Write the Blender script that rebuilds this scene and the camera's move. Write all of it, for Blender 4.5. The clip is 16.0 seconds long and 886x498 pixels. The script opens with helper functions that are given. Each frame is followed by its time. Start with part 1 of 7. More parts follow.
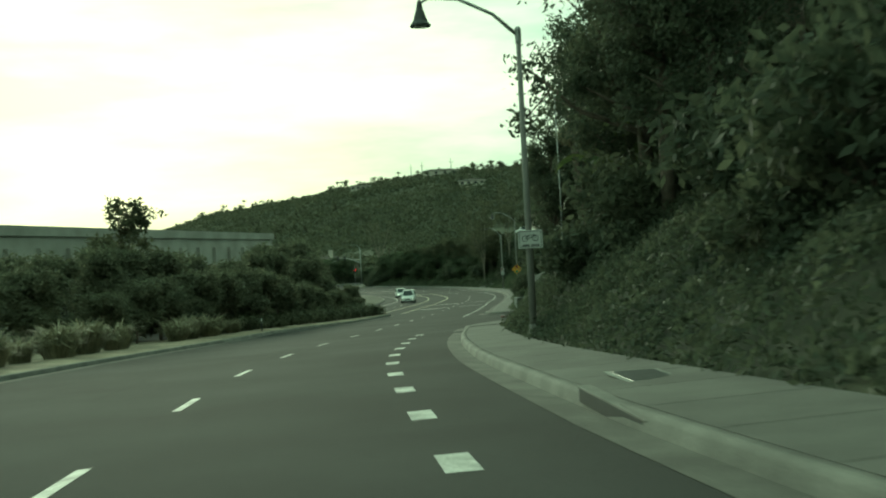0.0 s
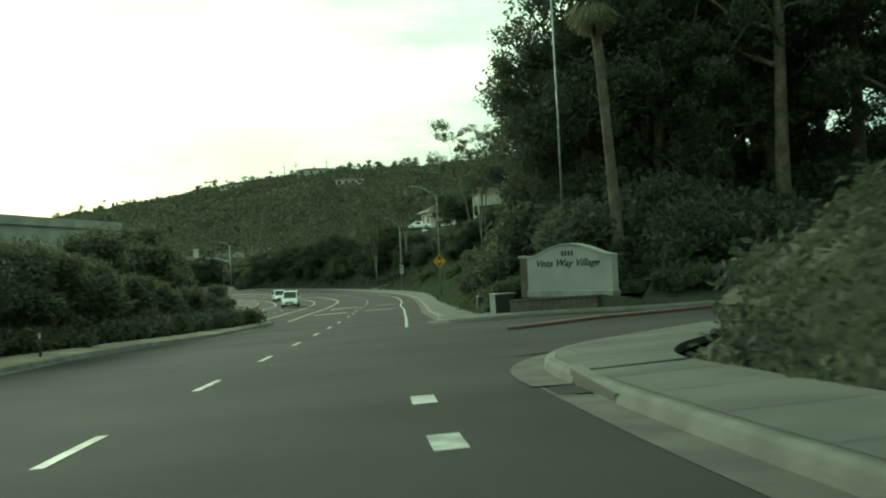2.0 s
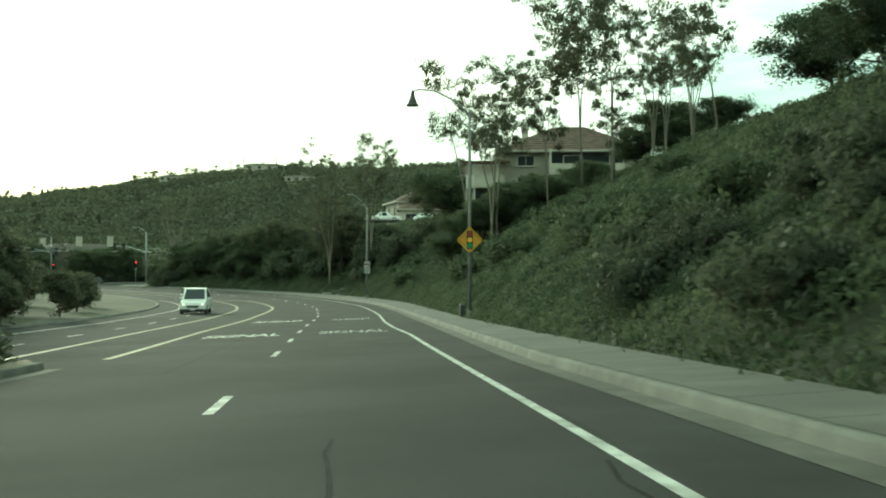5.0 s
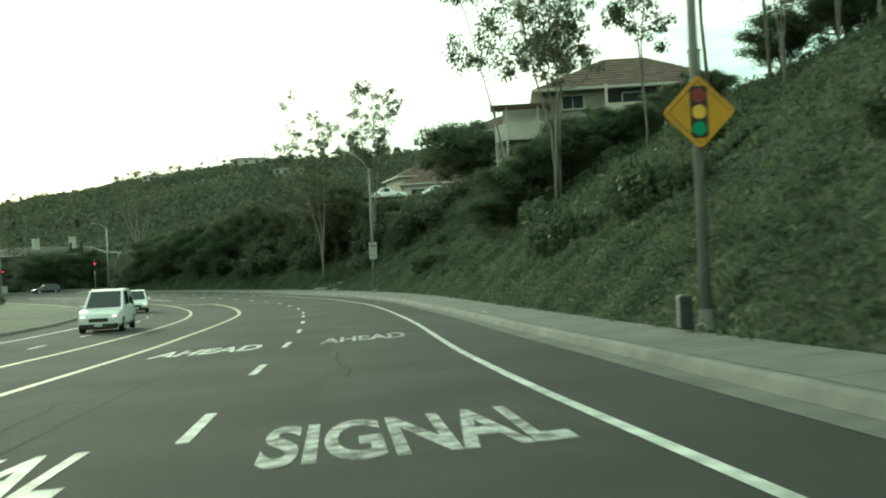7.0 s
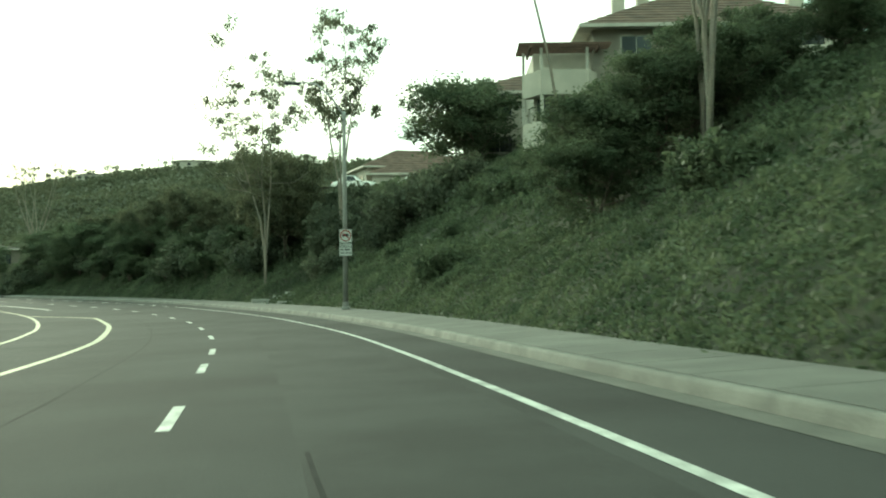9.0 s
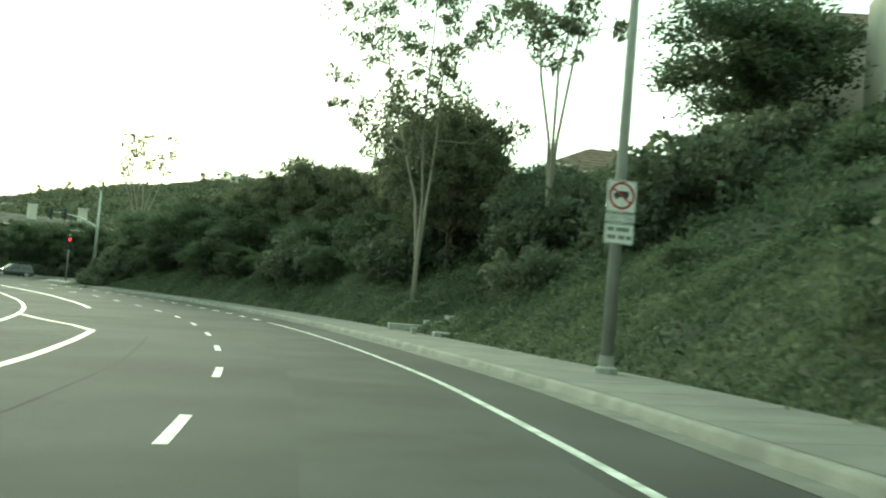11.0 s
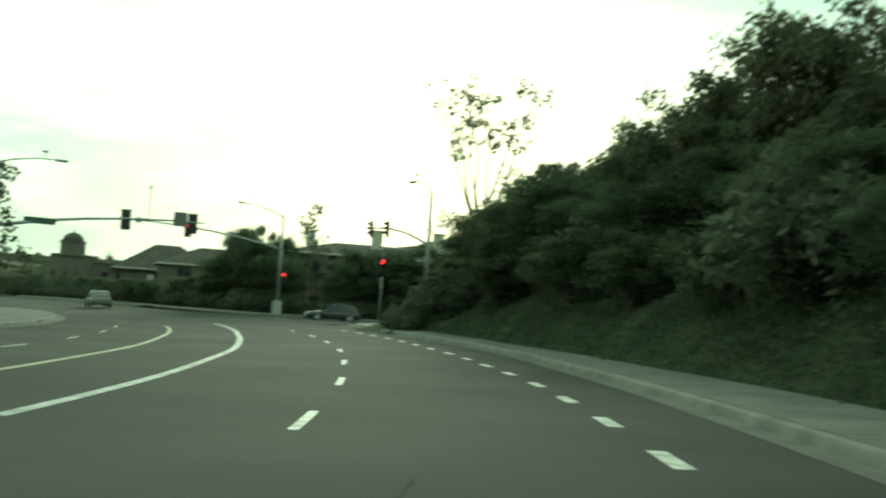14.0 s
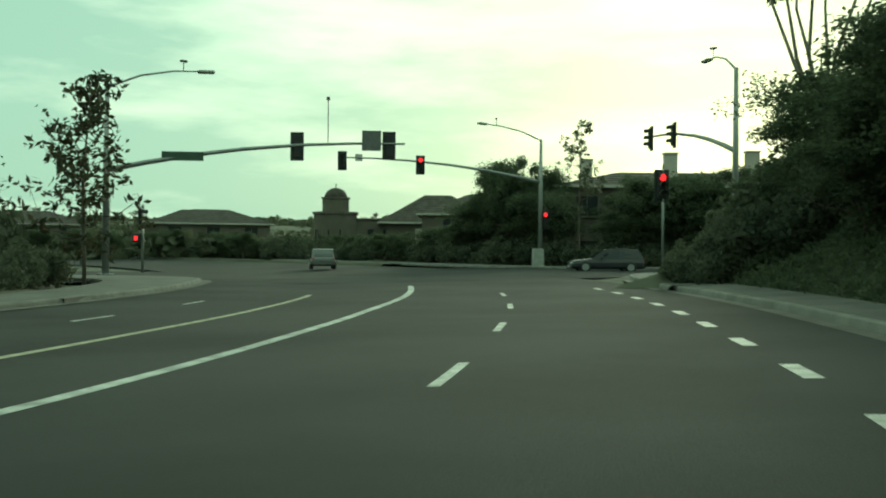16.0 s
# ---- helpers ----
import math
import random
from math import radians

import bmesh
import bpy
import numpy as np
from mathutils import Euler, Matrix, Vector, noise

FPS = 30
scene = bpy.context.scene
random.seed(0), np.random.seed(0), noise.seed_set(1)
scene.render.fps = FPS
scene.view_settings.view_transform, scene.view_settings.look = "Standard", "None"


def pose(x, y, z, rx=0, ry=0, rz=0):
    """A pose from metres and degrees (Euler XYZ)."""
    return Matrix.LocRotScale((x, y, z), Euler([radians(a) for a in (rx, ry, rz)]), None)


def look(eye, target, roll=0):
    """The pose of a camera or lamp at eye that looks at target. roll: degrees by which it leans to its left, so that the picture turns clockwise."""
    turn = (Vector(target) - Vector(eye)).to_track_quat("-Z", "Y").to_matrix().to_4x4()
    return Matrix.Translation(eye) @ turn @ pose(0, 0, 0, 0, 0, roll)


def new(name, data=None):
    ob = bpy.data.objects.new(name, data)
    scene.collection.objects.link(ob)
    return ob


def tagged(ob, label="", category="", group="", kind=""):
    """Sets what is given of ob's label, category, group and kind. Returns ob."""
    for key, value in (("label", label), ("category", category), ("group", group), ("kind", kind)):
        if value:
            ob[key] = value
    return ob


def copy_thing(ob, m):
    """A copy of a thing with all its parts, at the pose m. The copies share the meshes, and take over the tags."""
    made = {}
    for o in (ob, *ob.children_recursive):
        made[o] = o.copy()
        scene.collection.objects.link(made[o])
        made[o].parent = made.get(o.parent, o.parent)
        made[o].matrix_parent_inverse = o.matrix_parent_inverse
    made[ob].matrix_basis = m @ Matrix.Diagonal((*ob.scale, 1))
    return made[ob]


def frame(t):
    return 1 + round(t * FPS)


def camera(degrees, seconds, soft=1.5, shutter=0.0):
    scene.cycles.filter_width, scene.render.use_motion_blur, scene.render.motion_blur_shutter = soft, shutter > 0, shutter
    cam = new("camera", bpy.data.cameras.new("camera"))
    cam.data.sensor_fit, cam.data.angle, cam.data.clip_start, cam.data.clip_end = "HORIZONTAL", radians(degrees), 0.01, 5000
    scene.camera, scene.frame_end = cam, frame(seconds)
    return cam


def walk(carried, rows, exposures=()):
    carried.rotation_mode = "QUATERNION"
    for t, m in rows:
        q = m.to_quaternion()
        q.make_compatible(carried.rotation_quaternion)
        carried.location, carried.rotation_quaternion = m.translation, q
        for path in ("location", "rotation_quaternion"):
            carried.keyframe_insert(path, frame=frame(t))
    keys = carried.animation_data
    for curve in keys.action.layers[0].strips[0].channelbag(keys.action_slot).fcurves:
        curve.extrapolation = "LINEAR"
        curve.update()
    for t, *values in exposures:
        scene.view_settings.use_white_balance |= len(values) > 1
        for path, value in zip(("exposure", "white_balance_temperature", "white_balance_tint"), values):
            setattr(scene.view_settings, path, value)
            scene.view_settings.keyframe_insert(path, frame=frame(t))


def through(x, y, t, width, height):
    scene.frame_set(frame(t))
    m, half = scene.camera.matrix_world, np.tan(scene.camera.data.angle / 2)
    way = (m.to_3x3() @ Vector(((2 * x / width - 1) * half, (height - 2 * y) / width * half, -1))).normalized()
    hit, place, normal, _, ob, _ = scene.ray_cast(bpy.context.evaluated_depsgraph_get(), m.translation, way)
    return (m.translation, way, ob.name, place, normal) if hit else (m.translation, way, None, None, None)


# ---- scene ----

# ---------------------------------------------------------------- camera
PATH = [
    (0, 0.00, -0.00, 1.29, 90.30, 3.09, -0.20),
    (0.5, -0.84, 6.82, 0.85, 90.18, 2.65, -2.16),
    (1, -1.40, 13.89, 0.57, 90.35, 3.82, -3.94),
    (1.5, -1.89, 21.07, 0.24, 90.45, 3.36, -5.64),
    (2, -2.11, 28.33, -0.10, 90.24, 3.01, -7.18),
    (2.5, -2.12, 35.64, -0.45, 90.24, 2.98, -8.88),
    (3, -1.97, 42.77, -0.72, 90.46, 2.39, -10.50),
    (3.5, -1.77, 49.73, -0.99, 90.78, 1.62, -10.45),
    (4, -1.38, 56.90, -1.27, 90.88, 0.08, -9.27),
    (6.4, 1.25, 90.97, -2.46, 91.07, -0.24, -12.85),
    (6.5, 1.37, 92.41, -2.51, 91.23, -0.13, -13.16),
    (6.8, 1.61, 96.65, -2.62, 90.53, 4.09, -11.99),
    (7, 1.77, 99.37, -2.67, 90.37, 2.80, -10.31),
    (7.5, 2.25, 107.01, -2.89, 89.96, 1.47, -10.54),
    (7.6, 2.33, 108.45, -2.95, 89.95, 2.50, -10.59),
    (8, 2.74, 114.16, -3.11, 90.04, 2.78, -11.27),
    (8.2, 2.94, 116.92, -3.19, 90.11, 2.56, -11.61),
    (10.3, 4.95, 146.10, -3.80, 93.43, -4.20, -13.00),
    (10.5, 5.10, 148.96, -3.85, 93.14, -4.50, -11.00),
    (10.6, 5.16, 150.40, -3.88, 92.85, -4.60, -9.80),
    (11, 5.32, 156.19, -3.98, 92.74, -4.95, -5.63),
    (11.5, 5.34, 163.28, -4.11, 92.56, -5.12, -3.48),
    (12, 5.01, 170.52, -4.18, 92.46, -5.58, -0.83),
    (12.5, 4.47, 177.68, -4.28, 93.17, -5.56, 0.50),
    (13, 3.62, 184.72, -4.35, 94.04, -5.35, 3.47),
    (13.5, 2.58, 191.33, -4.40, 94.19, -4.30, 7.59),
    (14, 1.37, 197.69, -4.45, 93.56, -3.63, 16.15),
    (14.3, 0.54, 201.46, -4.48, 91.00, -2.91, 24.35),
    (14.5, -0.09, 203.89, -4.49, 90.34, -1.06, 27.29),
    (15, -1.73, 209.63, -4.52, 89.49, -1.03, 28.59),
    (15.5, -3.44, 214.98, -4.54, 89.54, -0.33, 30.97),
    (16, -5.14, 219.79, -4.57, 90.24, -0.51, 33.14),]
cam = camera(45.9, 16.0, soft=2.0, shutter=0.25)
walk(cam, [(t, pose(x, y, z, rx, ry, rz)) for t, x, y, z, rx, ry, rz in PATH],
     exposures=[(0.0, 0.25, 6500, -30), (2.0, 0.45, 6500, -26), (3.5, 0.8, 6500, -20), (7.0, 0.95, 6500, -17), (11.0, 1.45, 6500, -19), (12.0, 1.25, 6500, -20), (13.5, 0.85, 6500, -22), (14.0, 0.6, 6500, -24), (14.5, 0.25, 6500, -26), (16.0, 0.2, 6500, -26)])

# ---------------------------------------------------------------- world and sun
SUN_AZ, SUN_EL = radians(-17), radians(13)
world = bpy.data.worlds.new("world")
scene.world = world
world.use_nodes = True
wn, wl = world.node_tree.nodes, world.node_tree.links
bg = wn["Background"]
sky = wn.new("ShaderNodeTexSky")
sky.sky_type, sky.sun_disc = "NISHITA", False
sky.sun_elevation, sky.sun_rotation = SUN_EL, SUN_AZ
sky.air_density, sky.dust_density, sky.ozone_density = 1.0, 3.5, 1.0
wc = wn.new("ShaderNodeTexCoord")
wm = wn.new("ShaderNodeMapping")
wm.inputs["Scale"].default_value = (1.0, 1.0, 4.5)
wt = wn.new("ShaderNodeTexNoise")
wt.inputs["Scale"].default_value, wt.inputs["Detail"].default_value, wt.inputs["Roughness"].default_value = 2.3, 7.0, 0.55
wr = wn.new("ShaderNodeValToRGB")
wr.color_ramp.elements[0].position, wr.color_ramp.elements[0].color = 0.44, (0, 0, 0, 1)
wr.color_ramp.elements[1].position, wr.color_ramp.elements[1].color = 0.68, (1, 1, 1, 1)
cloud = wn.new("ShaderNodeMixRGB")
cloud.blend_type = "MIX"
tone = wn.new("ShaderNodeMixRGB")
tone.inputs[1].default_value, tone.inputs[2].default_value = (4.9, 7.0, 6.2, 1), (13.2, 13.4, 11.4, 1)
cloud.inputs[0].default_value = 0.88
wl.new(wc.outputs["Generated"], wm.inputs["Vector"])
wl.new(wm.outputs["Vector"], wt.inputs["Vector"])
wl.new(wt.outputs["Fac"], wr.inputs["Fac"])
wl.new(wr.outputs["Color"], tone.inputs[0])
wl.new(tone.outputs["Color"], cloud.inputs[2])
wl.new(sky.outputs["Color"], cloud.inputs[1])
wl.new(cloud.outputs["Color"], bg.inputs["Color"])
bg.inputs["Strength"].default_value = 0.088

sun = new("sun", bpy.data.lights.new("sun", "SUN"))
sun.data.energy, sun.data.angle, sun.data.color = 1.3, radians(14), (1.0, 0.93, 0.78)
sun.matrix_world = look((0, 0, 0), (-math.sin(SUN_AZ) * math.cos(SUN_EL), -math.cos(SUN_AZ) * math.cos(SUN_EL), -math.sin(SUN_EL)))


# ---------------------------------------------------------------- materials
def material(name, rgb, rough=0.8, var=0.25, scale=3.0, fine=40.0, bump=0.2, metal=0.0, spec=0.5, each=0.0, second=None, island=0.0):
    """A node material: base colour varied at two scales, and fine relief. each: how far single objects differ."""
    m = bpy.data.materials.new(name)
    m.use_nodes = True
    n, l = m.node_tree.nodes, m.node_tree.links
    b = n["Principled BSDF"]
    b.inputs["Roughness"].default_value, b.inputs["Metallic"].default_value = rough, metal
    b.inputs["Specular IOR Level"].default_value = spec
    co = n.new("ShaderNodeTexCoord")
    big, small = n.new("ShaderNodeTexNoise"), n.new("ShaderNodeTexNoise")
    for t, s, d in ((big, scale, 5.0), (small, fine, 3.0)):
        t.inputs["Scale"].default_value, t.inputs["Detail"].default_value = s, d
        l.new(co.outputs["Object"], t.inputs["Vector"])
    mixa = n.new("ShaderNodeMixRGB")
    dark = tuple(c * (1 - var) for c in rgb)
    lite = second or tuple(min(1.0, c * (1 + var)) for c in rgb)
    mixa.inputs[1].default_value, mixa.inputs[2].default_value = (*dark, 1), (*lite, 1)
    ramp = n.new("ShaderNodeValToRGB")
    ramp.color_ramp.elements[0].position, ramp.color_ramp.elements[1].position = 0.36, 0.66
    l.new(big.outputs["Fac"], ramp.inputs["Fac"])
    l.new(ramp.outputs["Color"], mixa.inputs[0])
    grain = n.new("ShaderNodeMixRGB")
    grain.blend_type = "OVERLAY"
    grain.inputs[0].default_value = min(1.0, var * 1.6)
    l.new(mixa.outputs[0], grain.inputs[1])
    l.new(small.outputs["Fac"], grain.inputs[2])
    last = grain.outputs[0]
    if each or island:
        info = n.new("ShaderNodeObjectInfo") if each else n.new("ShaderNodeNewGeometry")
        hs, mr = n.new("ShaderNodeHueSaturation"), n.new("ShaderNodeMapRange")
        a = each or island
        mr.inputs["To Min"].default_value, mr.inputs["To Max"].default_value = 1 - a, 1 + a
        l.new(info.outputs["Random" if each else "Random Per Island"], mr.inputs["Value"])
        l.new(mr.outputs[0], hs.inputs["Value"])
        l.new(last, hs.inputs["Color"])
        last = hs.outputs[0]
    l.new(last, b.inputs["Base Color"])
    if bump:
        bn = n.new("ShaderNodeBump")
        bn.inputs["Strength"].default_value, bn.inputs["Distance"].default_value = bump, 0.02
        l.new(small.outputs["Fac"], bn.inputs["Height"])
        l.new(bn.outputs[0], b.inputs["Normal"])
    return m


def leafy(name, rgb, second, through=0.35, island=0.26):
    """Foliage: leaves that differ from one another and let some light through."""
    m = material(name, rgb, rough=0.65, var=0.35, scale=0.6, fine=6.0, bump=0.0, spec=0.28, island=island, second=second)
    n, l = m.node_tree.nodes, m.node_tree.links
    b, out = n["Principled BSDF"], n["Material Output"]
    tr, mx = n.new("ShaderNodeBsdfTranslucent"), n.new("ShaderNodeMixShader")
    l.new(b.inputs["Base Color"].links[0].from_socket, tr.inputs["Color"])
    mx.inputs[0].default_value = through
    l.new(b.outputs[0], mx.inputs[1])
    l.new(tr.outputs[0], mx.inputs[2])
    l.new(mx.outputs[0], out.inputs["Surface"])
    return m


def glow(name, rgb, strength):
    m = material(name, rgb, rough=0.3, var=0.05, bump=0)
    b = m.node_tree.nodes["Principled BSDF"]
    b.inputs["Emission Color"].default_value, b.inputs["Emission Strength"].default_value = (*rgb, 1), strength
    return m


ASPHALT = material("asphalt", (0.033, 0.0335, 0.0328), rough=0.95, var=0.3, scale=0.22, fine=55, bump=0.35, spec=0.2)
PATCH = material("asphalt patch", (0.034, 0.0345, 0.0335), rough=0.95, var=0.25, scale=0.5, fine=55, bump=0.35, spec=0.2)
SEAL = material("tar seal", (0.025, 0.026, 0.025), rough=0.95, var=0.3, scale=2, bump=0.1, spec=0.1)
CONCRETE = material("concrete", (0.105, 0.102, 0.092), rough=0.9, var=0.2, scale=0.8, fine=45, bump=0.25, each=0.07)
GUTTERC = material("stained gutter concrete", (0.088, 0.084, 0.074), rough=0.9, var=0.3, scale=1.3, fine=45, bump=0.25)
KERB = material("kerb concrete", (0.155, 0.15, 0.135), rough=0.9, var=0.25, scale=1.3, fine=45, bump=0.25)
WORN = material("worn white road paint", (0.40, 0.40, 0.38), rough=0.8, var=0.88, scale=5.0, fine=18, bump=0.2, second=(0.46, 0.46, 0.44))
PAINT = material("white road paint", (0.43, 0.43, 0.405), rough=0.7, var=0.38, scale=3, fine=30, bump=0.15)
YELLOW = material("yellow road paint", (0.36, 0.34, 0.235), rough=0.7, var=0.22, scale=3, fine=30, bump=0.15)
REDKERB = material("red kerb paint", (0.085, 0.03, 0.028), rough=0.7, var=0.3, scale=2, bump=0.15)
EARTH = material("bare earth", (0.24, 0.20, 0.145), rough=1.0, var=0.35, scale=0.5, fine=12, bump=0.5)
HILL = material("scrubby hillside ground", (0.08, 0.09, 0.055), rough=1.0, var=0.3, scale=0.03, fine=0.8, bump=0.4, second=(0.105, 0.105, 0.07))
SOIL = material("planted ground", (0.052, 0.062, 0.036), rough=1.0, var=0.45, scale=0.12, fine=2.5, bump=0.6, second=(0.075, 0.076, 0.047))
GALV = material("galvanised steel", (0.30, 0.31, 0.30), rough=0.5, var=0.12, scale=4, metal=0.7, bump=0.05)
CONCPOLE = material("spun concrete pole", (0.22, 0.215, 0.2), rough=0.85, var=0.12, scale=2, fine=60, bump=0.2)
DARKSTEEL = material("dark painted steel", (0.06, 0.062, 0.06), rough=0.5, var=0.2, scale=5, metal=0.4, bump=0.05)
SIGBLACK = material("signal housing black", (0.02, 0.022, 0.022), rough=0.6, var=0.2, scale=5, bump=0.05)
SIGNBACK = material("sign back aluminium", (0.16, 0.165, 0.16), rough=0.5, var=0.12, scale=4, metal=0.6, bump=0.03)
SIGNWHITE = material("reflective sign white", (0.55, 0.56, 0.54), rough=0.5, var=0.06, scale=4, bump=0)
SIGNYELLOW = material("reflective sign yellow", (0.62, 0.31, 0.03), rough=0.5, var=0.08, scale=4, bump=0)
SIGNBLACK = material("sign black", (0.025, 0.025, 0.025), rough=0.5, var=0.1, bump=0)
SIGNGREY = material("weathered sign lettering", (0.16, 0.165, 0.16), rough=0.6, var=0.25, scale=12, bump=0)
SIGNRED = material("sign red", (0.26, 0.04, 0.035), rough=0.5, var=0.1, bump=0)
SIGNGREEN = material("sign green", (0.02, 0.30, 0.14), rough=0.5, var=0.1, bump=0)
SIGNAMBER = material("sign amber", (0.85, 0.5, 0.08), rough=0.5, var=0.1, bump=0)
STREETGREEN = material("street sign green", (0.05, 0.09, 0.06), rough=0.5, var=0.1, bump=0)
STUCCO = material("cream stucco", (0.46, 0.43, 0.37), rough=0.95, var=0.1, scale=0.6, fine=50, bump=0.3)
STUCCO_GREY = material("weathered grey stucco", (0.27, 0.265, 0.24), rough=0.95, var=0.16, scale=0.3, fine=40, bump=0.3)
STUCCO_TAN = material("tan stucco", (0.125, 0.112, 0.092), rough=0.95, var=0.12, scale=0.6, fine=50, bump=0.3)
WALLWHITE = material("white sign wall stucco", (0.34, 0.335, 0.31), rough=0.95, var=0.1, scale=0.8, fine=50, bump=0.3)
TRIM = material("pale trim", (0.45, 0.43, 0.38), rough=0.8, var=0.1, scale=2, bump=0.1)
ROOFTILE = material("brown roof tile", (0.099, 0.063, 0.047), rough=0.9, var=0.3, scale=1.2, fine=14, bump=0.5, island=0.15)
ROOFDARK = material("dark roof shingle", (0.07, 0.06, 0.05), rough=0.9, var=0.3, scale=1.2, fine=14, bump=0.5, island=0.15)
WINDOW = material("dark window glass", (0.03, 0.035, 0.04), rough=0.08, var=0.2, scale=0.5, bump=0)
BRICKRED = material("brown block", (0.10, 0.082, 0.067), rough=0.95, var=0.25, scale=1.5, fine=30, bump=0.4, each=0.18)
STONE = material("pale cast stone", (0.27, 0.27, 0.245), rough=0.95, var=0.2, scale=1.5, fine=30, bump=0.4)
CABINET = material("cabinet green grey", (0.035, 0.042, 0.037), rough=0.6, var=0.15, scale=3, bump=0.08)
CABLIGHT = material("pale steel", (0.30, 0.31, 0.285), rough=0.6, var=0.15, scale=3, bump=0.08)
BARK = material("grey brown bark", (0.11, 0.09, 0.07), rough=1.0, var=0.35, scale=2.5, fine=18, bump=0.6)
PALEBARK = material("pale eucalyptus bark", (0.25, 0.23, 0.195), rough=0.9, var=0.3, scale=1.6, fine=14, bump=0.4, second=(0.22, 0.185, 0.145))
RUBBER = material("tyre rubber", (0.02, 0.02, 0.02), rough=0.9, var=0.2, bump=0.1)
RIM = material("alloy rim", (0.45, 0.46, 0.47), rough=0.35, metal=0.8, var=0.1, bump=0)
CARWHITE = material("white car paint", (0.78, 0.78, 0.76), rough=0.25, var=0.04, bump=0)
CARDARK = material("dark car paint", (0.035, 0.037, 0.042), rough=0.22, var=0.05, bump=0)
CARPALE = material("grey car paint", (0.10, 0.10, 0.095), rough=0.25, var=0.05, bump=0)
CARGLASS = material("car glass", (0.02, 0.024, 0.026), rough=0.05, var=0.1, bump=0)
BLACKTRIM = material("black plastic trim", (0.025, 0.025, 0.025), rough=0.6, var=0.1, bump=0.05)
LENS = material("clear lamp lens", (0.75, 0.75, 0.72), rough=0.15, var=0.05, bump=0)
HEADGLOW = glow("lit headlamp", (1.0, 0.96, 0.85), 2.2)
REDLENS = material("red lamp lens", (0.30, 0.02, 0.02), rough=0.2, var=0.05, bump=0)
REDGLOW = glow("lit red signal", (1.0, 0.02, 0.035), 1.7)
DARKLENS = material("unlit signal lens", (0.04, 0.04, 0.035), rough=0.3, var=0.1, bump=0)

LEAF_BANK = leafy("bank shrub leaves", (0.092, 0.125, 0.072), (0.128, 0.15, 0.09), 0.5, 0.15)
LEAF_EUC = leafy("eucalyptus leaves", (0.10, 0.115, 0.07), (0.145, 0.145, 0.09), 0.45)
LEAF_DARK = leafy("dark tree leaves", (0.09, 0.112, 0.076), (0.122, 0.135, 0.09), 0.5, 0.18)
LEAF_STREET = leafy("street tree leaves", (0.055, 0.065, 0.035), (0.085, 0.075, 0.04))
LEAF_GRASS = leafy("dry ornamental grass", (0.25, 0.245, 0.16), (0.34, 0.32, 0.22), 0.4)
LEAF_FAR = leafy("far woodland leaves", (0.125, 0.14, 0.09), (0.16, 0.165, 0.11), 0.45)
LEAF_HILL = leafy("hillside scrub leaves", (0.10, 0.115, 0.07), (0.125, 0.13, 0.085), 0.35, 0.07)
LEAF_BANANA = leafy("broad pale green leaves", (0.10, 0.14, 0.05), (0.16, 0.18, 0.07), 0.4)


# ---------------------------------------------------------------- building helpers
def mesh(name, verts, faces, mats, smooth=False, slots=None):
    me = bpy.data.meshes.new(name)
    me.from_pydata([tuple(v) for v in verts], [], [tuple(f) for f in faces])
    for m in mats if isinstance(mats, (list, tuple)) else [mats]:
        me.materials.append(m)
    if smooth:
        me.polygons.foreach_set("use_smooth", [True] * len(me.polygons))
    if slots is not None:
        me.polygons.foreach_set("material_index", slots)
    me.update()
    return me


def quads(name, v, mat):
    """A mesh of separate four-cornered pieces from an array (n, 4, 3)."""
    n = len(v)
    me = bpy.data.meshes.new(name)
    me.vertices.add(4 * n), me.loops.add(4 * n), me.polygons.add(n)
    me.vertices.foreach_set("co", np.asarray(v, np.float32).ravel())
    me.loops.foreach_set("vertex_index", np.arange(4 * n, dtype=np.int32))
    me.polygons.foreach_set("loop_start", np.arange(0, 4 * n, 4, dtype=np.int32))
    me.polygons.foreach_set("loop_total", np.full(n, 4, np.int32))
    me.materials.append(mat)
    me.update(calc_edges=True)
    return me


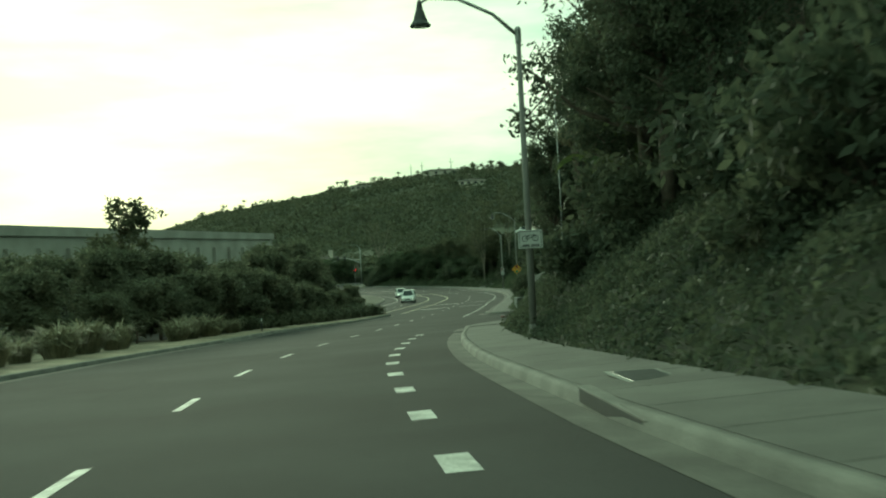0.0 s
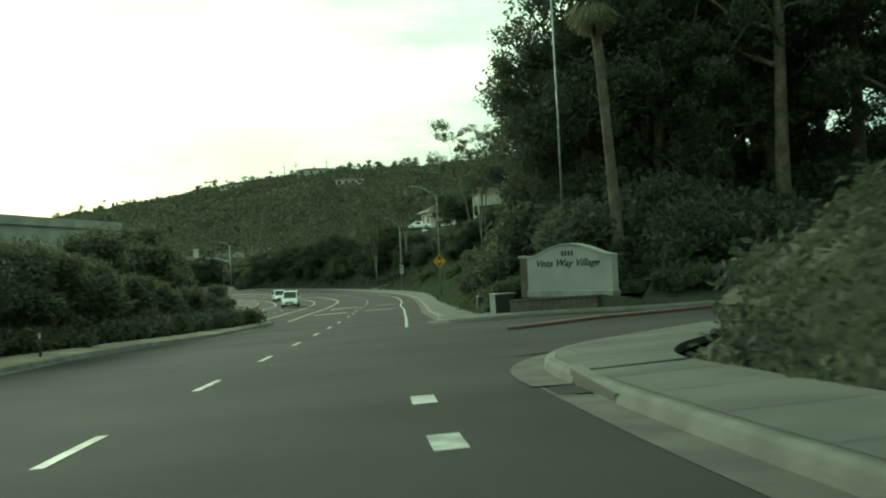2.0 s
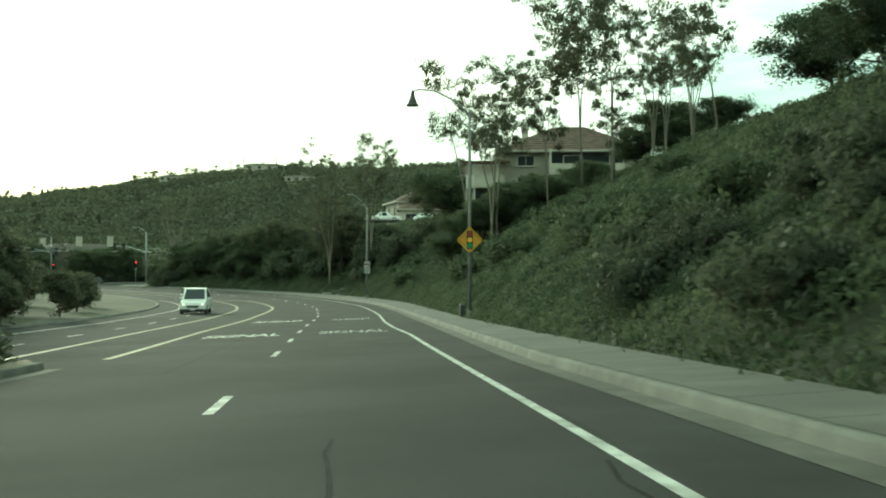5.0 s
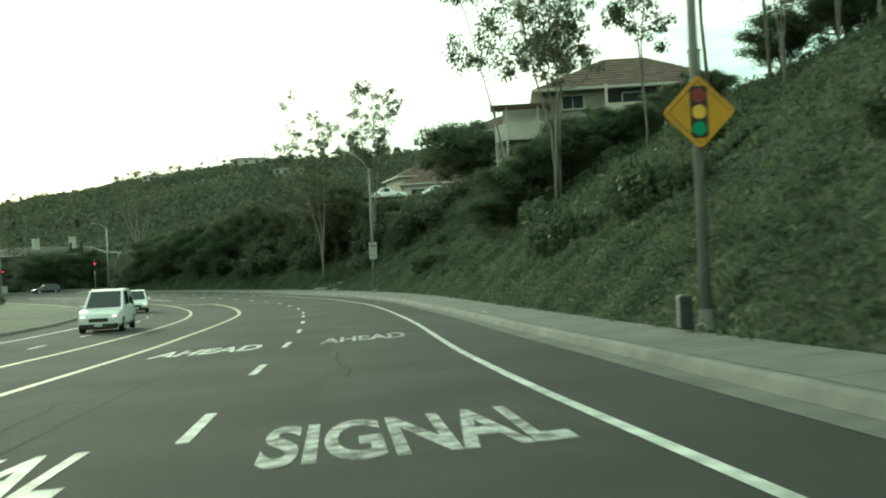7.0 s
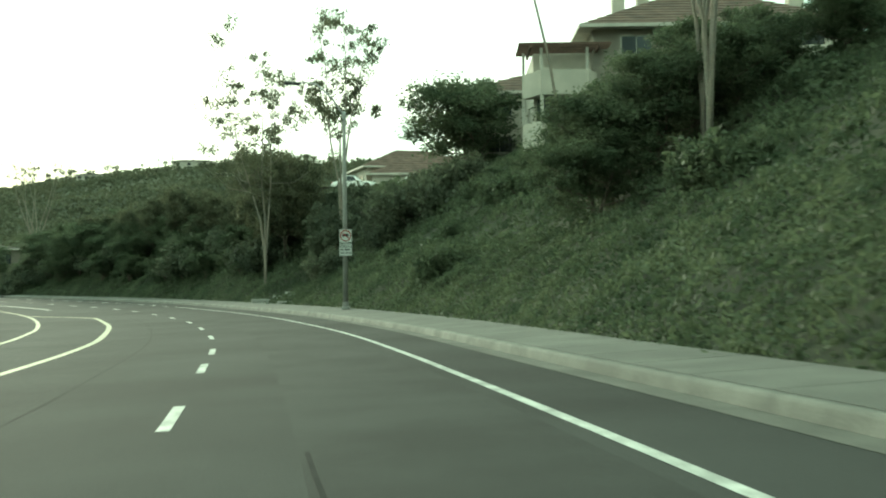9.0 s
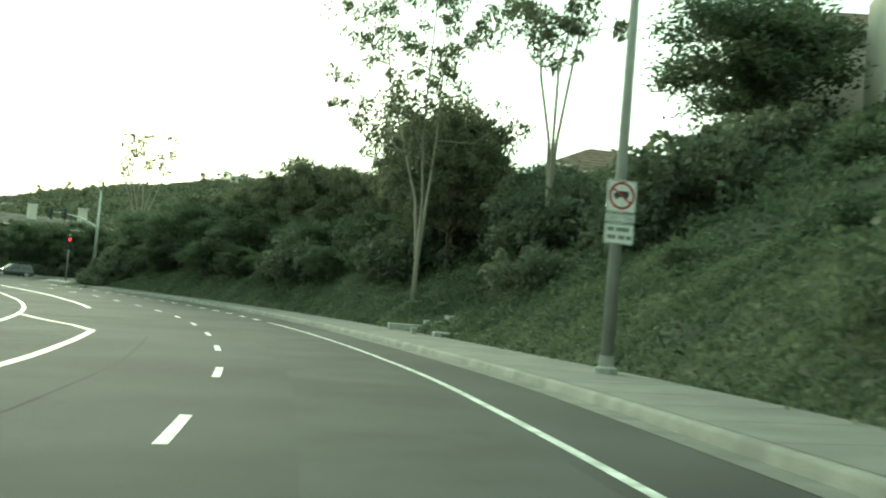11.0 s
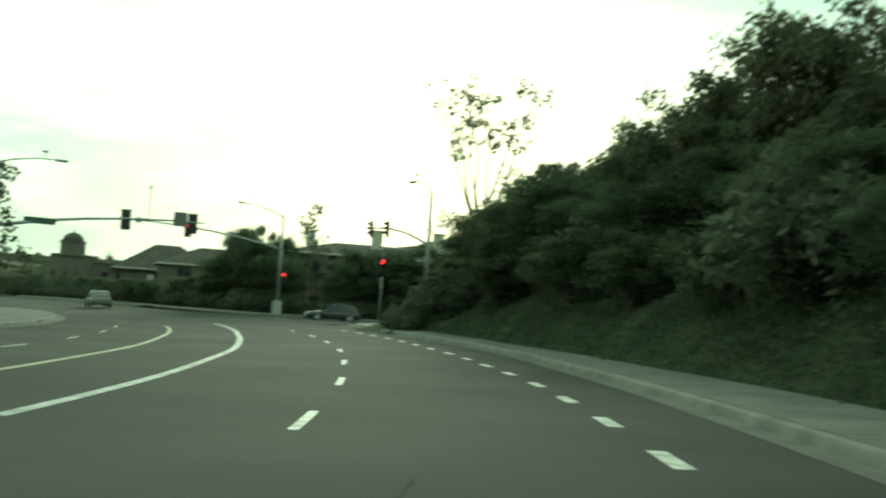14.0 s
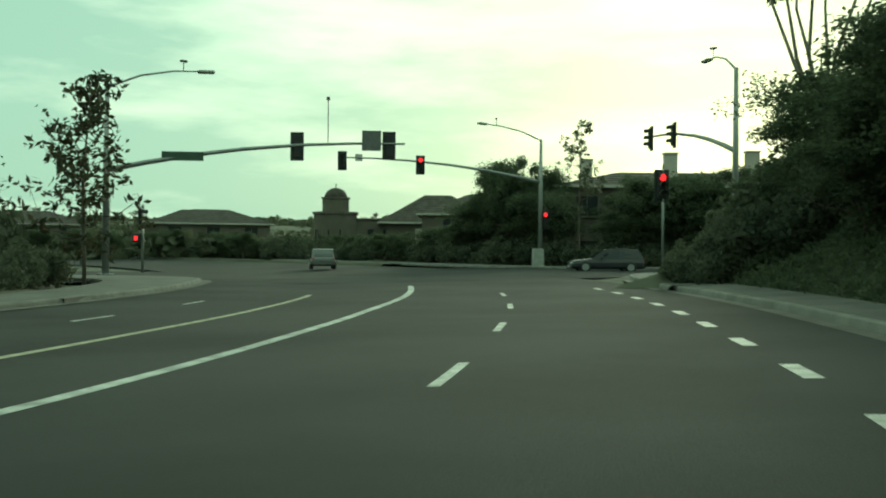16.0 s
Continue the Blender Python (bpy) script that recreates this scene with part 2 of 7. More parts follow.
class Shape:
    """Collects simple solids into one mesh."""

    def __init__(self):
        self.v, self.f = [], []

    def add(self, v, f):
        n = len(self.v)
        self.v += [tuple(p) for p in v]
        self.f += [tuple(i + n for i in g) for g in f]
        return self

    def box(self, c, size, m=None, bevel=0.0):
        x, y, z = (s / 2 for s in size)
        b = min(bevel, x * 0.9, y * 0.9, z * 0.9)
        if b <= 0:
            v = [Vector((sx * x, sy * y, sz * z)) for sz in (-1, 1) for sy in (-1, 1) for sx in (-1, 1)]
            f = [(0, 2, 3, 1), (4, 5, 7, 6), (0, 1, 5, 4), (2, 6, 7, 3), (0, 4, 6, 2), (1, 3, 7, 5)]
        else:
            bm = bmesh.new()
            bmesh.ops.create_cube(bm, size=1.0)
            for w in bm.verts:
                w.co = Vector((w.co.x * 2 * x, w.co.y * 2 * y, w.co.z * 2 * z))
            bmesh.ops.bevel(bm, geom=bm.edges[:], offset=b, segments=1, affect="EDGES", profile=0.5)
            bm.verts.index_update()
            v, f = [w.co.copy() for w in bm.verts], [[w.index for w in g.verts] for g in bm.faces]
            bm.free()
        m = Matrix.Translation(c) @ (m or Matrix())
        return self.add([m @ p for p in v], f)

    def tube(self, pts, radii, n=8, caps=True):
        pts = [Vector(p) for p in pts]
        radii = radii if isinstance(radii, (list, tuple)) else [radii] * len(pts)
        v, f = [], []
        for i, p in enumerate(pts):
            d = (pts[min(i + 1, len(pts) - 1)] - pts[max(i - 1, 0)]).normalized()
            a = d.orthogonal().normalized() if i == 0 else (a - d * a.dot(d)).normalized()
            b = d.cross(a)
            v += [p + radii[i] * (math.cos(2 * math.pi * k / n) * a + math.sin(2 * math.pi * k / n) * b) for k in range(n)]
        for i in range(len(pts) - 1):
            f += [(i * n + k, i * n + (k + 1) % n, (i + 1) * n + (k + 1) % n, (i + 1) * n + k) for k in range(n)]
        if caps:
            f += [tuple(reversed(range(n))), tuple(range((len(pts) - 1) * n, len(pts) * n))]
        return self.add(v, f)

    def prism(self, poly, lo, hi, m=None):
        """A polygon in x and z, drawn out in y from lo to hi."""
        n, m = len(poly), m or Matrix()
        v = [m @ Vector((x, y, z)) for y in (lo, hi) for x, z in poly]
        f = [tuple(range(n)), tuple(reversed(range(n, 2 * n)))] + [(k, n + k, n + (k + 1) % n, (k + 1) % n) for k in range(n)]
        return self.add(v, f)

    def lathe(self, prof, n=12, m=None):
        """A profile of (radius, height) turned about z."""
        m = m or Matrix()
        v = [m @ Vector((r * math.cos(2 * math.pi * k / n), r * math.sin(2 * math.pi * k / n), z)) for r, z in prof for k in range(n)]
        f = [(i * n + k, i * n + (k + 1) % n, (i + 1) * n + (k + 1) % n, (i + 1) * n + k) for i in range(len(prof) - 1) for k in range(n)]
        f += [tuple(reversed(range(n))), tuple(range((len(prof) - 1) * n, len(prof) * n))]
        return self.add(v, f)

    def mesh(self, name, mat, smooth=False):
        return mesh(name, self.v, self.f, mat, smooth)


def thing(name, m, label, category, group="", kind=""):
    ob = new(name)
    ob.empty_display_size = 0.2
    ob.matrix_basis = m
    return tagged(ob, label, category, group, kind)


def part(name, data, parent, label="", m=None):
    ob = new(name, data)
    ob.parent = parent
    if m is not None:
        ob.matrix_basis = m
    return tagged(ob, label) if label else ob


def solid(name, data, label, category, group="", kind="", m=None):
    ob = new(name, data)
    if m is not None:
        ob.matrix_basis = m
    return tagged(ob, label, category, group, kind)


# ---------------------------------------------------------------- plan: the road's line and the lie of the land
LINE = [(6.5, -60), (3.6, -40), (0.4, -18), (-2.2, 0), (-3.85, 15), (-4.55, 24), (-4.65, 33), (-4.25, 42), (-3.3, 54), (-2.25, 67),
        (-1.0, 82), (0.25, 98), (1.5, 114), (2.95, 130), (3.85, 146), (4.15, 158), (3.6, 171.5), (2.7, 180), (1.5, 188), (0.1, 195.2),
        (-1.4, 201.5), (-3.3, 208.2), (-5.6, 215.2), (-8, 221.5), (-10.6, 227.9), (-13.7, 234.4), (-17.4, 241.4), (-22.3, 249.3),
        (-28.5, 257.5), (-36, 265.5), (-46, 274), (-60, 283.5), (-80, 294), (-110, 306), (-160, 322)]


def glide(points, n=16):
    p = np.array(points, float)
    q = np.vstack([2 * p[0] - p[1], p, 2 * p[-1] - p[-2]])
    out = []
    for i in range(1, len(q) - 2):
        a, b, c, d = q[i - 1:i + 3]
        for t in np.arange(n) / n:
            out.append(0.5 * (2 * b + (c - a) * t + (2 * a - 5 * b + 4 * c - d) * t * t + (3 * b - a - 3 * c + d) * t ** 3))
    return np.array(out + [p[-1]])


RP = glide(LINE)
TG = np.gradient(RP, axis=0)
TG /= np.linalg.norm(TG, axis=1)[:, None]
NR = np.stack([TG[:, 1], -TG[:, 0]], 1)
RS = np.r_[0, np.cumsum(np.linalg.norm(np.diff(RP, axis=0), axis=1))]


def s_of(y):
    return float(np.interp(y, RP[:, 1], RS))


def at(s, u):
    """Plan place of a point s metres along the lane line and u metres to its right."""
    return np.array([np.interp(s, RS, RP[:, k]) + u * np.interp(s, RS, NR[:, k]) for k in (0, 1)])


def heading(s):
    return math.atan2(-np.interp(s, RS, TG[:, 0]), np.interp(s, RS, TG[:, 1]))


def y_at(s):
    return np.interp(s, RS, RP[:, 1])


def su(x, y):
    """s and u of plan places (arrays)."""
    x, y = np.atleast_1d(np.asarray(x, float)), np.atleast_1d(np.asarray(y, float))
    s, u = np.empty(len(x)), np.empty(len(x))
    for a in range(0, len(x), 4000):
        dx, dy = x[a:a + 4000, None] - RP[None, ::2, 0], y[a:a + 4000, None] - RP[None, ::2, 1]
        i = np.argmin(dx * dx + dy * dy, 1) * 2
        ox, oy = x[a:a + 4000] - RP[i, 0], y[a:a + 4000] - RP[i, 1]
        s[a:a + 4000], u[a:a + 4000] = RS[i] + ox * TG[i, 0] + oy * TG[i, 1], ox * NR[i, 0] + oy * NR[i, 1]
    return s, u


FALL, EASE = -0.050634, 0.00011017


def grade(y):
    y = np.minimum(np.asarray(y, float), -FALL / 2 / EASE)
    return FALL * y + EASE * y * y


def table(y, rows):
    return np.interp(y, [r[0] for r in rows], [r[1] for r in rows])


GUTTER = [(-60, 4.5), (9, 4.45), (25, 4.75), (44, 4.8), (70, 4.78), (90, 4.55), (104, 4.8), (114, 4.9), (125, 4.75), (143, 4.8), (171, 5.0), (190, 4.9), (205, 5.2), (230, 5.3), (247, 5.0), (262, 5.6)]
BACK = [(-60, 6.6), (25, 6.6), (80, 6.4), (110, 6.55), (132, 6.65), (150, 7.1), (170, 7.65), (214, 7.7), (235, 7.0), (262, 7.2)]
EDGE = [(60, 3.5), (68, 3.5), (98, 3.6), (104, 3.65), (110, 3.5), (118, 3.4), (125, 3.4), (146, 3.6), (200, 3.65), (218, 3.8), (232, 3.5), (262, 3.4)]
MEDIAN_L = [(-60, -7.4), (50, -7.6), (63, -7.9), (71, -7.2), (78, -5.4), (86, -4.8), (93, -4.5)]
FARLEFT = [(-60, -24), (60, -22), (95, -15.5), (130, -13.2), (230, -12.6), (262, -12.2)]
BANK = [(-60, 6), (20, 6), (38, 5), (45, 0.9), (66, 0.9), (72, 3), (85, 6), (100, 8.6), (115, 10.2), (140, 11), (165, 10.6), (190, 10.4), (205, 10.6), (225, 8.5), (240, 5.5), (250, 3), (257, 0.5), (263, 0.0), (400, 0.0)]


def road_z(x, y):
    s, u = su(x, y)
    return grade(y) + 0.03 * np.clip(u, -6, 9)


def bank_rise(s, u):
    y = y_at(s)
    top, foot = table(y, BANK), table(y, BACK) + 0.3
    t = np.clip((u - foot) / np.maximum(top / 0.61, 0.5), 0, 2)
    return np.where(t < 0.8, top * t, top * (0.8 + 0.2 * (1 - np.exp(-(t - 0.8) / 0.2)))) + 0.03 * np.clip(u - foot - top / 0.5, 0, 60) * np.clip(top, 0, 1)


def land(x, y):
    """Height of the ground away from the road."""
    x, y = np.atleast_1d(np.asarray(x, float)), np.atleast_1d(np.asarray(y, float))
    s, u = su(x, y)
    z = grade(y) + 0.03 * np.clip(u, -6, 9) + np.where(u > 6, bank_rise(s, u), 0)
    az, r = np.degrees(np.arctan2(x, y)), np.hypot(x, y)
    far = np.interp(az, [-180, -70, -40, -22, -12, -6, 0, 8, 30, 60, 180], [900, 900, 900, 900, 900, 850, 800, 780, 700, 700, 900])
    high = np.interp(az, [-180, -70, -40, -22, -15, -12, -6, 0, 4, 12, 40, 90, 180], [12, 16, 14, 12.5, 29, 42, 53, 61, 61, 62, 56, 30, 20])
    t = np.clip((r - 365) / (far - 365), 0, 1)
    hill = (high + 5.8) * t * t * (3 - 2 * t) * np.where(r > far, 0.55 + 0.45 * np.exp(-(r - far) / 500), 1)
    return z + np.where(r > 365, hill, 0)


def on_road(s, u, up=0.0):
    x, y = at(s, u)
    return Vector((x, y, float(grade(y)) + 0.03 * min(max(u, -6), 9) + up))


def on_land(x, y, up=0.0):
    return Vector((x, y, float(land(x, y)[0]) + up))


def strip(name, s0, s1, us, mat, up=0.0, step=1.5, z=None):
    """A sheet along the road between s0 and s1. us: functions of y, or numbers, from left to right. z: rise over the road at each of them."""
    n = max(2, int((s1 - s0) / step) + 1)
    ss, v, f, k = np.linspace(s0, s1, n), [], [], len(us)
    for s in ss:
        y = y_at(s)
        for j, u in enumerate(us):
            v.append(on_road(s, u(y) if callable(u) else u, up + (z[j] if z else 0)))
    for i in range(n - 1):
        f += [(i * k + j, i * k + j + 1, (i + 1) * k + j + 1, (i + 1) * k + j) for j in range(k - 1)]
    return mesh(name, v, f, mat, smooth=True)


S0, S_END = s_of(-58), RS[-1] - 5
S_SIDE0, S_SIDE1 = s_of(44.5), s_of(68.5)
S_X0, S_X1 = s_of(251.0), s_of(281.0)

# the ground: one sheet to the horizon
gx = np.unique(np.r_[-4000, -2800, -2000, -1500, -1100, -850, -700, np.arange(-600, -200, 25), np.arange(-200, 100, 6), np.arange(100, 400, 25), 400, 600, 900, 1400, 2200, 3500])
gy = np.unique(np.r_[-1500, -900, -500, -300, -200, np.arange(-120, 340, 6), np.arange(340, 1000, 22), 1000, 1150, 1350, 1700, 2200, 3000, 4200])
GX, GY = np.meshgrid(gx, gy)
gs, gu = su(GX.ravel(), GY.ravel())
gz = land(GX.ravel(), GY.ravel())
gz -= np.where((gu > -27) & (gu < 52) & (gs > 1) & (gs < s_of(248)), 1.4 + 0.08 * np.clip(gu - 6, 0, 20), 0.0)
gz -= np.where((np.abs(gu) < 30) & (gs >= s_of(248)) & (gs < RS[-1] - 1), 0.14, 0.0)
gz += np.array([(0.0 if math.hypot(x + 45, y - 280) < 110 else 0.25 if math.hypot(x, y) < 380 else 1.2) * noise.noise(Vector((x / 60, y / 60, 0))) + 4 * noise.noise(Vector((x / 160, y / 160, 3))) * min(1, max(0, (math.hypot(x, y) - 400) / 200)) for x, y in zip(GX.ravel(), GY.ravel())])
w = len(gx)
gf = [(j * w + i, j * w + i + 1, (j + 1) * w + i + 1, (j + 1) * w + i) for j in range(len(gy) - 1) for i in range(w - 1)]
solid("ground", mesh("ground", np.stack([GX.ravel(), GY.ravel(), gz], 1), gf, HILL, True), "scrub-covered ground running out to dry hills", "ground", kind="structure")

# roadway, its gutter, kerb and the far verge
gutter_u, back_u = (lambda y: table(y, GUTTER)), (lambda y: table(y, BACK))
ROAD = solid("road", strip("road", S0, S_END, [lambda y: table(y, FARLEFT), -9.5, -6, -3, 0, 2.4, gutter_u], ASPHALT, 0.0), "worn grey asphalt road with painted lanes", "road", kind="structure")

rz = lambda x, y: float(road_z(x, y)[0])  # noqa: E731


# cross street and side street, laid 4 mm over the road's own sheet
def sheet(name, poly, mat, up):
    v = [(x, y, float(road_z(x, y)[0]) + up) for x, y in poly]
    return mesh(name, v, [tuple(range(len(v)))], mat)


def ribbon(name, pts, left, right, mat, up, rise=0.0, base=None):
    """A flat strip about a line of plan points; left and right are its half widths."""
    pts = glide(pts, 8)
    t = np.gradient(pts, axis=0)
    t /= np.linalg.norm(t, axis=1)[:, None]
    v, f = [], []
    ws = np.linspace(-left, right, 9)
    for i, (p, d) in enumerate(zip(pts, t)):
        for w in ws:
            x, y = p[0] + w * d[1], p[1] - w * d[0]
            v.append((x, y, (base(x, y) if base else float(grade(y))) + up))
        if i:
            f += [(9 * i - 9 + j, 9 * i - 8 + j, 9 * i + 1 + j, 9 * i + j) for j in range(8)]
    return mesh(name, v, f, mat)


CROSS = [(-120, 212), (-90, 232), (-66, 249), (-42, 267), (-20, 283), (5, 300), (40, 322)]
part("cross_street", ribbon("cross_street", CROSS, 12.5, 12.5, ASPHALT, 0.006, base=lambda x, y: rz(x, y)), ROAD)


def side_z(x, y):
    s, u = su(x, y)
    return float(grade(y)[()] if np.ndim(y) == 0 else grade(y)) + 0.03 * min(max(u[0], -6), 9) + (0.02 * min(max(0, u[0] - 5), 25) if y < 120 else 0.0)


SIDE = [(-0.5, 57.0), (4, 57.2), (8, 57.6), (16, 61), (28, 68), (44, 77), (60, 86)]
part("side_street", ribbon("side_street", SIDE, 13.5, 11.0, ASPHALT, 0.005, base=side_z), ROAD)

part("road_corner", strip("road_corner", s_of(39.5), s_of(73), [lambda y: gutter_u(y) - 0.4, lambda y: gutter_u(y) + 2.5, lambda y: gutter_u(y) + 5.0, lambda y: gutter_u(y) + 9.0], ASPHALT, 0.002), ROAD)
for a, e in ((S0, s_of(40.6)), (S_SIDE1, S_X0)):
    part("gutter", strip("gutter", a, e, [gutter_u, lambda y: gutter_u(y) + 0.42], GUTTERC, 0.004, z=[0.0, -0.02]), ROAD)
KERBS = []
for a, e in ((S0, s_of(40.6)), (S_SIDE1, S_X0)):
    k = strip("kerb", a, e, [lambda y: gutter_u(y) + 0.40, lambda y: gutter_u(y) + 0.43, lambda y: gutter_u(y) + 0.46, lambda y: gutter_u(y) + 0.58, lambda y: gutter_u(y) + 0.58], KERB, z=[-0.06, 0.10, 0.14, 0.145, -0.05])
    KERBS.append(solid("kerb", k, "pale cast concrete kerb along the road", "kerb", kind="structure"))

# median island of the side street with a red painted kerb
isl_n = glide([(3.15, 56.75), (3.4, 57.2), (5.2, 57.85), (8, 58.75), (12, 60.4)], 6)
isl_s = glide([(3.15, 56.75), (3.6, 56.45), (5.2, 56.85), (8, 57.6), (12, 59.2)], 6)
ISL = thing("traffic_island", Matrix(), "narrow concrete traffic island with a red painted kerb", "traffic island", kind="structure")
for nm, ln, sg in (("kerb", isl_s, 1), ("kerb", isl_n, -1)):
    v, f = [], []
    for i, (x, y) in enumerate(ln):
        for dy, dz in ((-0.02, -0.03), (0.0, 0.07), (0.03, 0.09), (0.16, 0.095)):
            v.append((x, y + sg * dy, side_z(x, y) + dz))
        if i:
            f += [(4 * i - 4 + j, 4 * i - 3 + j, 4 * i + 1 + j, 4 * i + j) for j in range(3)]
    part(nm, mesh(nm, v, f, REDKERB), ISL, "red painted kerb")
v, f = [], []
for i, ((x0, y0), (x1, y1)) in enumerate(zip(isl_s, isl_n)):
    v += [(x0, y0 + 0.1, side_z(x0, y0) + 0.088), (x1, y1 - 0.1, side_z(x1, y1) + 0.088)]
    if i:
        f.append((2 * i - 2, 2 * i - 1, 2 * i + 1, 2 * i))
part("infill", mesh("infill", v, f, GUTTERC), ISL)

# planted bank on the outer side, a fine sheet over the ground
BANK_U = [0.0, 0.25, 1.2, 2.4, 3.8, 5.5, 7.5, 9.5, 12, 14.5, 17, 20, 24, 30, 38, 48]
bv, bf, bs = [], [], np.arange(S0, S_END - 4, 2.0)
for i, s in enumerate(bs):
    y = y_at(s)
    foot = table(y, BACK)
    for j, d in enumerate(BANK_U):
        u = foot + d
        x, yy = at(s, u)
        z = float(grade(yy)) + 0.03 * min(u, 9) + 0.1 + float(bank_rise(np.array([s]), np.array([u]))[0]) * (d > 0) * (0.3 if 190.2 < y < 195.9 and d < 4 else 1) - (0.2 if d == 0 else 0)
        z += (0.35 * noise.noise(Vector((x / 4, yy / 4, 0))) + 0.7 * noise.noise(Vector((x / 13, yy / 13, 5)))) * min(1, d / 6)
        bv.append((x, yy, z))
    if i:
        k = len(BANK_U)
        bf += [((i - 1) * k + j, (i - 1) * k + j + 1, i * k + j + 1, i * k + j) for j in range(k - 1)]


def planted(f):
    """Whether a face of the bank lies outside the side street and the junction."""
    s = bs[f[0] // len(BANK_U)]
    if S_X0 < s < S_X1 + 6:
        return False
    if not s_of(38) < s < s_of(90):
        return True
    c = np.mean([bv[i] for i in f], axis=0)
    north = np.interp(c[0], [4.9, 5.4, 5.9, 6.9, 7.9, 9.3, 12, 17, 30, 60], [74.5, 71.5, 70.2, 68.6, 67, 65.2, 63.4, 65.6, 72, 90])
    south = np.interp(c[0], [2.66, 3.2, 4.5, 7.6, 12.2, 19, 31, 60], [40.6, 42.3, 44.0, 45.9, 48.3, 52, 58.2, 73.5])
    return c[1] > north or c[1] < south


skip = [f for f in bf if planted(f)]
solid("bank", mesh("bank", bv, skip, SOIL, True), "steep planted bank above the pavement", "bank", kind="structure")
BV = np.array(bv).reshape(len(bs), len(BANK_U), 3)

# raised median and verge on the inner side
MED_S0, MED_S1 = S0, s_of(93)
mk = strip("kerb", MED_S0, MED_S1, [lambda y: table(y, MEDIAN_L) - 0.16, lambda y: table(y, MEDIAN_L) - 0.15, lambda y: table(y, MEDIAN_L) - 0.03, lambda y: table(y, MEDIAN_L), lambda y: table(y, MEDIAN_L) + 0.02], KERB, z=[-0.05, 0.15, 0.155, 0.12, -0.04])
solid("kerb", mk, "pale cast concrete kerb of the planted median", "kerb", kind="structure")
part("gutter", strip("gutter", MED_S0, MED_S1, [lambda y: table(y, MEDIAN_L) + 0.02, lambda y: table(y, MEDIAN_L) + 0.4], GUTTERC, 0.004), ROAD)
solid("median", strip("median", MED_S0, MED_S1, [lambda y: table(y, FARLEFT) + 1 if y < 60 else table(y, MEDIAN_L) - 3 * max(0.2, min(1, (93 - y) / 12)), lambda y: table(y, MEDIAN_L) - 4 * max(0.1, min(1, (93 - y) / 25)), lambda y: table(y, MEDIAN_L) - 1.6 * max(0.2, min(1, (93 - y) / 12)), lambda y: table(y, MEDIAN_L) - 0.15], EARTH, z=[-0.1, 0.12, 0.22, 0.14]),
      "bare dry earth verge with scattered shrubs", "verge", kind="structure")
verge_s = [s_of(92), s_of(234)]
vk = strip("kerb", verge_s[0], verge_s[1], [lambda y: table(y, FARLEFT) - 0.16, lambda y: table(y, FARLEFT) - 0.15, lambda y: table(y, FARLEFT), lambda y: table(y, FARLEFT) + 0.02], KERB, z=[-0.2, 0.15, 0.15, -0.04])
solid("kerb", vk, "pale concrete kerb beside the oncoming lanes", "kerb", kind="structure")
solid("verge", strip("verge", verge_s[0], verge_s[1], [-40, -24, lambda y: table(y, FARLEFT) - 2.0, lambda y: table(y, FARLEFT) - 0.15], SOIL, z=[0.2, 0.4, 0.2, 0.13]), "planted verge beside the oncoming lanes", "verge", kind="structure")
solid("verge", strip("verge", verge_s[1], s_of(250), [-40, -24, lambda y: table(y, FARLEFT) - 2.3], SOIL, z=[0.2, 0.35, 0.1]), "planted verge behind the pavement corner", "verge", kind="structure")
vw = strip("pavement", s_of(205), verge_s[1], [lambda y: table(y, FARLEFT) - 1.75, lambda y: table(y, FARLEFT) - 0.16], CONCRETE, 0.156)
solid("pavement", vw, "pale concrete pavement beside the oncoming lanes", "pavement", kind="structure")

# painted lines, 4 mm over the asphalt
UP = 0.006


def line(name, y0, y1, u, width, mat=PAINT, up=UP):
    uu = u if callable(u) else (lambda y: u)
    return part(name, strip(name, s_of(y0), s_of(y1), [lambda y: uu(y) - width / 2, lambda y: uu(y) + width / 2], mat, up), ROAD)


line("edge_line", 68.2, 200.4, lambda y: table(y, EDGE), 0.12)
line("median_line", 96, 187, lambda y: table(y, [(96, -3.9), (114, -4.0), (135, -3.85), (160, -3.2), (187, -3.2)]), 0.20, YELLOW)
line("median_line", 187, 197.5, lambda y: table(y, [(187, -3.2), (190, -3.9), (194, -5.2), (197.5, -6.0)]), 0.22, YELLOW)
line("median_line", 94, 250, lambda y: table(y, [(94, -6.6), (126, -6.8), (145, -6.35), (165, -6.05), (215, -6.15), (235, -6.2), (250, -6.15)]), 0.18, YELLOW)
line("turn_lane_line", 208.3, 256, lambda y: table(y, [(208, -3.2), (241, -3.25), (256, -2.6)]), 0.22)
line("far_edge_line", 96, 200, lambda y: table(y, [(96, -11.8), (158, -10.9), (200, -11.2)]), 0.14)


def dashes(name, s0, s1, u, length, period, width, mat=PAINT, count=60):
    uu = u if callable(u) else (lambda y: u)
    s, n = s0, 0
    while s < s1 and n < count:
        part(name, strip(name, s, s + length, [lambda y: uu(y) - width / 2, lambda y: uu(y) + width / 2], mat, UP, step=0.7), ROAD)
        s, n = s + period, n + 1


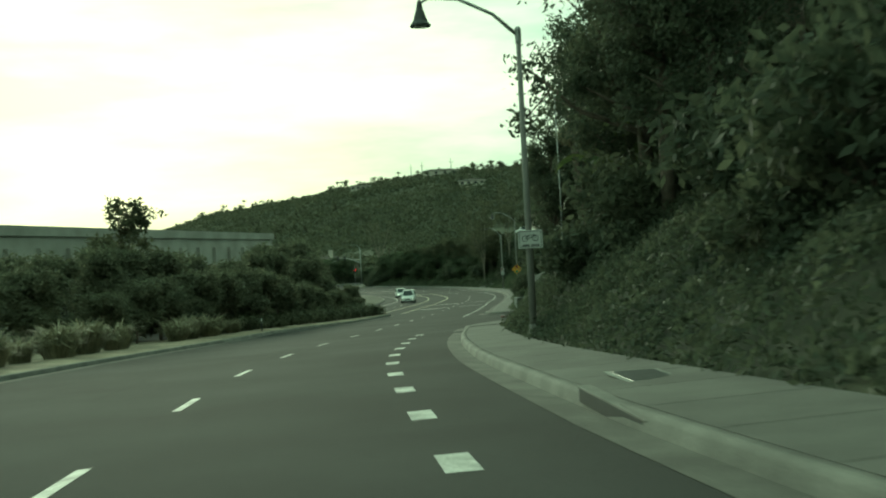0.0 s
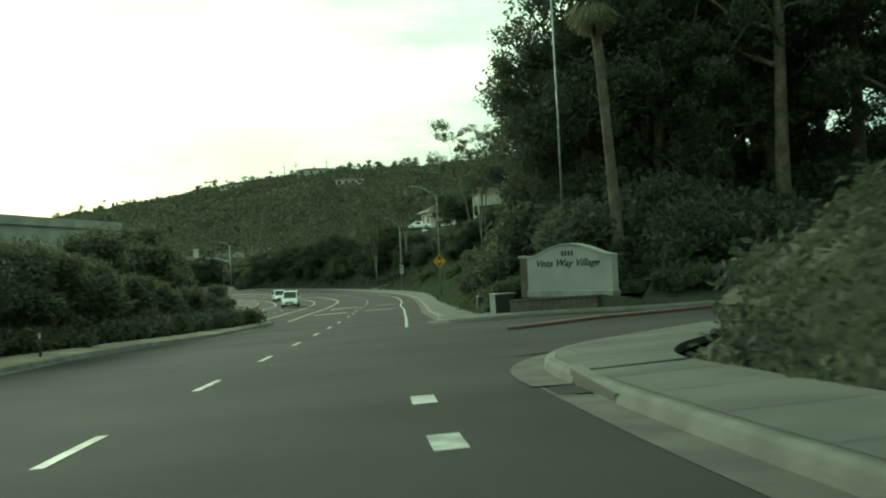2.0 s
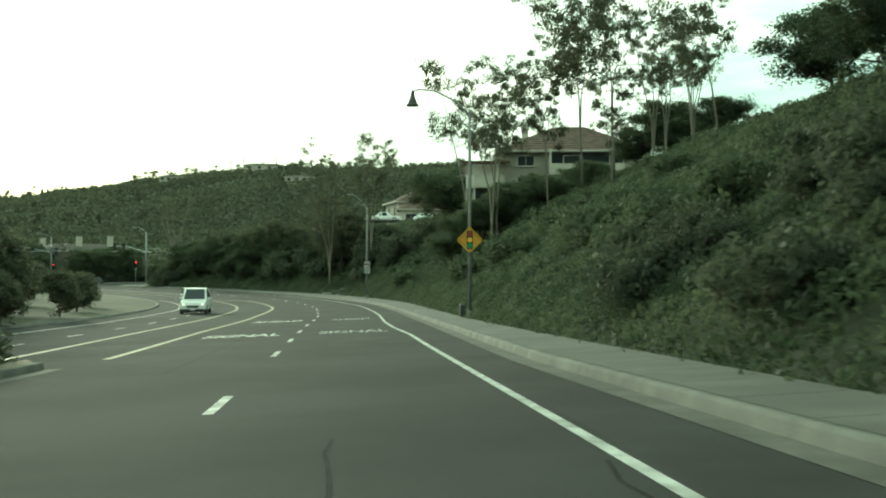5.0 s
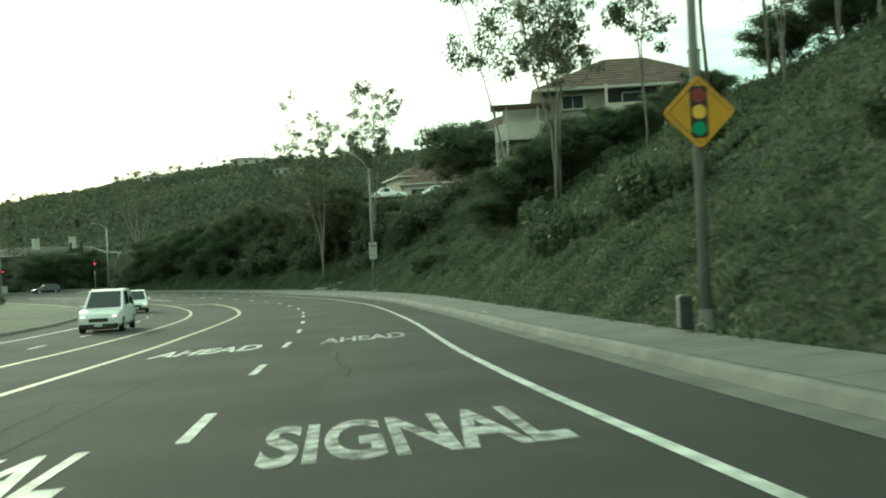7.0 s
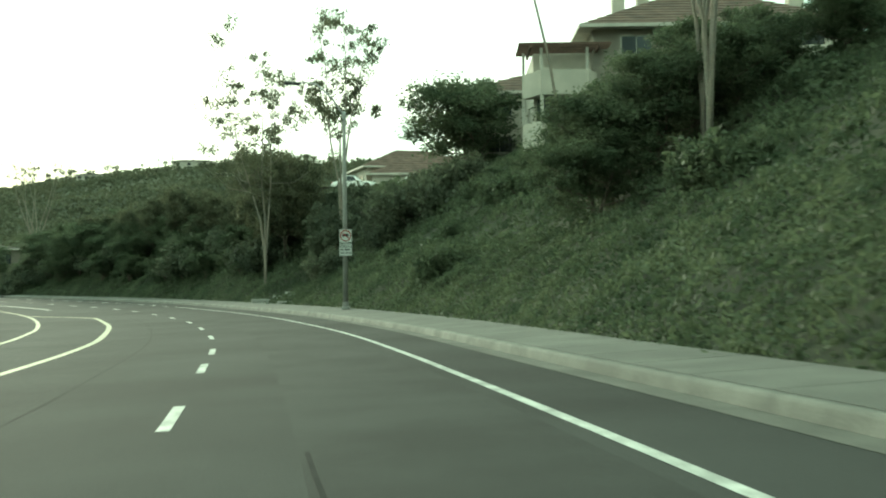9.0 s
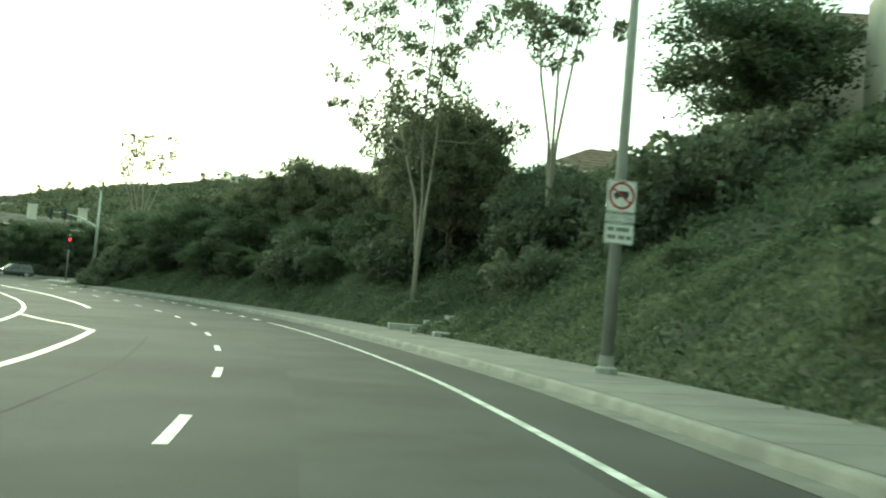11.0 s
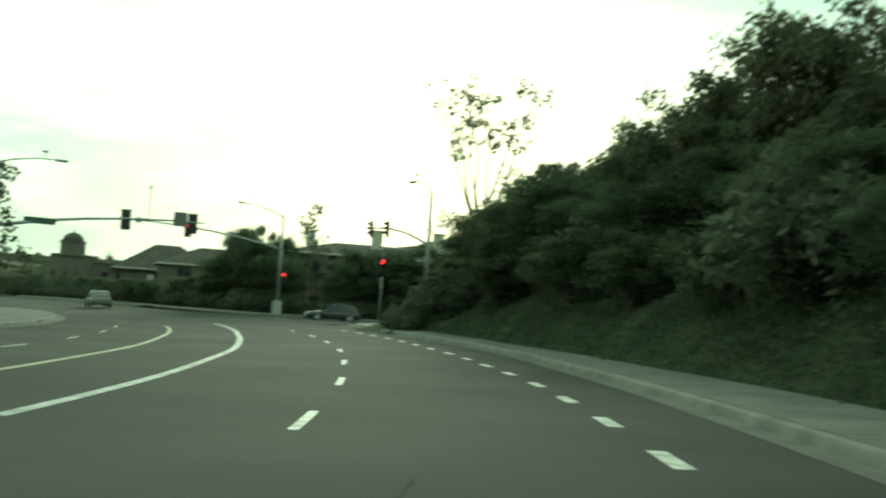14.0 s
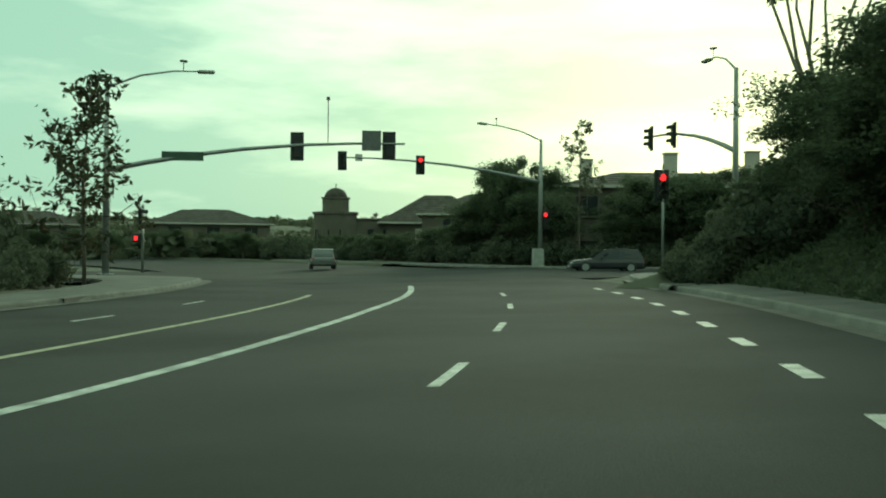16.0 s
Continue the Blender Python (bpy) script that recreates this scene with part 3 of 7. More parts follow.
dashes("lane_dash", 75.5 - 7.6 * 6, 150, 0.0, 2.2, 7.6, 0.13)
dashes("lane_dash", 155.3, 210, 0.0, 2.2, 7.25, 0.13)
dashes("lane_dash", 211.2, 260, 0.03, 2.2, 7.4, 0.13)
dashes("lane_dash", 262.6, s_of(252), 0.06, 2.2, 7.1, 0.13)
dashes("bike_dash", 71.5 - 3.65 * 6, s_of(43.5), lambda y: table(y, [(0, 3.1), (11, 3.2), (30, 3.43), (43, 3.43)]), 0.95, 3.65, 0.28)
dashes("bike_dash", 264.25, s_of(252), lambda y: table(y, EDGE), 1.25, 3.42, 0.2)
dashes("far_lane_dash", s_of(96), s_of(246), lambda y: -8.6, 2.2, 7.6, 0.12)

# worn patches, tyre seams and tar-sealed cracks
part("seam", strip("seam", s_of(90), s_of(185), [-1.69, -1.65], SEAL, 0.003), ROAD)
part("lane_patch", strip("lane_patch", s_of(98), s_of(200), [lambda y: 1.15, lambda y: table(y, EDGE) - 0.25], PATCH, 0.002), ROAD)
part("lane_patch", strip("lane_patch", s_of(70), s_of(98), [lambda y: table(y, EDGE) + 0.15, lambda y: gutter_u(y) - 0.02], PATCH, 0.002), ROAD)
random.seed(4)
for i in range(14):
    y = random.uniform(5, 245)
    u = random.choice((-2.2, 1.3, 2.9)) + random.uniform(-0.4, 0.4)
    wob = [random.uniform(-0.15, 0.15) for _ in range(6)]
    s, ln = s_of(y), random.uniform(2, 7)
    part("crack", strip("crack", s, s + ln, [lambda q: u + np.interp(s_of(q), np.linspace(s, s + ln, 6), wob) - 0.02, lambda q: u + np.interp(s_of(q), np.linspace(s, s + ln, 6), wob) + 0.02], SEAL, 0.0035, step=0.8), ROAD)


def road_word(text, y, u, width, height):
    """Letters painted on the road, long in the direction of travel."""
    c = bpy.data.curves.new("word", "FONT")
    c.body, c.align_x, c.extrude = text, "CENTER", 0.0
    c.offset = 0.028
    tmp = new("word", c)
    me = bpy.data.meshes.new_from_object(tmp.evaluated_get(bpy.context.evaluated_depsgraph_get()))
    bpy.data.objects.remove(tmp)
    co = np.array([v.co[:] for v in me.vertices])
    lo, hi = co.min(0), co.max(0)
    s0 = s_of(y)
    for v in me.vertices:
        uu = u + ((v.co.x - lo[0]) / (hi[0] - lo[0]) - 0.5) * width
        v.co = on_road(s0 + (v.co.y - lo[1]) / (hi[1] - lo[1]) * height, uu, UP)
    me.materials.clear()
    me.materials.append(WORN if u > 0 else PAINT)
    return part("road_word", me, ROAD, "painted white letters on the lane")


for text, y, u, wd in (("SIGNAL", 107.0, 1.95, 2.4), ("SIGNAL", 106.6, -1.85, 2.6), ("AHEAD", 123.4, 1.8, 2.0), ("AHEAD", 123.4, -1.85, 2.5)):
    road_word(text, y, u, wd, 2.3)


# ---------------------------------------------------------------- plants
def leaf_quads(rng, c, size, droop=0.0, thin=0.45):
    """One rhombic leaf at each of the places c, turned at random; droop: how far it hangs."""
    n = len(c)
    a = rng.normal(size=(n, 3))
    a[:, 2] = a[:, 2] * (1 - droop) - droop * 1.6
    a /= np.linalg.norm(a, axis=1)[:, None]
    b = np.cross(a, rng.normal(size=(n, 3)))
    b /= np.linalg.norm(b, axis=1)[:, None]
    k = (size * rng.uniform(0.55, 1.25, n))[:, None]
    a, b = a * k, b * k * thin
    return np.stack([c - a, c + b, c + a, c - b], 1)


def blob(rng, c, radius, n, flat=0.8, shell=0.5):
    """n places in an uneven ball round c, more of them near its outside."""
    d = rng.normal(size=(n, 3))
    d /= np.linalg.norm(d, axis=1)[:, None]
    r = radius * rng.uniform(shell, 1.0, n) ** 0.6 * (1 + 0.25 * np.sin(3 * d[:, 0] + 5 * d[:, 1] + c[0]))
    p = d * r[:, None]
    p[:, 2] *= flat
    return p + np.asarray(c)


def tree(name, m, label, category, seed, height, trunk_r, bark, leaf, fork=0.4, spread=0.3, stems=1, limbs=9, clump=1.0, leaves=70, size=0.22,
         droop=0.3, flat=0.8, low=0.45, lean=(0, 0), top_narrow=0.5, twigs=3, group="", splay=None):
    """A tree: stems that fork into limbs and twigs, and clumps of leaves on the twigs."""
    rng = np.random.default_rng(seed)
    t = thing(name, m, label, category, group)
    wood, tips = Shape(), []
    for k in range(stems):
        ang = 2 * math.pi * (k / stems) + rng.uniform(0, 1)
        out = 0.0 if stems == 1 else (splay or spread) * height * 0.35
        pts, r = [], []
        for i in range(7):
            f = i / 6
            split = max(0, f - (fork if stems > 1 else 0)) / (1 - (fork if stems > 1 else 0) + 1e-6)
            wob = 0.018 * height * np.array([math.sin(2.3 * f * 3 + seed + 2 * k * split), math.cos(1.9 * f * 3 + 2 * seed + 2 * k * split)]) * f
            pts.append((lean[0] * f * f * height + wob[0] + out * split * math.cos(ang), lean[1] * f * f * height + wob[1] + out * split * math.sin(ang), f * height * 0.93 - 0.25))
            r.append(max(0.012, trunk_r * (1 - 0.86 * f) * (1 if stems == 1 or f <= fork else 0.75)))
        wood.tube(pts, r, 8)
        P = np.array(pts)
        tips.append(P[-1])
        for q in range(limbs):
            f = low + (0.97 - low) * (q + rng.uniform(0, 0.8)) / limbs
            base = np.array([np.interp(f, np.arange(7) / 6, P[:, c]) for c in range(3)])
            a = rng.uniform(0, 2 * math.pi)
            reach = spread * height * (1 - (f - low) / (1.02 - low) * top_narrow) * rng.uniform(0.6, 1.1)
            up = reach * rng.uniform(0.25, 0.9)
            end = base + np.array([reach * math.cos(a), reach * math.sin(a), up])
            mid = (base + end) / 2 + np.array([0, 0, -0.12 * reach]) + rng.normal(size=3) * 0.06 * reach
            r0 = max(0.012, trunk_r * (1 - 0.86 * f) * 0.55)
            wood.tube([base, mid, end], [r0, r0 * 0.7, r0 * 0.3], 5, caps=False)
            tips.append(end)
            for w in range(twigs):
                g0 = rng.uniform(0.35, 0.95)
                b0 = base * (1 - g0) + end * g0 + (mid - (base + end) / 2) * (1 - abs(2 * g0 - 1))
                e0 = b0 + rng.normal(size=3) * reach * 0.28 + np.array([0, 0, 0.08 * reach])
                wood.tube([b0, e0], [r0 * 0.35, r0 * 0.15], 4, caps=False)
                tips.append(e0)
    cs = [blob(rng, p, clump * rng.uniform(0.55, 1.15), int(leaves * rng.uniform(0.5, 1.3)), flat, 0.15) for p in tips]
    part("trunk", wood.mesh("trunk", bark, True), t)
    part("crown", quads("crown", leaf_quads(rng, np.concatenate(cs), size, droop), leaf), t)
    return t


def bush(name, m, label, category, seed, radius, n, leaf, size=0.16, flat=0.75, lumps=7, group=""):
    rng = np.random.default_rng(seed)
    t = thing(name, m, label, category, group)
    stems, cs = Shape(), []
    for k in range(lumps):
        a, r = rng.uniform(0, 2 * math.pi), radius * math.sqrt(rng.uniform(0, 0.75))
        c = np.array([r * math.cos(a), r * math.sin(a), radius * flat * rng.uniform(0.3, 0.85)])
        stems.tube([(c[0] * 0.2, c[1] * 0.2, -0.1), tuple(c * 0.6), tuple(c)], [0.05, 0.03, 0.012], 5, caps=False)
        cs.append(blob(rng, c, radius * rng.uniform(0.35, 0.6), n // lumps, 0.85, 0.3))
    p = np.concatenate(cs)
    p[:, 2] = np.maximum(p[:, 2], 0.02)
    part("stem", stems.mesh("stem", BARK, True), t)
    part("crown", quads("crown", leaf_quads(rng, p, size, 0.1), leaf), t)
    return t


def tuft(name, m, label, seed, radius, height, n, leaf, group=""):
    """Ornamental grass: arching blades from one root."""
    rng = np.random.default_rng(seed)
    t = thing(name, m, label, "grass", group)
    v = []
    for _ in range(n):
        a, r, h = rng.uniform(0, 2 * math.pi), rng.uniform(0.2, 1) * radius, height * rng.uniform(0.5, 1.1)
        d, s = np.array([math.cos(a), math.sin(a), 0]), np.array([-math.sin(a), math.cos(a), 0]) * 0.025
        b = d * rng.uniform(0, radius * 0.45) * np.array([1, 1, 0])
        mid, end = b + d * r * 0.4 + np.array([0, 0, h * 0.75]), b + d * r + np.array([0, 0, h * rng.uniform(0.6, 1.0)])
        v += [[b - s, b + s, mid + s, mid - s], [mid - s, mid + s, end + s * 0.3, end - s * 0.3]]
    part("blade_clump", quads("blade_clump", np.array(v), leaf), t)
    part("root_clump", Shape().lathe([(radius * 0.5, -0.1), (radius * 0.45, 0.08), (radius * 0.1, 0.16)], 9).mesh("root_clump", leaf), t)
    return t


def put(x, y, turn=0.0, scale=1.0, up=0.0, z=None):
    p = on_land(x, y, up) if z is None else Vector((x, y, z))
    return Matrix.LocRotScale(p, Euler((0, 0, turn)), Vector((scale, scale, scale)))


def bank_at(y, d, up=-0.1):
    """A place on the bank, d metres behind the pavement beside the road's place y."""
    i = int(np.argmin(np.abs(bs - s_of(y))))
    return Vector([float(np.interp(d, BANK_U, BV[i, :, k])) for k in range(3)]) + Vector((0, 0, up))


def bank_put(y, d, turn=0.0, scale=1.0, up=-0.1):
    return Matrix.LocRotScale(bank_at(y, d, up), Euler((0, 0, turn)), Vector((scale, scale, scale)))


def slope_put(x, y, turn=0.0, scale=1.0, up=-0.15):
    """A pose on the bank at the plan place x, y."""
    s, u = su(x, y)
    yr = float(y_at(s[0]))
    return Matrix.LocRotScale(bank_at(yr, max(0.3, float(u[0]) - table(yr, BACK)), up), Euler((0, 0, turn)), Vector((scale, scale, scale)))


# low shrubs that cover the bank
rng = np.random.default_rng(11)


def cover(y0, y1, d0, d1, density, size, thick, leaf, label):
    area = (s_of(y1) - s_of(y0)) * (d1 - d0)
    n = int(area * density)
    along, d = rng.uniform(s_of(y0), s_of(y1), n), rng.uniform(d0, d1, n)
    # bare ground before the stepped stone blocks
    grown = ~((along > s_of(191.5) + 1.9) & (along < s_of(191.5) + 4.3) & (d < 2.3))
    along, d, n = along[grown], d[grown], int(grown.sum())
    fi = np.interp(along, bs, np.arange(len(bs)))
    i0 = np.minimum(fi.astype(int), len(bs) - 2)
    fr = (fi - i0)[:, None]
    fj = np.interp(d, BANK_U, np.arange(len(BANK_U)))
    j0 = np.minimum(fj.astype(int), len(BANK_U) - 2)
    fjr = (fj - j0)[:, None]
    p = (BV[i0, j0] * (1 - fr) + BV[i0 + 1, j0] * fr) * (1 - fjr) + (BV[i0, j0 + 1] * (1 - fr) + BV[i0 + 1, j0 + 1] * fr) * fjr
    lump = np.array([0.5 + 0.5 * noise.noise(Vector((a / 2.6, b / 2.6, 9))) + 0.35 * noise.noise(Vector((a / 0.9, b / 0.9, 2))) for a, b, _ in p])
    ramp = np.clip((d - d0 + 0.25) / 1.6, 0.12, 1.0)
    p[:, 2] += thick * np.clip(lump, 0.05, 1.3) * ramp * rng.uniform(0.35, 1.0, n) ** 0.5
    me = quads("bank_shrubs", np.concatenate([leaf_quads(rng, p, size, 0.05), leaf_quads(rng, p + rng.normal(size=p.shape) * 0.1, size * 0.8, 0.05)]), leaf)
    return solid("bank_shrubs", me, label, "shrubs", kind="stuff")


for y0, y1 in ((70.5, 110), (110, 150), (150, 200), (200, 252)):
    cover(y0, y1, 0.0, 4.5, 125, 0.09, 1.0, LEAF_BANK, "low green shrubs at the foot of the bank")
    cover(y0, y1, 4.5, 17, 44, 0.13, 1.15, LEAF_BANK, "low green shrubs covering the bank")
cover(-20, 41.0, 0.0, 9, 110, 0.09, 1.1, LEAF_DARK, "dark shrubs crowding the pavement's edge")
cover(100, 215, 17, 30, 6, 0.28, 1.0, LEAF_BANK, "rough shrubs on top of the bank")

cover(62, 100, 12, 34, 12, 0.24, 1.6, LEAF_DARK, "dark undergrowth among the tall trees")
cover(-15, 41, 9, 26, 10, 0.24, 1.6, LEAF_DARK, "dark undergrowth behind the roadside shrubs")

BUSH = bush("shrub", bank_put(120, 6), "rounded green shrub on the bank", "shrub", 3, 1.5, 2600, LEAF_BANK, 0.12, group="bank shrubs")
random.seed(7)
for k in range(70):
    y, d = random.uniform(74, 248), random.uniform(2.0, 16)
    copy_thing(BUSH, bank_put(y, d, random.uniform(0, 6), random.uniform(0.5, 1.2), -0.25))
DARKBUSH = bush("shrub", bank_put(30, 2.4), "dense dark shrub beside the pavement", "shrub", 5, 1.9, 4200, LEAF_DARK, 0.12, group="roadside shrubs")
for k in range(30):
    y, d = random.uniform(-12, 42), random.uniform(1.6, 8)
    copy_thing(DARKBUSH, bank_put(y, d, random.uniform(0, 6), random.uniform(0.7, 1.35) * (0.8 + d * 0.06), -0.2))
for k in range(46):
    y, d = random.uniform(186, 250), random.uniform(3, 13)
    if 194 < y < 201 and d < 5:
        continue
    copy_thing(DARKBUSH, bank_put(y, d, random.uniform(0, 6), random.uniform(0.8, 1.7), -0.2))

for k in range(26):
    y, d = random.uniform(69.5, 96), random.uniform(1.5, 10)
    copy_thing(DARKBUSH, bank_put(y, d, random.uniform(0, 6), random.uniform(0.8, 1.4) * (1.1 if y < 84 else 0.7), -0.2))

for y, d, sc in ((249.6, 2.0, 0.7), (250.6, 3.4, 0.9), (250.2, 5.4, 1.1), (250.8, 7.6, 1.2), (250.4, 10, 1.3), (249, 3.2, 0.9), (251.6, 0.9, 0.45), (252.4, 2.2, 0.7), (252.8, 4.0, 0.9), (253, 6.2, 1.1), (253.2, 8.4, 1.2), (252, 5.2, 1.0), (253.6, 11, 1.3), (251.4, 1.8, 0.6), (253.6, 3.0, 0.6), (254, 5.2, 0.8), (254.2, 7.4, 1.0), (254.4, 9.8, 1.1)):
    copy_thing(DARKBUSH, bank_put(y, d, y * 3, sc, -0.3))

# tall dark trees over the first bend and the sign wall
DARKTREE = tree("tree", bank_put(20, 7), "tall dark evergreen tree with a dense ragged crown", "tree", 21, 15, 0.3, BARK, LEAF_DARK, spread=0.27, limbs=20, clump=1.1,
                leaves=170, size=0.14, droop=0.25, low=0.22, top_narrow=0.6, twigs=4, group="roadside trees")
PINE = tree("tree", bank_put(38, 9), "tall pine with a long bare trunk", "tree", 22, 19, 0.32, BARK, LEAF_DARK, spread=0.2, limbs=18, clump=1.0, leaves=150, size=0.135,
            droop=0.15, low=0.38, top_narrow=0.75, twigs=4, group="roadside trees")
for y, d, sc, kind in ((6, 5.5, 0.8, 0), (13, 8, 1.0, 0), (27, 5.5, 0.72, 0), (31, 9, 1.05, 1), (34, 13, 1.2, 0), (41, 14, 1.15, 0), (24, 14, 1.25, 1), (16, 15, 1.2, 0), (43, 20, 1.2, 1),
                       (74.5, 9.5, 0.8, 0), (75, 12, 0.9, 1), (78, 8.5, 0.75, 0), (80, 14, 1.0, 0), (71, 13, 1.05, 1), (70, 19, 1.1, 0), (75, 18, 1.2, 1), (83, 17, 1.0, 0), (88, 20, 0.9, 0), (66, 24, 1.1, 0), (82, 10, 0.7, 0),
                       (86, 13, 0.8, 1), (91, 16, 0.85, 0), (78, 22, 1.2, 0), (84, 25, 1.2, 1), (93, 24, 1.0, 0), (98, 21, 0.8, 1), (69, 30, 1.3, 0), (73, 27, 1.3, 1), (103, 25, 0.9, 0), (46, 28, 1.2, 0), (48, 36, 1.2, 1), (40, 8, 0.9, 0), (37, 5, 0.7, 0), (77, 6.5, 0.6, 0), (80, 7, 0.65, 0), (83, 6, 0.5, 0), (76, 14, 1.0, 0), (86, 9, 0.6, 0), (90, 11, 0.6, 0), (77, 3.6, 0.72, 0), (80.5, 4.4, 0.78, 0), (85, 6.0, 0.8, 0), (91, 8.5, 0.85, 0), (97, 12, 0.95, 0), (102, 15, 1.0, 0), (107, 17, 1.05, 0), (112, 19, 1.0, 0), (30, 4.6, 0.78, 0), (33, 4.8, 0.88, 0)):
    copy_thing((DARKTREE, PINE)[kind], bank_put(y, d, random.uniform(0, 6), sc * random.uniform(0.92, 1.08), -0.3))

# undergrowth and trees that close the slope behind the sign wall
random.seed(31)
for k in range(46):
    x = random.uniform(8.8, 34)
    edge = np.interp(x, [8.8, 12, 17, 30, 36], [66.6, 65.0, 67.0, 73.6, 77])
    y = edge + random.uniform(0.4, 13)
    copy_thing(DARKBUSH, slope_put(x, y, random.uniform(0, 6), random.uniform(0.9, 1.6), -0.3))
for x, y, sc in ((15.5, 72.5, 0.62), (21.5, 76, 0.66), (29, 80.5, 0.74), (33, 83.5, 0.8), (22, 82, 0.85), (28, 86, 0.9)):
    copy_thing(DARKTREE, slope_put(x, y, x * 2, sc, -0.3))
for x, y, sc, kind in ((11.0, 75.5, 1.2, 0), (13.6, 73.6, 1.1, 0), (15.8, 76.0, 1.15, 0)):
    copy_thing((DARKTREE, PINE)[kind], slope_put(x, y, x * 3, sc, -0.3))
PALM = thing("palm_tree", slope_put(9.3, 66.7, 0.0, 1.0, -0.2), "tall fan palm with a shaggy skirt of dead fronds", "palm tree")
part("trunk", Shape().tube([(0, 0, -0.4), (0.05, 0, 0.6), (-0.08, 0.1, 4), (-0.3, 0.1, 8), (-0.55, 0, 11.2)], [0.3, 0.22, 0.19, 0.18, 0.17], 12).mesh("trunk", BARK, True), PALM)
fr = np.random.default_rng(77)
for nm, mat, count, rise, reach, lb in (("frond_crown", LEAF_DARK, 46, (-0.2, 1.25), 1.7, "green fan fronds"), ("dead_skirt", LEAF_GRASS, 40, (-1.5, -0.5), 1.15, "hanging dry brown fronds")):
    q = []
    for k in range(count):
        a, el = fr.uniform(0, 6.28), fr.uniform(*rise)
        d = np.array([math.cos(a) * math.cos(el), math.sin(a) * math.cos(el), math.sin(el)])
        o, sd = np.array([-0.55, 0, 11.1 if nm == "frond_crown" else 10.6]), np.array([-math.sin(a), math.cos(a), 0])
        hub = o + d * reach * 0.55
        for j in range(9):
            t = radians(-70 + 17.5 * j)
            tip = hub + (d * math.cos(t) + sd * math.sin(t)) * reach * 0.62 - np.array([0, 0, 0.25 * abs(math.sin(t)) + 0.12])
            side = np.cross(tip - hub, np.array([0, 0, 1.0]))
            side = side / (np.linalg.norm(side) + 1e-6) * 0.05
            q.append([hub - side, hub + side, tip + side * 0.4, tip - side * 0.4])
        q.append([o - sd * 0.03, o + sd * 0.03, hub + sd * 0.03, hub - sd * 0.03])
    part(nm, quads(nm, np.array(q), mat), PALM, lb)

# eucalyptus
EUC = tree("eucalyptus_tree", slope_put(8.55, 200.25, 0.0, 1.0, -0.3), "slender pale-barked eucalyptus with drooping leaf clumps", "tree", 31, 17, 0.12, PALEBARK, LEAF_EUC, fork=0.24, lean=(-0.05, 0.0), spread=0.2, splay=0.52, stems=3,
           limbs=10, clump=0.55, leaves=62, size=0.11, droop=0.85, low=0.42, top_narrow=0.3, twigs=4, group="eucalyptus trees")
EUC2 = tree("eucalyptus_tree", slope_put(13.2, 197.4), "slender pale-barked eucalyptus forking above the hedge", "tree", 32, 17, 0.125, PALEBARK, LEAF_EUC, fork=0.27, spread=0.15, splay=0.36, stems=3,
            limbs=7, clump=0.58, leaves=70, size=0.115, droop=0.85, low=0.5, top_narrow=0.3, twigs=4, group="eucalyptus trees")
LEANEUC = tree("eucalyptus_tree", slope_put(20.5, 174.7, 0.0, 1.36), "thin leaning eucalyptus with a few sparse leaf clumps", "tree", 33, 14, 0.07, PALEBARK, LEAF_EUC, spread=0.17, stems=1,
               limbs=10, clump=0.58, leaves=66, size=0.115, droop=0.8, low=0.52, top_narrow=0.3, twigs=4, lean=(-0.22, 0.0), group="eucalyptus trees")
TALLEUC = tree("eucalyptus_tree", slope_put(23.5, 145.2), "tall pale-trunked eucalyptus with an open spreading crown", "tree", 34, 17.5, 0.11, PALEBARK, LEAF_EUC, fork=0.45, spread=0.19, stems=2,
               limbs=10, clump=0.64, leaves=84, size=0.125, droop=0.8, low=0.5, top_narrow=0.25, twigs=5, lean=(-0.05, 0.0), group="eucalyptus trees")
for x, y, sc, tn, kind in ((19.0, 157.2, 1.0, 0.5, 1), (20.0, 158.8, 0.9, 2.5, 1), (24.6, 142.4, 0.95, 0.3, 3), (22.0, 149.5, 0.8, 5.6, 3), (26.5, 139.0, 0.7, 1.0, 1), (25.8, 135.0, 0.62, 2.0, 1), (26.8, 132.5, 0.6, 3.0, 1), (25.0, 129.5, 0.55, 4.0, 1), (25.5, 127.0, 0.65, 0.2, 2), (23.0, 138.5, 0.5, 5.0, 1)):
    copy_thing((EUC, EUC2, LEANEUC, TALLEUC)[kind], slope_put(x, y, tn, sc, -0.3))
tree("eucalyptus_tree", bank_put(253, 5.5, 0.0, 1.0, -0.3), "bare-limbed eucalyptus with small tufts at the stem tips", "tree", 36, 15.0, 0.17, PALEBARK, LEAF_EUC, fork=0.3, spread=0.1, stems=7, limbs=4, clump=0.4,
     leaves=13, size=0.15, droop=0.5, low=0.68, top_narrow=0.2, twigs=3, group="eucalyptus trees", splay=0.62)

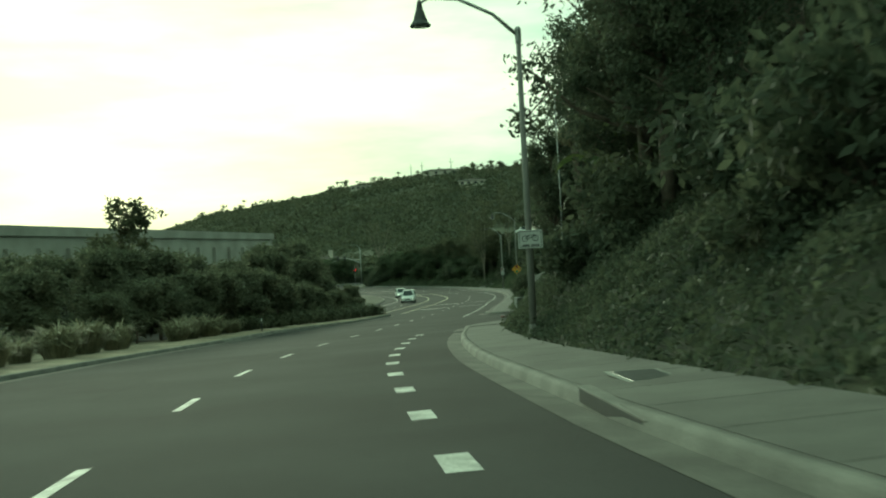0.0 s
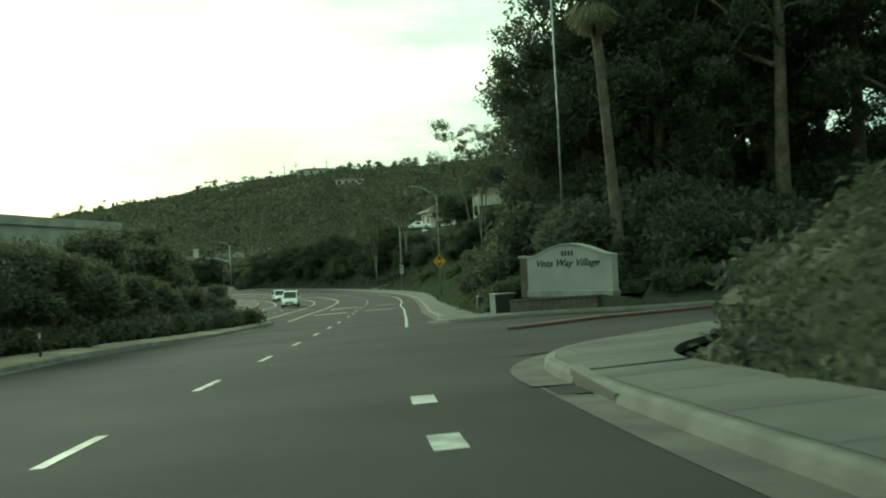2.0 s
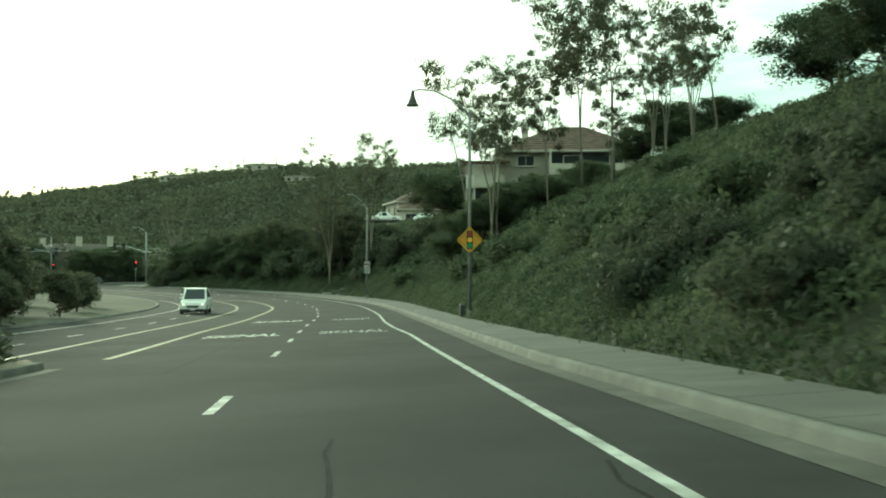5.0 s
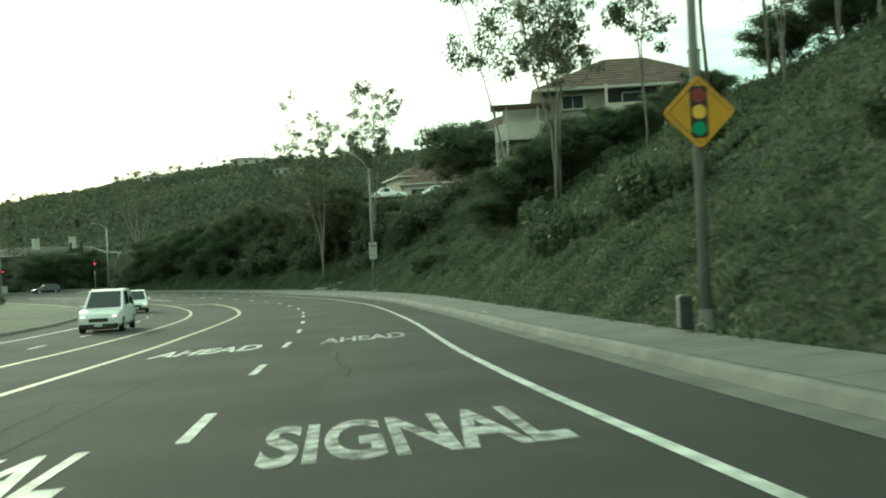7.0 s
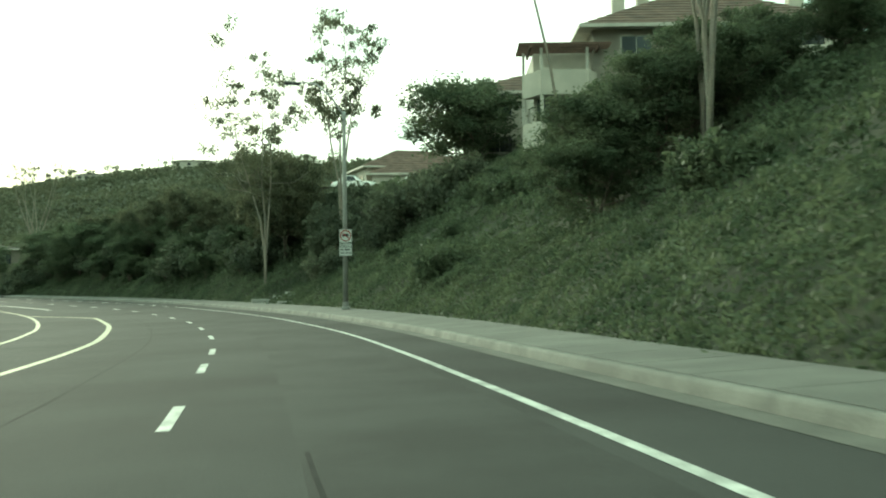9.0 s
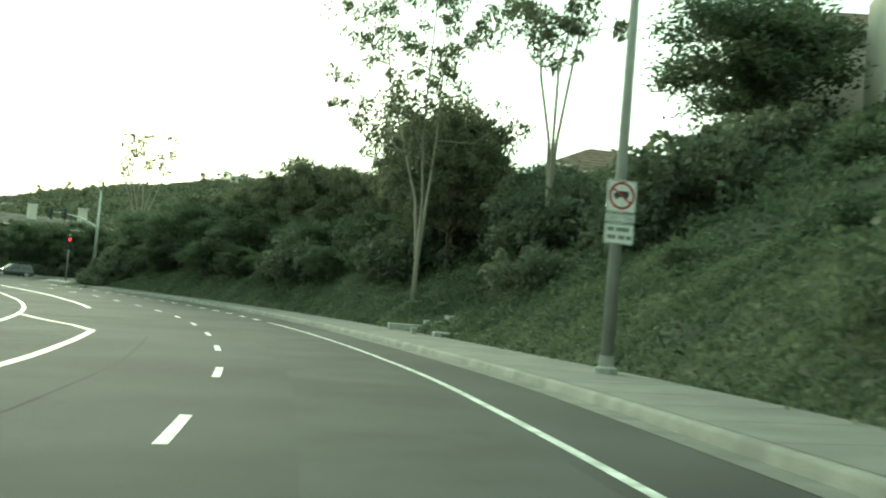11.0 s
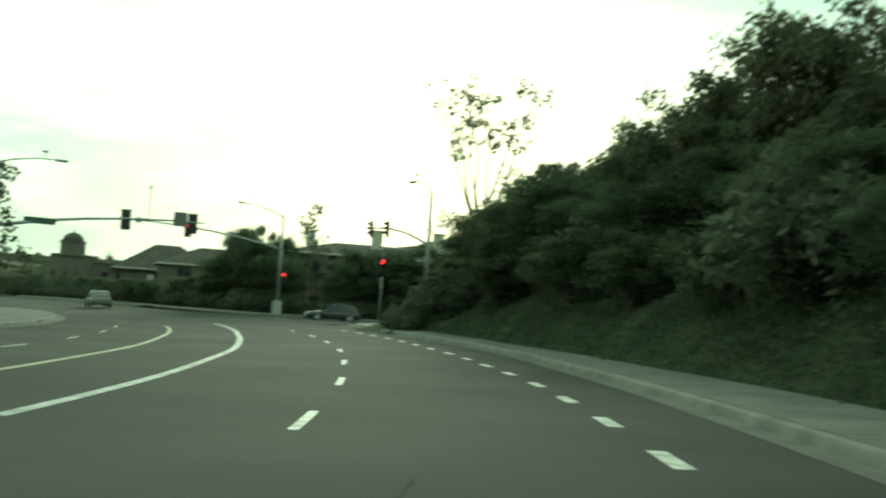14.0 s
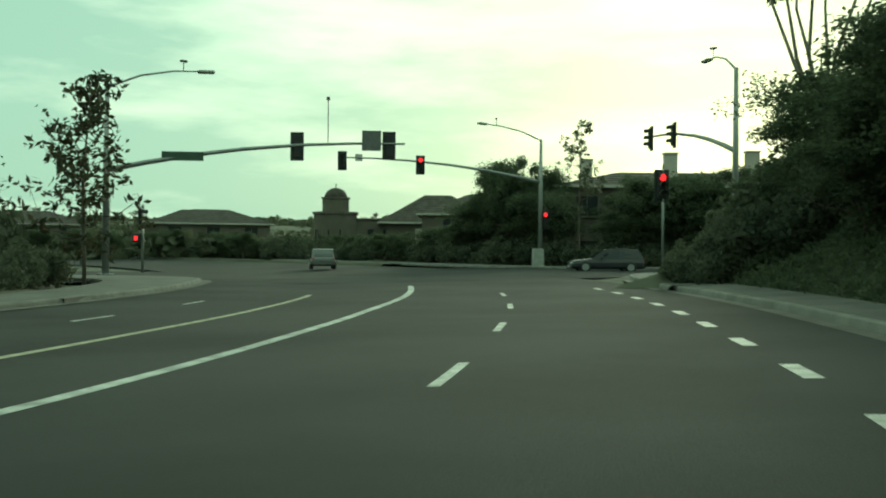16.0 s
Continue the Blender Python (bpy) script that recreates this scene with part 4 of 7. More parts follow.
ROUND = tree("tree", slope_put(22.9, 199.5, 0.0, 1.0, -1.9) @ Matrix.Diagonal((1.36, 1.36, 0.93, 1.0)), "broad round green tree beside the flats", "tree", 41, 9, 0.22, BARK, LEAF_BANK, fork=0.2, spread=0.42, stems=3, limbs=8, clump=1.1, leaves=230, size=0.125,
             droop=0.3, low=0.35, top_narrow=0.5, twigs=4, group="garden trees")
for y, d, sc in ((199, 6, 0.38), (203, 6.5, 0.42), (206, 5, 0.4), (209, 7, 0.44), (212, 4.5, 0.44), (215, 6, 0.46), (218, 4.2, 0.5), (221, 6, 0.53), (224, 4, 0.55), (227, 5.5, 0.58), (230, 3.8, 0.56), (233, 5, 0.6), (236, 3.6, 0.66),
                 (239, 4.6, 0.72), (242, 3.4, 0.74), (245, 4.4, 0.66), (248, 4.0, 0.63), (246, 7, 0.72), (240, 7.5, 0.68), (233, 8, 0.55), (225, 8.5, 0.52), (217, 9, 0.4), (209, 10, 0.36), (250, 5.2, 0.66),
                 (207, 2.6, 0.38), (214, 2.6, 0.4), (221, 2.4, 0.4), (228, 2.2, 0.4), (235, 2.2, 0.45), (243, 2.0, 0.45), (249, 2.2, 0.4),
                 (158, 14, 0.3), (152, 15, 0.35), (168, 12, 0.34), (172, 12, 0.34), (177, 12.5, 0.32), (164, 13, 0.34), (166, 15, 0.36), (170, 15.5, 0.38), (174, 15, 0.36), (160, 15.5, 0.34), (155, 15.5, 0.32), (179, 15.5, 0.32), (162, 18, 0.36), (176, 18, 0.36), (148, 17.5, 0.48), (145, 18.5, 0.55), (142, 18.5, 0.4), (134, 19, 0.4), (120, 21, 0.7), (112, 21, 0.75), (126, 22, 0.7)):
    copy_thing(ROUND, bank_put(y, d, random.uniform(0, 6), (0.86 if y > 190 else 1.0) * sc * random.uniform(0.9, 1.1), -0.3))
PEPPER = tree("tree", bank_put(229, 5.5, 0.0, 0.72), "pepper tree with a wispy drooping crown", "tree", 43, 8.6, 0.2, BARK, LEAF_EUC, fork=0.25, spread=0.34, stems=3, limbs=8, clump=1.0, leaves=150, size=0.16,
              droop=0.85, low=0.4, top_narrow=0.4, twigs=4, group="bank trees")
for y, d, sc in ((213.5, 6.0, 0.78), (219, 6.0, 0.9), (225, 6, 1.04), (216, 6.5, 0.82), (203.6, 5.2, 1.25), (206.5, 5.4, 1.15), (201.5, 4.6, 1.02), (232, 5, 0.9), (240, 4.6, 0.92), (224, 12.0, 1.0)):
    copy_thing(PEPPER, bank_put(y, d, random.uniform(0, 6), sc, -0.3))

for k, (x, y, sc) in enumerate(((17.6, 160.5, 0.5), (19.2, 161.2, 0.52), (20.8, 162, 0.52), (16.2, 159.6, 0.4), (22.6, 162.8, 0.5), (24.4, 163.4, 0.44), (14.0, 202.0, 0.15), (15.6, 203.0, 0.15), (17.4, 203.4, 0.15), (19.2, 203.2, 0.14), (21.0, 202.4, 0.14), (24.6, 200, 0.14))):
    copy_thing(ROUND, slope_put(x, y, k * 1.7, sc, -0.4))

# shrubs behind the pavement corner of the side street
for k, (x, y, sc) in enumerate(((4.9, 42.2, 0.9), (6.0, 43.6, 0.85), (7.6, 44.6, 0.9), (9.6, 45.4, 1.0), (11.8, 46.4, 1.05), (14.2, 47.4, 1.1), (17, 49, 1.1), (20, 50.6, 1.1), (23.5, 52.4, 1.2), (8.4, 42.6, 1.3), (12.5, 44, 1.4), (17, 46, 1.5))):
    copy_thing(DARKBUSH, Matrix.LocRotScale(Vector((x, y, side_z(x, y) - 0.1)), Euler((0, 0, k)), Vector((sc, sc, sc))))


def broadleaf(m, label, seed, n, length):
    """A clump of large paddle-shaped leaves on arching stalks."""
    rng = np.random.default_rng(seed)
    t = thing("broad_leaved_plant", m, label, "plant", "broad-leaved plants")
    stalks, v = Shape(), []
    for k in range(n):
        a, el = 2 * math.pi * k / n + rng.uniform(-0.3, 0.3), rng.uniform(0.9, 1.35)
        d = np.array([math.cos(a) * math.cos(el), math.sin(a) * math.cos(el), math.sin(el)])
        h = length * rng.uniform(0.7, 1.0)
        b, m1 = np.array([0.1 * math.cos(a), 0.1 * math.sin(a), -0.1]), d * h
        stalks.tube([b, tuple(m1)], [0.035, 0.02], 5, caps=False)
        o, sd = np.array([math.cos(a), math.sin(a), 0]), np.array([-math.sin(a), math.cos(a), 0])
        pts = [m1 + (o * q * 0.8 + np.array([0, 0, 1]) * (0.75 * q - 0.8 * q * q)) * h * 0.75 for q in (0, 0.25, 0.5, 0.75, 1.0)]
        wd = [0.04, 0.24, 0.3, 0.22, 0.02]
        for q in range(4):
            for sg in (-1, 1):
                up = np.array([0, 0, 0.09])
                v.append([pts[q], pts[q + 1], pts[q + 1] + sg * sd * wd[q + 1] + up * wd[q + 1] * 3, pts[q] + sg * sd * wd[q] + up * wd[q] * 3])
    part("stalk", stalks.mesh("stalk", LEAF_BANANA, True), t)
    part("leaf_crown", quads("leaf_crown", np.array(v), LEAF_BANANA), t)
    return t


BL = broadleaf(bank_put(38.5, 5.0, 0, 1.0, 0.5), "tall plant with broad paddle-shaped leaves above the shrubs", 81, 9, 2.3)
for y, d, sc in ((36.5, 6.2, 1.15), (40.2, 5.6, 1.1), (34.5, 4.6, 1.0), (42, 7.5, 1.2), (38, 8, 1.3)):
    copy_thing(BL, bank_put(y, d, y, sc, 0.4))

# street trees at the junction
STREET = tree("street_tree", put(-40.3, 247.2), "young street tree with sparse large leaves", "tree", 51, 9.2, 0.09, BARK, LEAF_STREET, spread=0.27, limbs=28, clump=0.5, leaves=14, size=0.19,
              droop=0.3, low=0.2, top_narrow=0.75, twigs=3, group="street trees")
copy_thing(STREET, put(-41.6, 240.4, 1.0, 0.92))
copy_thing(STREET, put(-47.5, 246.5, 2.0, 0.85))
tree("tree", put(-38.3, 288.6), "thin sparse conifer behind the houses", "tree", 52, 11.6, 0.09, BARK, LEAF_FAR, spread=0.2, limbs=24, clump=0.3, leaves=11, size=0.16, droop=0.1,
                low=0.42, top_narrow=0.8, twigs=3)

# slim marker post on the bare verge
MK = thing("marker_post", Matrix.Translation(on_road(s_of(63.5), -8.6, 0.15)), "slim dark marker post on the bare verge", "post")
part("post", Shape().tube([(0, 0, -0.1), (0, 0, 0.85)], [0.045, 0.04], 8).mesh("post", DARKSTEEL, True), MK)
part("reflector", Shape().box((0, -0.045, 0.7), (0.06, 0.012, 0.16), bevel=0.004).mesh("reflector", SIGNWHITE), MK)

# grass, mounds and bushes on the inner verge
TUFT = tuft("grass_tuft", Matrix.Translation(on_road(s_of(30), -9.3, 0.15)), "dry ornamental grass mound on the verge", 61, 0.9, 1.1, 420, LEAF_GRASS, "verge grasses")
for y, u, sc in ((33, -9.8, 1.2), (36, -10.2, 0.9), (38.5, -9.9, 1.3), (41.5, -10.2, 1.4), (44.5, -10.1, 1.2), (52, -10.0, 1.1), (55, -10.4, 1.3), (57.5, -10.0, 1.2), (60, -10.6, 1.1), (62, -10.0, 0.9), (58, -12, 1.2), (44, -11.5, 0.8)):
    copy_thing(TUFT, Matrix.Translation(on_road(s_of(y), u, 0.1)) @ Matrix.Rotation(y, 4, "Z") @ Matrix.Scale(sc, 4))
VBUSH = bush("shrub", Matrix.Translation(on_road(s_of(28), -10.5, 0.1)), "grey-green shrub on the dry verge", "shrub", 62, 1.3, 1300, LEAF_FAR, 0.13, group="verge shrubs")
for y, u, sc in ((22, -10.2, 1.0), (25, -11.8, 1.2), (31, -12.5, 1.3), (66, -10.6, 1.0), (69, -9.6, 0.9), (73, -9.2, 1.0), (76, -8.6, 1.1), (79, -8.2, 1.1), (82, -7.8, 1.0), (85, -7.2, 1.0), (87.5, -6.6, 0.9), (90, -6.2, 1.0), (91.6, -5.8, 0.8), (88.6, -6.9, 1.2),
                 (80, -11.5, 1.5), (74, -13, 1.6), (68, -14, 1.6), (84, -11, 1.4), (88, -9.5, 1.2), (60, -16, 1.7), (52, -17, 1.7)):
    copy_thing(VBUSH, Matrix.Translation(on_road(s_of(y), u, 0.0)) @ Matrix.Rotation(y, 4, "Z") @ Matrix.Scale(sc, 4))
tree("tree", put(-19.7, 65.8), "thin open-crowned tree on the verge", "tree", 63, 9.5, 0.12, BARK, LEAF_EUC, spread=0.2, stems=2, fork=0.3, limbs=10, clump=0.6, leaves=40, size=0.17, droop=0.4, low=0.45, twigs=3)
FILL = tree("tree", put(-24, 76), "bushy grey-green tree behind the verge", "tree", 64, 6.5, 0.15, BARK, LEAF_FAR, stems=3, fork=0.15, spread=0.36, limbs=8, clump=1.0, leaves=120, size=0.18, droop=0.2, low=0.3, twigs=3, group="background trees")
for x, y, sc in ((-27, 86, 1.0), (-22, 92, 0.8), (-31, 96, 1.1), (-26, 104, 1.0), (-20, 108, 0.8), (-34, 110, 1.1), (-18, 118, 0.7), (-24, 122, 0.9), (-17, 130, 0.7), (-30, 126, 1.0), (-20, 142, 0.8), (-26, 150, 1.0),
                 (-19, 160, 0.7), (-24, 172, 0.8), (-30, 182, 0.9), (-26, 192, 0.7), (-33, 202, 0.8), (-14.5, 108, 1.0), (-17, 103, 1.0), (-12.8, 113, 0.75), (-38, 70, 1.0), (-45, 80, 1.1), (-40, 92, 1.0), (-36, 56, 0.9),
                 (-17.2, 128, 1.2), (-18.8, 134, 1.3), (-16.6, 139, 1.1), (-20, 121, 1.15), (-15.8, 121, 0.85), (-22, 130, 1.3), (-15, 66, 0.45), (-17, 74, 0.5), (-15.5, 82, 0.5), (-14, 90, 0.5), (-17, 98, 0.55), (-13.5, 104, 0.5), (-21, 82, 0.7), (-20, 98, 0.75), (-27, 66, 0.8), (-25, 58, 0.7), (-30, 76, 0.9), (-16, 112, 0.6),
                 (-12, 122, 0.45), (-11.5, 134, 0.45), (-12.5, 146, 0.45), (-14, 158, 0.45), (-17, 170, 0.45), (-40, 226, 0.55), (-44, 232, 0.6), (-50, 238, 0.6), (-36, 222, 0.5), (-58, 243, 0.7), (-66, 240, 0.8), (-76, 236, 0.9)):
    copy_thing(FILL, put(x, y, random.uniform(0, 6), sc * random.uniform(0.85, 1.15), -0.2))

for y, u, sc in ((52, -13.6, 0.5), (55, -13.2, 0.58), (58, -13.0, 0.64), (61.5, -12.2, 0.68), (65, -11.8, 0.7), (68.5, -11.4, 0.72), (72, -11.0, 0.7), (75.5, -10.4, 0.64), (79, -9.4, 0.54), (82.5, -8.9, 0.48), (86, -8.3, 0.44), (89, -7.7, 0.38), (91.5, -7.1, 0.32),
                 (60, -16.5, 0.95), (65, -15.5, 0.95), (70, -14.8, 0.9), (75, -14.2, 0.84), (80, -13.4, 0.74), (85, -12.4, 0.6), (90, -11.6, 0.5), (54, -17.5, 0.85), (49, -16.5, 0.7), (96, -14.5, 0.55), (102, -15, 0.55), (108, -15, 0.55), (95, -19, 0.75), (104, -20, 0.8)):
    p = on_road(s_of(y), u, -0.1)
    copy_thing(FILL, Matrix.LocRotScale(p, Euler((0, 0, y)), Vector((sc, sc, sc * 0.9))))

# hedges round the junction
random.seed(23)
for row, step, lo, hi in (([(-28.9, 229.0), (-30.9, 233.0), (-33.4, 236.4), (-38.9, 242.3), (-43.4, 247.2), (-48.2, 247.6), (-55, 245)], 1.9, 0.75, 1.15), ([(-32, 228.5), (-38, 235.5), (-44, 242), (-52, 242.5), (-60, 240)], 2.3, 1.9, 2.4),
                           ([(-14, 305), (-29, 294), (-36.8, 289.6), (-41, 289.4), (-46, 291.2), (-59, 299.2), (-83, 311), (-112, 322)], 2.6, 0.85, 1.2), ([(-46, 294), (-60, 302), (-84, 314), (-115, 326), (-140, 330)], 4.0, 1.0, 1.6)):
    pts = np.array(row)
    cum = np.r_[0, np.cumsum(np.linalg.norm(np.diff(pts, axis=0), axis=1))]
    for q in np.arange(0, cum[-1], step):
        x, y = np.interp(q, cum, pts[:, 0]) + random.uniform(-0.4, 0.4), np.interp(q, cum, pts[:, 1]) + random.uniform(-0.4, 0.4)
        copy_thing(DARKBUSH, put(x, y, random.uniform(0, 6), random.uniform(lo, hi), -0.15))

# shrubs over the end of the bank at the junction
for x, y, sc in ((-17.3, 254.3, 0.7), (-16.2, 255.4, 0.85), (-16.3, 253.2, 0.75), (-15.2, 254.4, 0.95), (-17.4, 256.2, 0.8), (-15.0, 256.4, 1.1), (-13.8, 253.0, 1.1), (-13.4, 255.4, 1.3), (-16.4, 257.8, 1.0), (-13.8, 258.0, 1.4), (-15.4, 260.2, 1.2), (-11.6, 257.0, 1.6)):
    copy_thing(DARKBUSH, put(x, y, 3.1 * x, sc, -0.1))

# woods on the far hills and behind the houses
PALM_T = thing("palm_tree", put(-20, 420), "distant palm on the ridge", "tree", "distant palms")
part("trunk", Shape().tube([(0, 0, -0.3), (0.1, 0, 4), (0.0, 0.1, 8)], [0.25, 0.18, 0.16], 7).mesh("trunk", BARK, True), PALM_T)
pv = []
for k in range(22):
    a, e = 2 * math.pi * k / 22 + 0.2 * (k % 3), 0.9 - 0.09 * (k % 7) * 2
    d = Vector((math.cos(a), math.sin(a), 0))
    p0, p1, p2 = Vector((0, 0.1, 8)), Vector((0, 0, 8)) + d * 1.1 + Vector((0, 0, e)), Vector((0, 0, 8)) + d * 2.2 + Vector((0, 0, e - 0.9))
    sd = Vector((-d.y, d.x, 0)) * 0.28
    pv += [[p0 - sd * 0.3, p0 + sd * 0.3, p1 + sd, p1 - sd], [p1 - sd, p1 + sd, p2 + sd * 0.2, p2 - sd * 0.2]]
part("frond_crown", quads("frond_crown", np.array([[tuple(q) for q in f] for f in pv]), LEAF_FAR), PALM_T)
random.seed(9)


def ridge(azd, back=0.0):
    far = np.interp(azd, [-70, -40, -22, -12, -6, 0, 8, 30], [900, 900, 900, 900, 850, 800, 780, 700]) - back
    return far * math.sin(radians(azd)), far * math.cos(radians(azd))


spots = []
for k in range(170):
    azd = random.uniform(-60, 10)
    spots.append((*ridge(azd, random.choice((25, 40, 60, 90, 120, 180, 260)) + random.uniform(-10, 30)), random.uniform(0.6, 1.2), 1.2))
# clumps along the skyline: bearing, size and number
for azd, sc, many in ((-14.2, 0.7, 3), (-13.2, 0.9, 4), (-12.55, 1.1, 5), (-11.7, 1.7, 2), (-10.7, 1.25, 4), (-10.2, 1.0, 3), (-9.6, 1.2, 3), (-9.1, 1.0, 4), (-7.85, 1.15, 2), (-6.95, 1.0, 1), (-5.3, 0.9, 3), (-3.9, 0.8, 4),
                      (-3.3, 0.9, 3), (-2.7, 1.1, 3), (-1.9, 0.9, 4), (-1.2, 0.7, 3), (0.4, 0.7, 3), (1.6, 0.9, 3), (2.3, 1.2, 2), (2.9, 1.4, 3), (3.8, 1.2, 5), (5.2, 1.5, 5), (6.6, 1.7, 5), (-17, 0.8, 4), (-21, 0.8, 4), (-26, 1.0, 5), (-33, 1.0, 5), (-41, 1.1, 5)):
    for k in range(many):
        spots.append((*ridge(azd + random.uniform(-0.28, 0.28), random.uniform(-4, 14)), sc * random.uniform(0.6, 1.1), 2.0))
far_leaves, far_wood = [], Shape()
for x, y, sc, sink in spots:
    z = float(land(x, y)[0]) - sink
    far_wood.tube([(x, y, z), (x + 0.2 * sc, y, z + 5 * sc)], [0.25 * sc, 0.12 * sc], 5)
    for q in range(9):
        a, r, up = random.uniform(0, 6.28), random.uniform(0, 2.6) * sc, random.uniform(2.6, 7.2) * sc
        far_leaves.append(blob(rng, (x + r * math.cos(a), y + r * math.sin(a), z + up), random.uniform(0.8, 1.7) * sc, 46, 0.85, 0.2))
far_mesh = quads("hill_trees", leaf_quads(rng, np.concatenate(far_leaves), 0.45, 0.1), LEAF_FAR)
WOODS = solid("hill_trees", far_mesh, "clumps of distant rounded trees along the hill's skyline", "trees", kind="stuff")
part("trunks", far_wood.mesh("trunks", BARK), WOODS)
for azd in (-5.6, -5.35, -5.1, -4.85, -10.4, -2.0, -17.5, -30):
    x, y = ridge(azd, random.uniform(-5, 15))
    copy_thing(PALM_T, put(x, y, random.uniform(0, 6), random.uniform(0.8, 1.2), -0.3))
n = 250000
azs = rng.uniform(-62, 14, n)
fr = np.interp(azs, [-70, -40, -22, -12, -6, 0, 8, 30], [900, 900, 900, 900, 850, 800, 780, 700])
rr = 330 + (fr - 330) * rng.uniform(0, 1.02, n)
hx, hy = rr * np.sin(np.radians(azs)), rr * np.cos(np.radians(azs))
dens = np.array([noise.noise(Vector((a / 45, b / 45, 1))) + 0.5 * noise.noise(Vector((a / 14, b / 14, 4))) for a, b in zip(hx, hy)])
keep = dens > -0.6
hx, hy, dens = hx[keep], hy[keep], dens[keep]
hp = np.stack([hx, hy, land(hx, hy) + np.clip(dens + 0.35, 0.12, 1) * 4.5 * rng.uniform(0.1, 1, len(hx))], 1)
solid("hill_scrub", quads("hill_scrub", leaf_quads(rng, hp, 0.95, 0.0, 0.8), LEAF_HILL), "scrub and woodland covering the far hillside", "woodland", kind="stuff")


# ---------------------------------------------------------------- lamps and signs along the road
def text_mesh(body, mat, width, height, thick=0.004, shear=0.0):
    c = bpy.data.curves.new("letters", "FONT")
    c.body, c.align_x, c.extrude, c.shear = body, "CENTER", 0.01, shear
    tmp = new("letters", c)
    me = bpy.data.meshes.new_from_object(tmp.evaluated_get(bpy.context.evaluated_depsgraph_get()))
    bpy.data.objects.remove(tmp)
    co = np.array([v.co[:] for v in me.vertices])
    lo, hi = co.min(0), co.max(0)
    for v in me.vertices:
        x, y, z = v.co
        v.co = (((x - lo[0]) / (hi[0] - lo[0]) - 0.5) * width, -thick if z > 0 else 0.0, ((y - lo[1]) / (hi[1] - lo[1]) - 0.5) * height)
    me.materials.clear()
    me.materials.append(mat)
    return me


def facing(p, turn):
    """A pose at p whose own -y side faces back along the road; turn in radians about z."""
    return Matrix.LocRotScale(Vector(p), Euler((0, 0, turn)), None)


def plate(w, h, t=0.006, r=0.04):
    pts = []
    for cx, cz, a0 in ((w / 2 - r, h / 2 - r, 0), (-w / 2 + r, h / 2 - r, 90), (-w / 2 + r, -h / 2 + r, 180), (w / 2 - r, -h / 2 + r, 270)):
        pts += [(cx + r * math.cos(radians(a0 + q)), cz + r * math.sin(radians(a0 + q))) for q in (0, 30, 60, 90)]
    return Shape().prism(pts, -t / 2, t / 2)


def ring(r0, r1, y0, y1, n=28):
    v, f = [], []
    for k in range(n):
        c, s = math.cos(2 * math.pi * k / n), math.sin(2 * math.pi * k / n)
        v += [(r0 * c, y0, r0 * s), (r1 * c, y0, r1 * s), (r1 * c, y1, r1 * s), (r0 * c, y1, r0 * s)]
    for k in range(n):
        a, b = 4 * k, 4 * ((k + 1) % n)
        f += [(a + i, a + (i + 1) % 4, b + (i + 1) % 4, b + i) for i in range(4)]
    return Shape().add(v, f)


def street_lamp(p, turn, height, reach, label, style="bell", r=0.095, rise=0.9):
    """A concrete pole with a curved arm over the road (towards local -x) and a lamp head."""
    t = thing("street_lamp", facing(p, turn), label, "street lamp", "street lamps")
    part("base_flange", Shape().lathe([(r + 0.09, -0.05), (r + 0.09, 0.06), (r + 0.03, 0.1), (r + 0.02, 0.3)], 12).mesh("base_flange", CONCPOLE), t)
    part("pole", Shape().tube([(0, 0, 0), (0, 0, height * 0.5), (0, 0, height)], [r, r * 0.82, r * 0.62], 12).mesh("pole", CONCPOLE, True), t)
    arm = [(0, 0, height - 0.15), (-0.25 * reach, 0, height + 0.47 * rise), (-0.6 * reach, 0, height + 0.94 * rise), (-0.9 * reach, 0, height + rise), (-reach, 0, height + rise - 0.12)]
    part("arm", Shape().tube(arm, [0.05, 0.045, 0.04, 0.035, 0.03], 8).mesh("arm", GALV, True), t)
    part("collar", Shape().lathe([(r * 0.75, height - 0.35), (r * 0.85, height - 0.3), (r * 0.85, height + 0.02), (r * 0.5, height + 0.08)], 12).mesh("collar", GALV), t)
    head = Shape()
    if style == "bell":
        head.lathe([(0.03, 0.12), (0.07, 0.0), (0.09, -0.12), (0.19, -0.42), (0.27, -0.52), (0.27, -0.55), (0.2, -0.54)], 16, Matrix.Translation((-reach, 0, height + rise - 0.15)))
    else:
        head.box((-reach - 0.3, 0, height + rise - 0.1), (0.75, 0.3, 0.13), bevel=0.05)
    part("lamp_head", head.mesh("lamp_head", DARKSTEEL), t, "dark bell-shaped lamp head" if style == "bell" else "flat cobra lamp head")
    part("lens", Shape().box((-reach - (0 if style == "bell" else 0.35), 0, height + rise - (0.71 if style == "bell" else 0.17)), (0.3, 0.22, 0.03), bevel=0.01).mesh("lens", LENS), t)
    return t


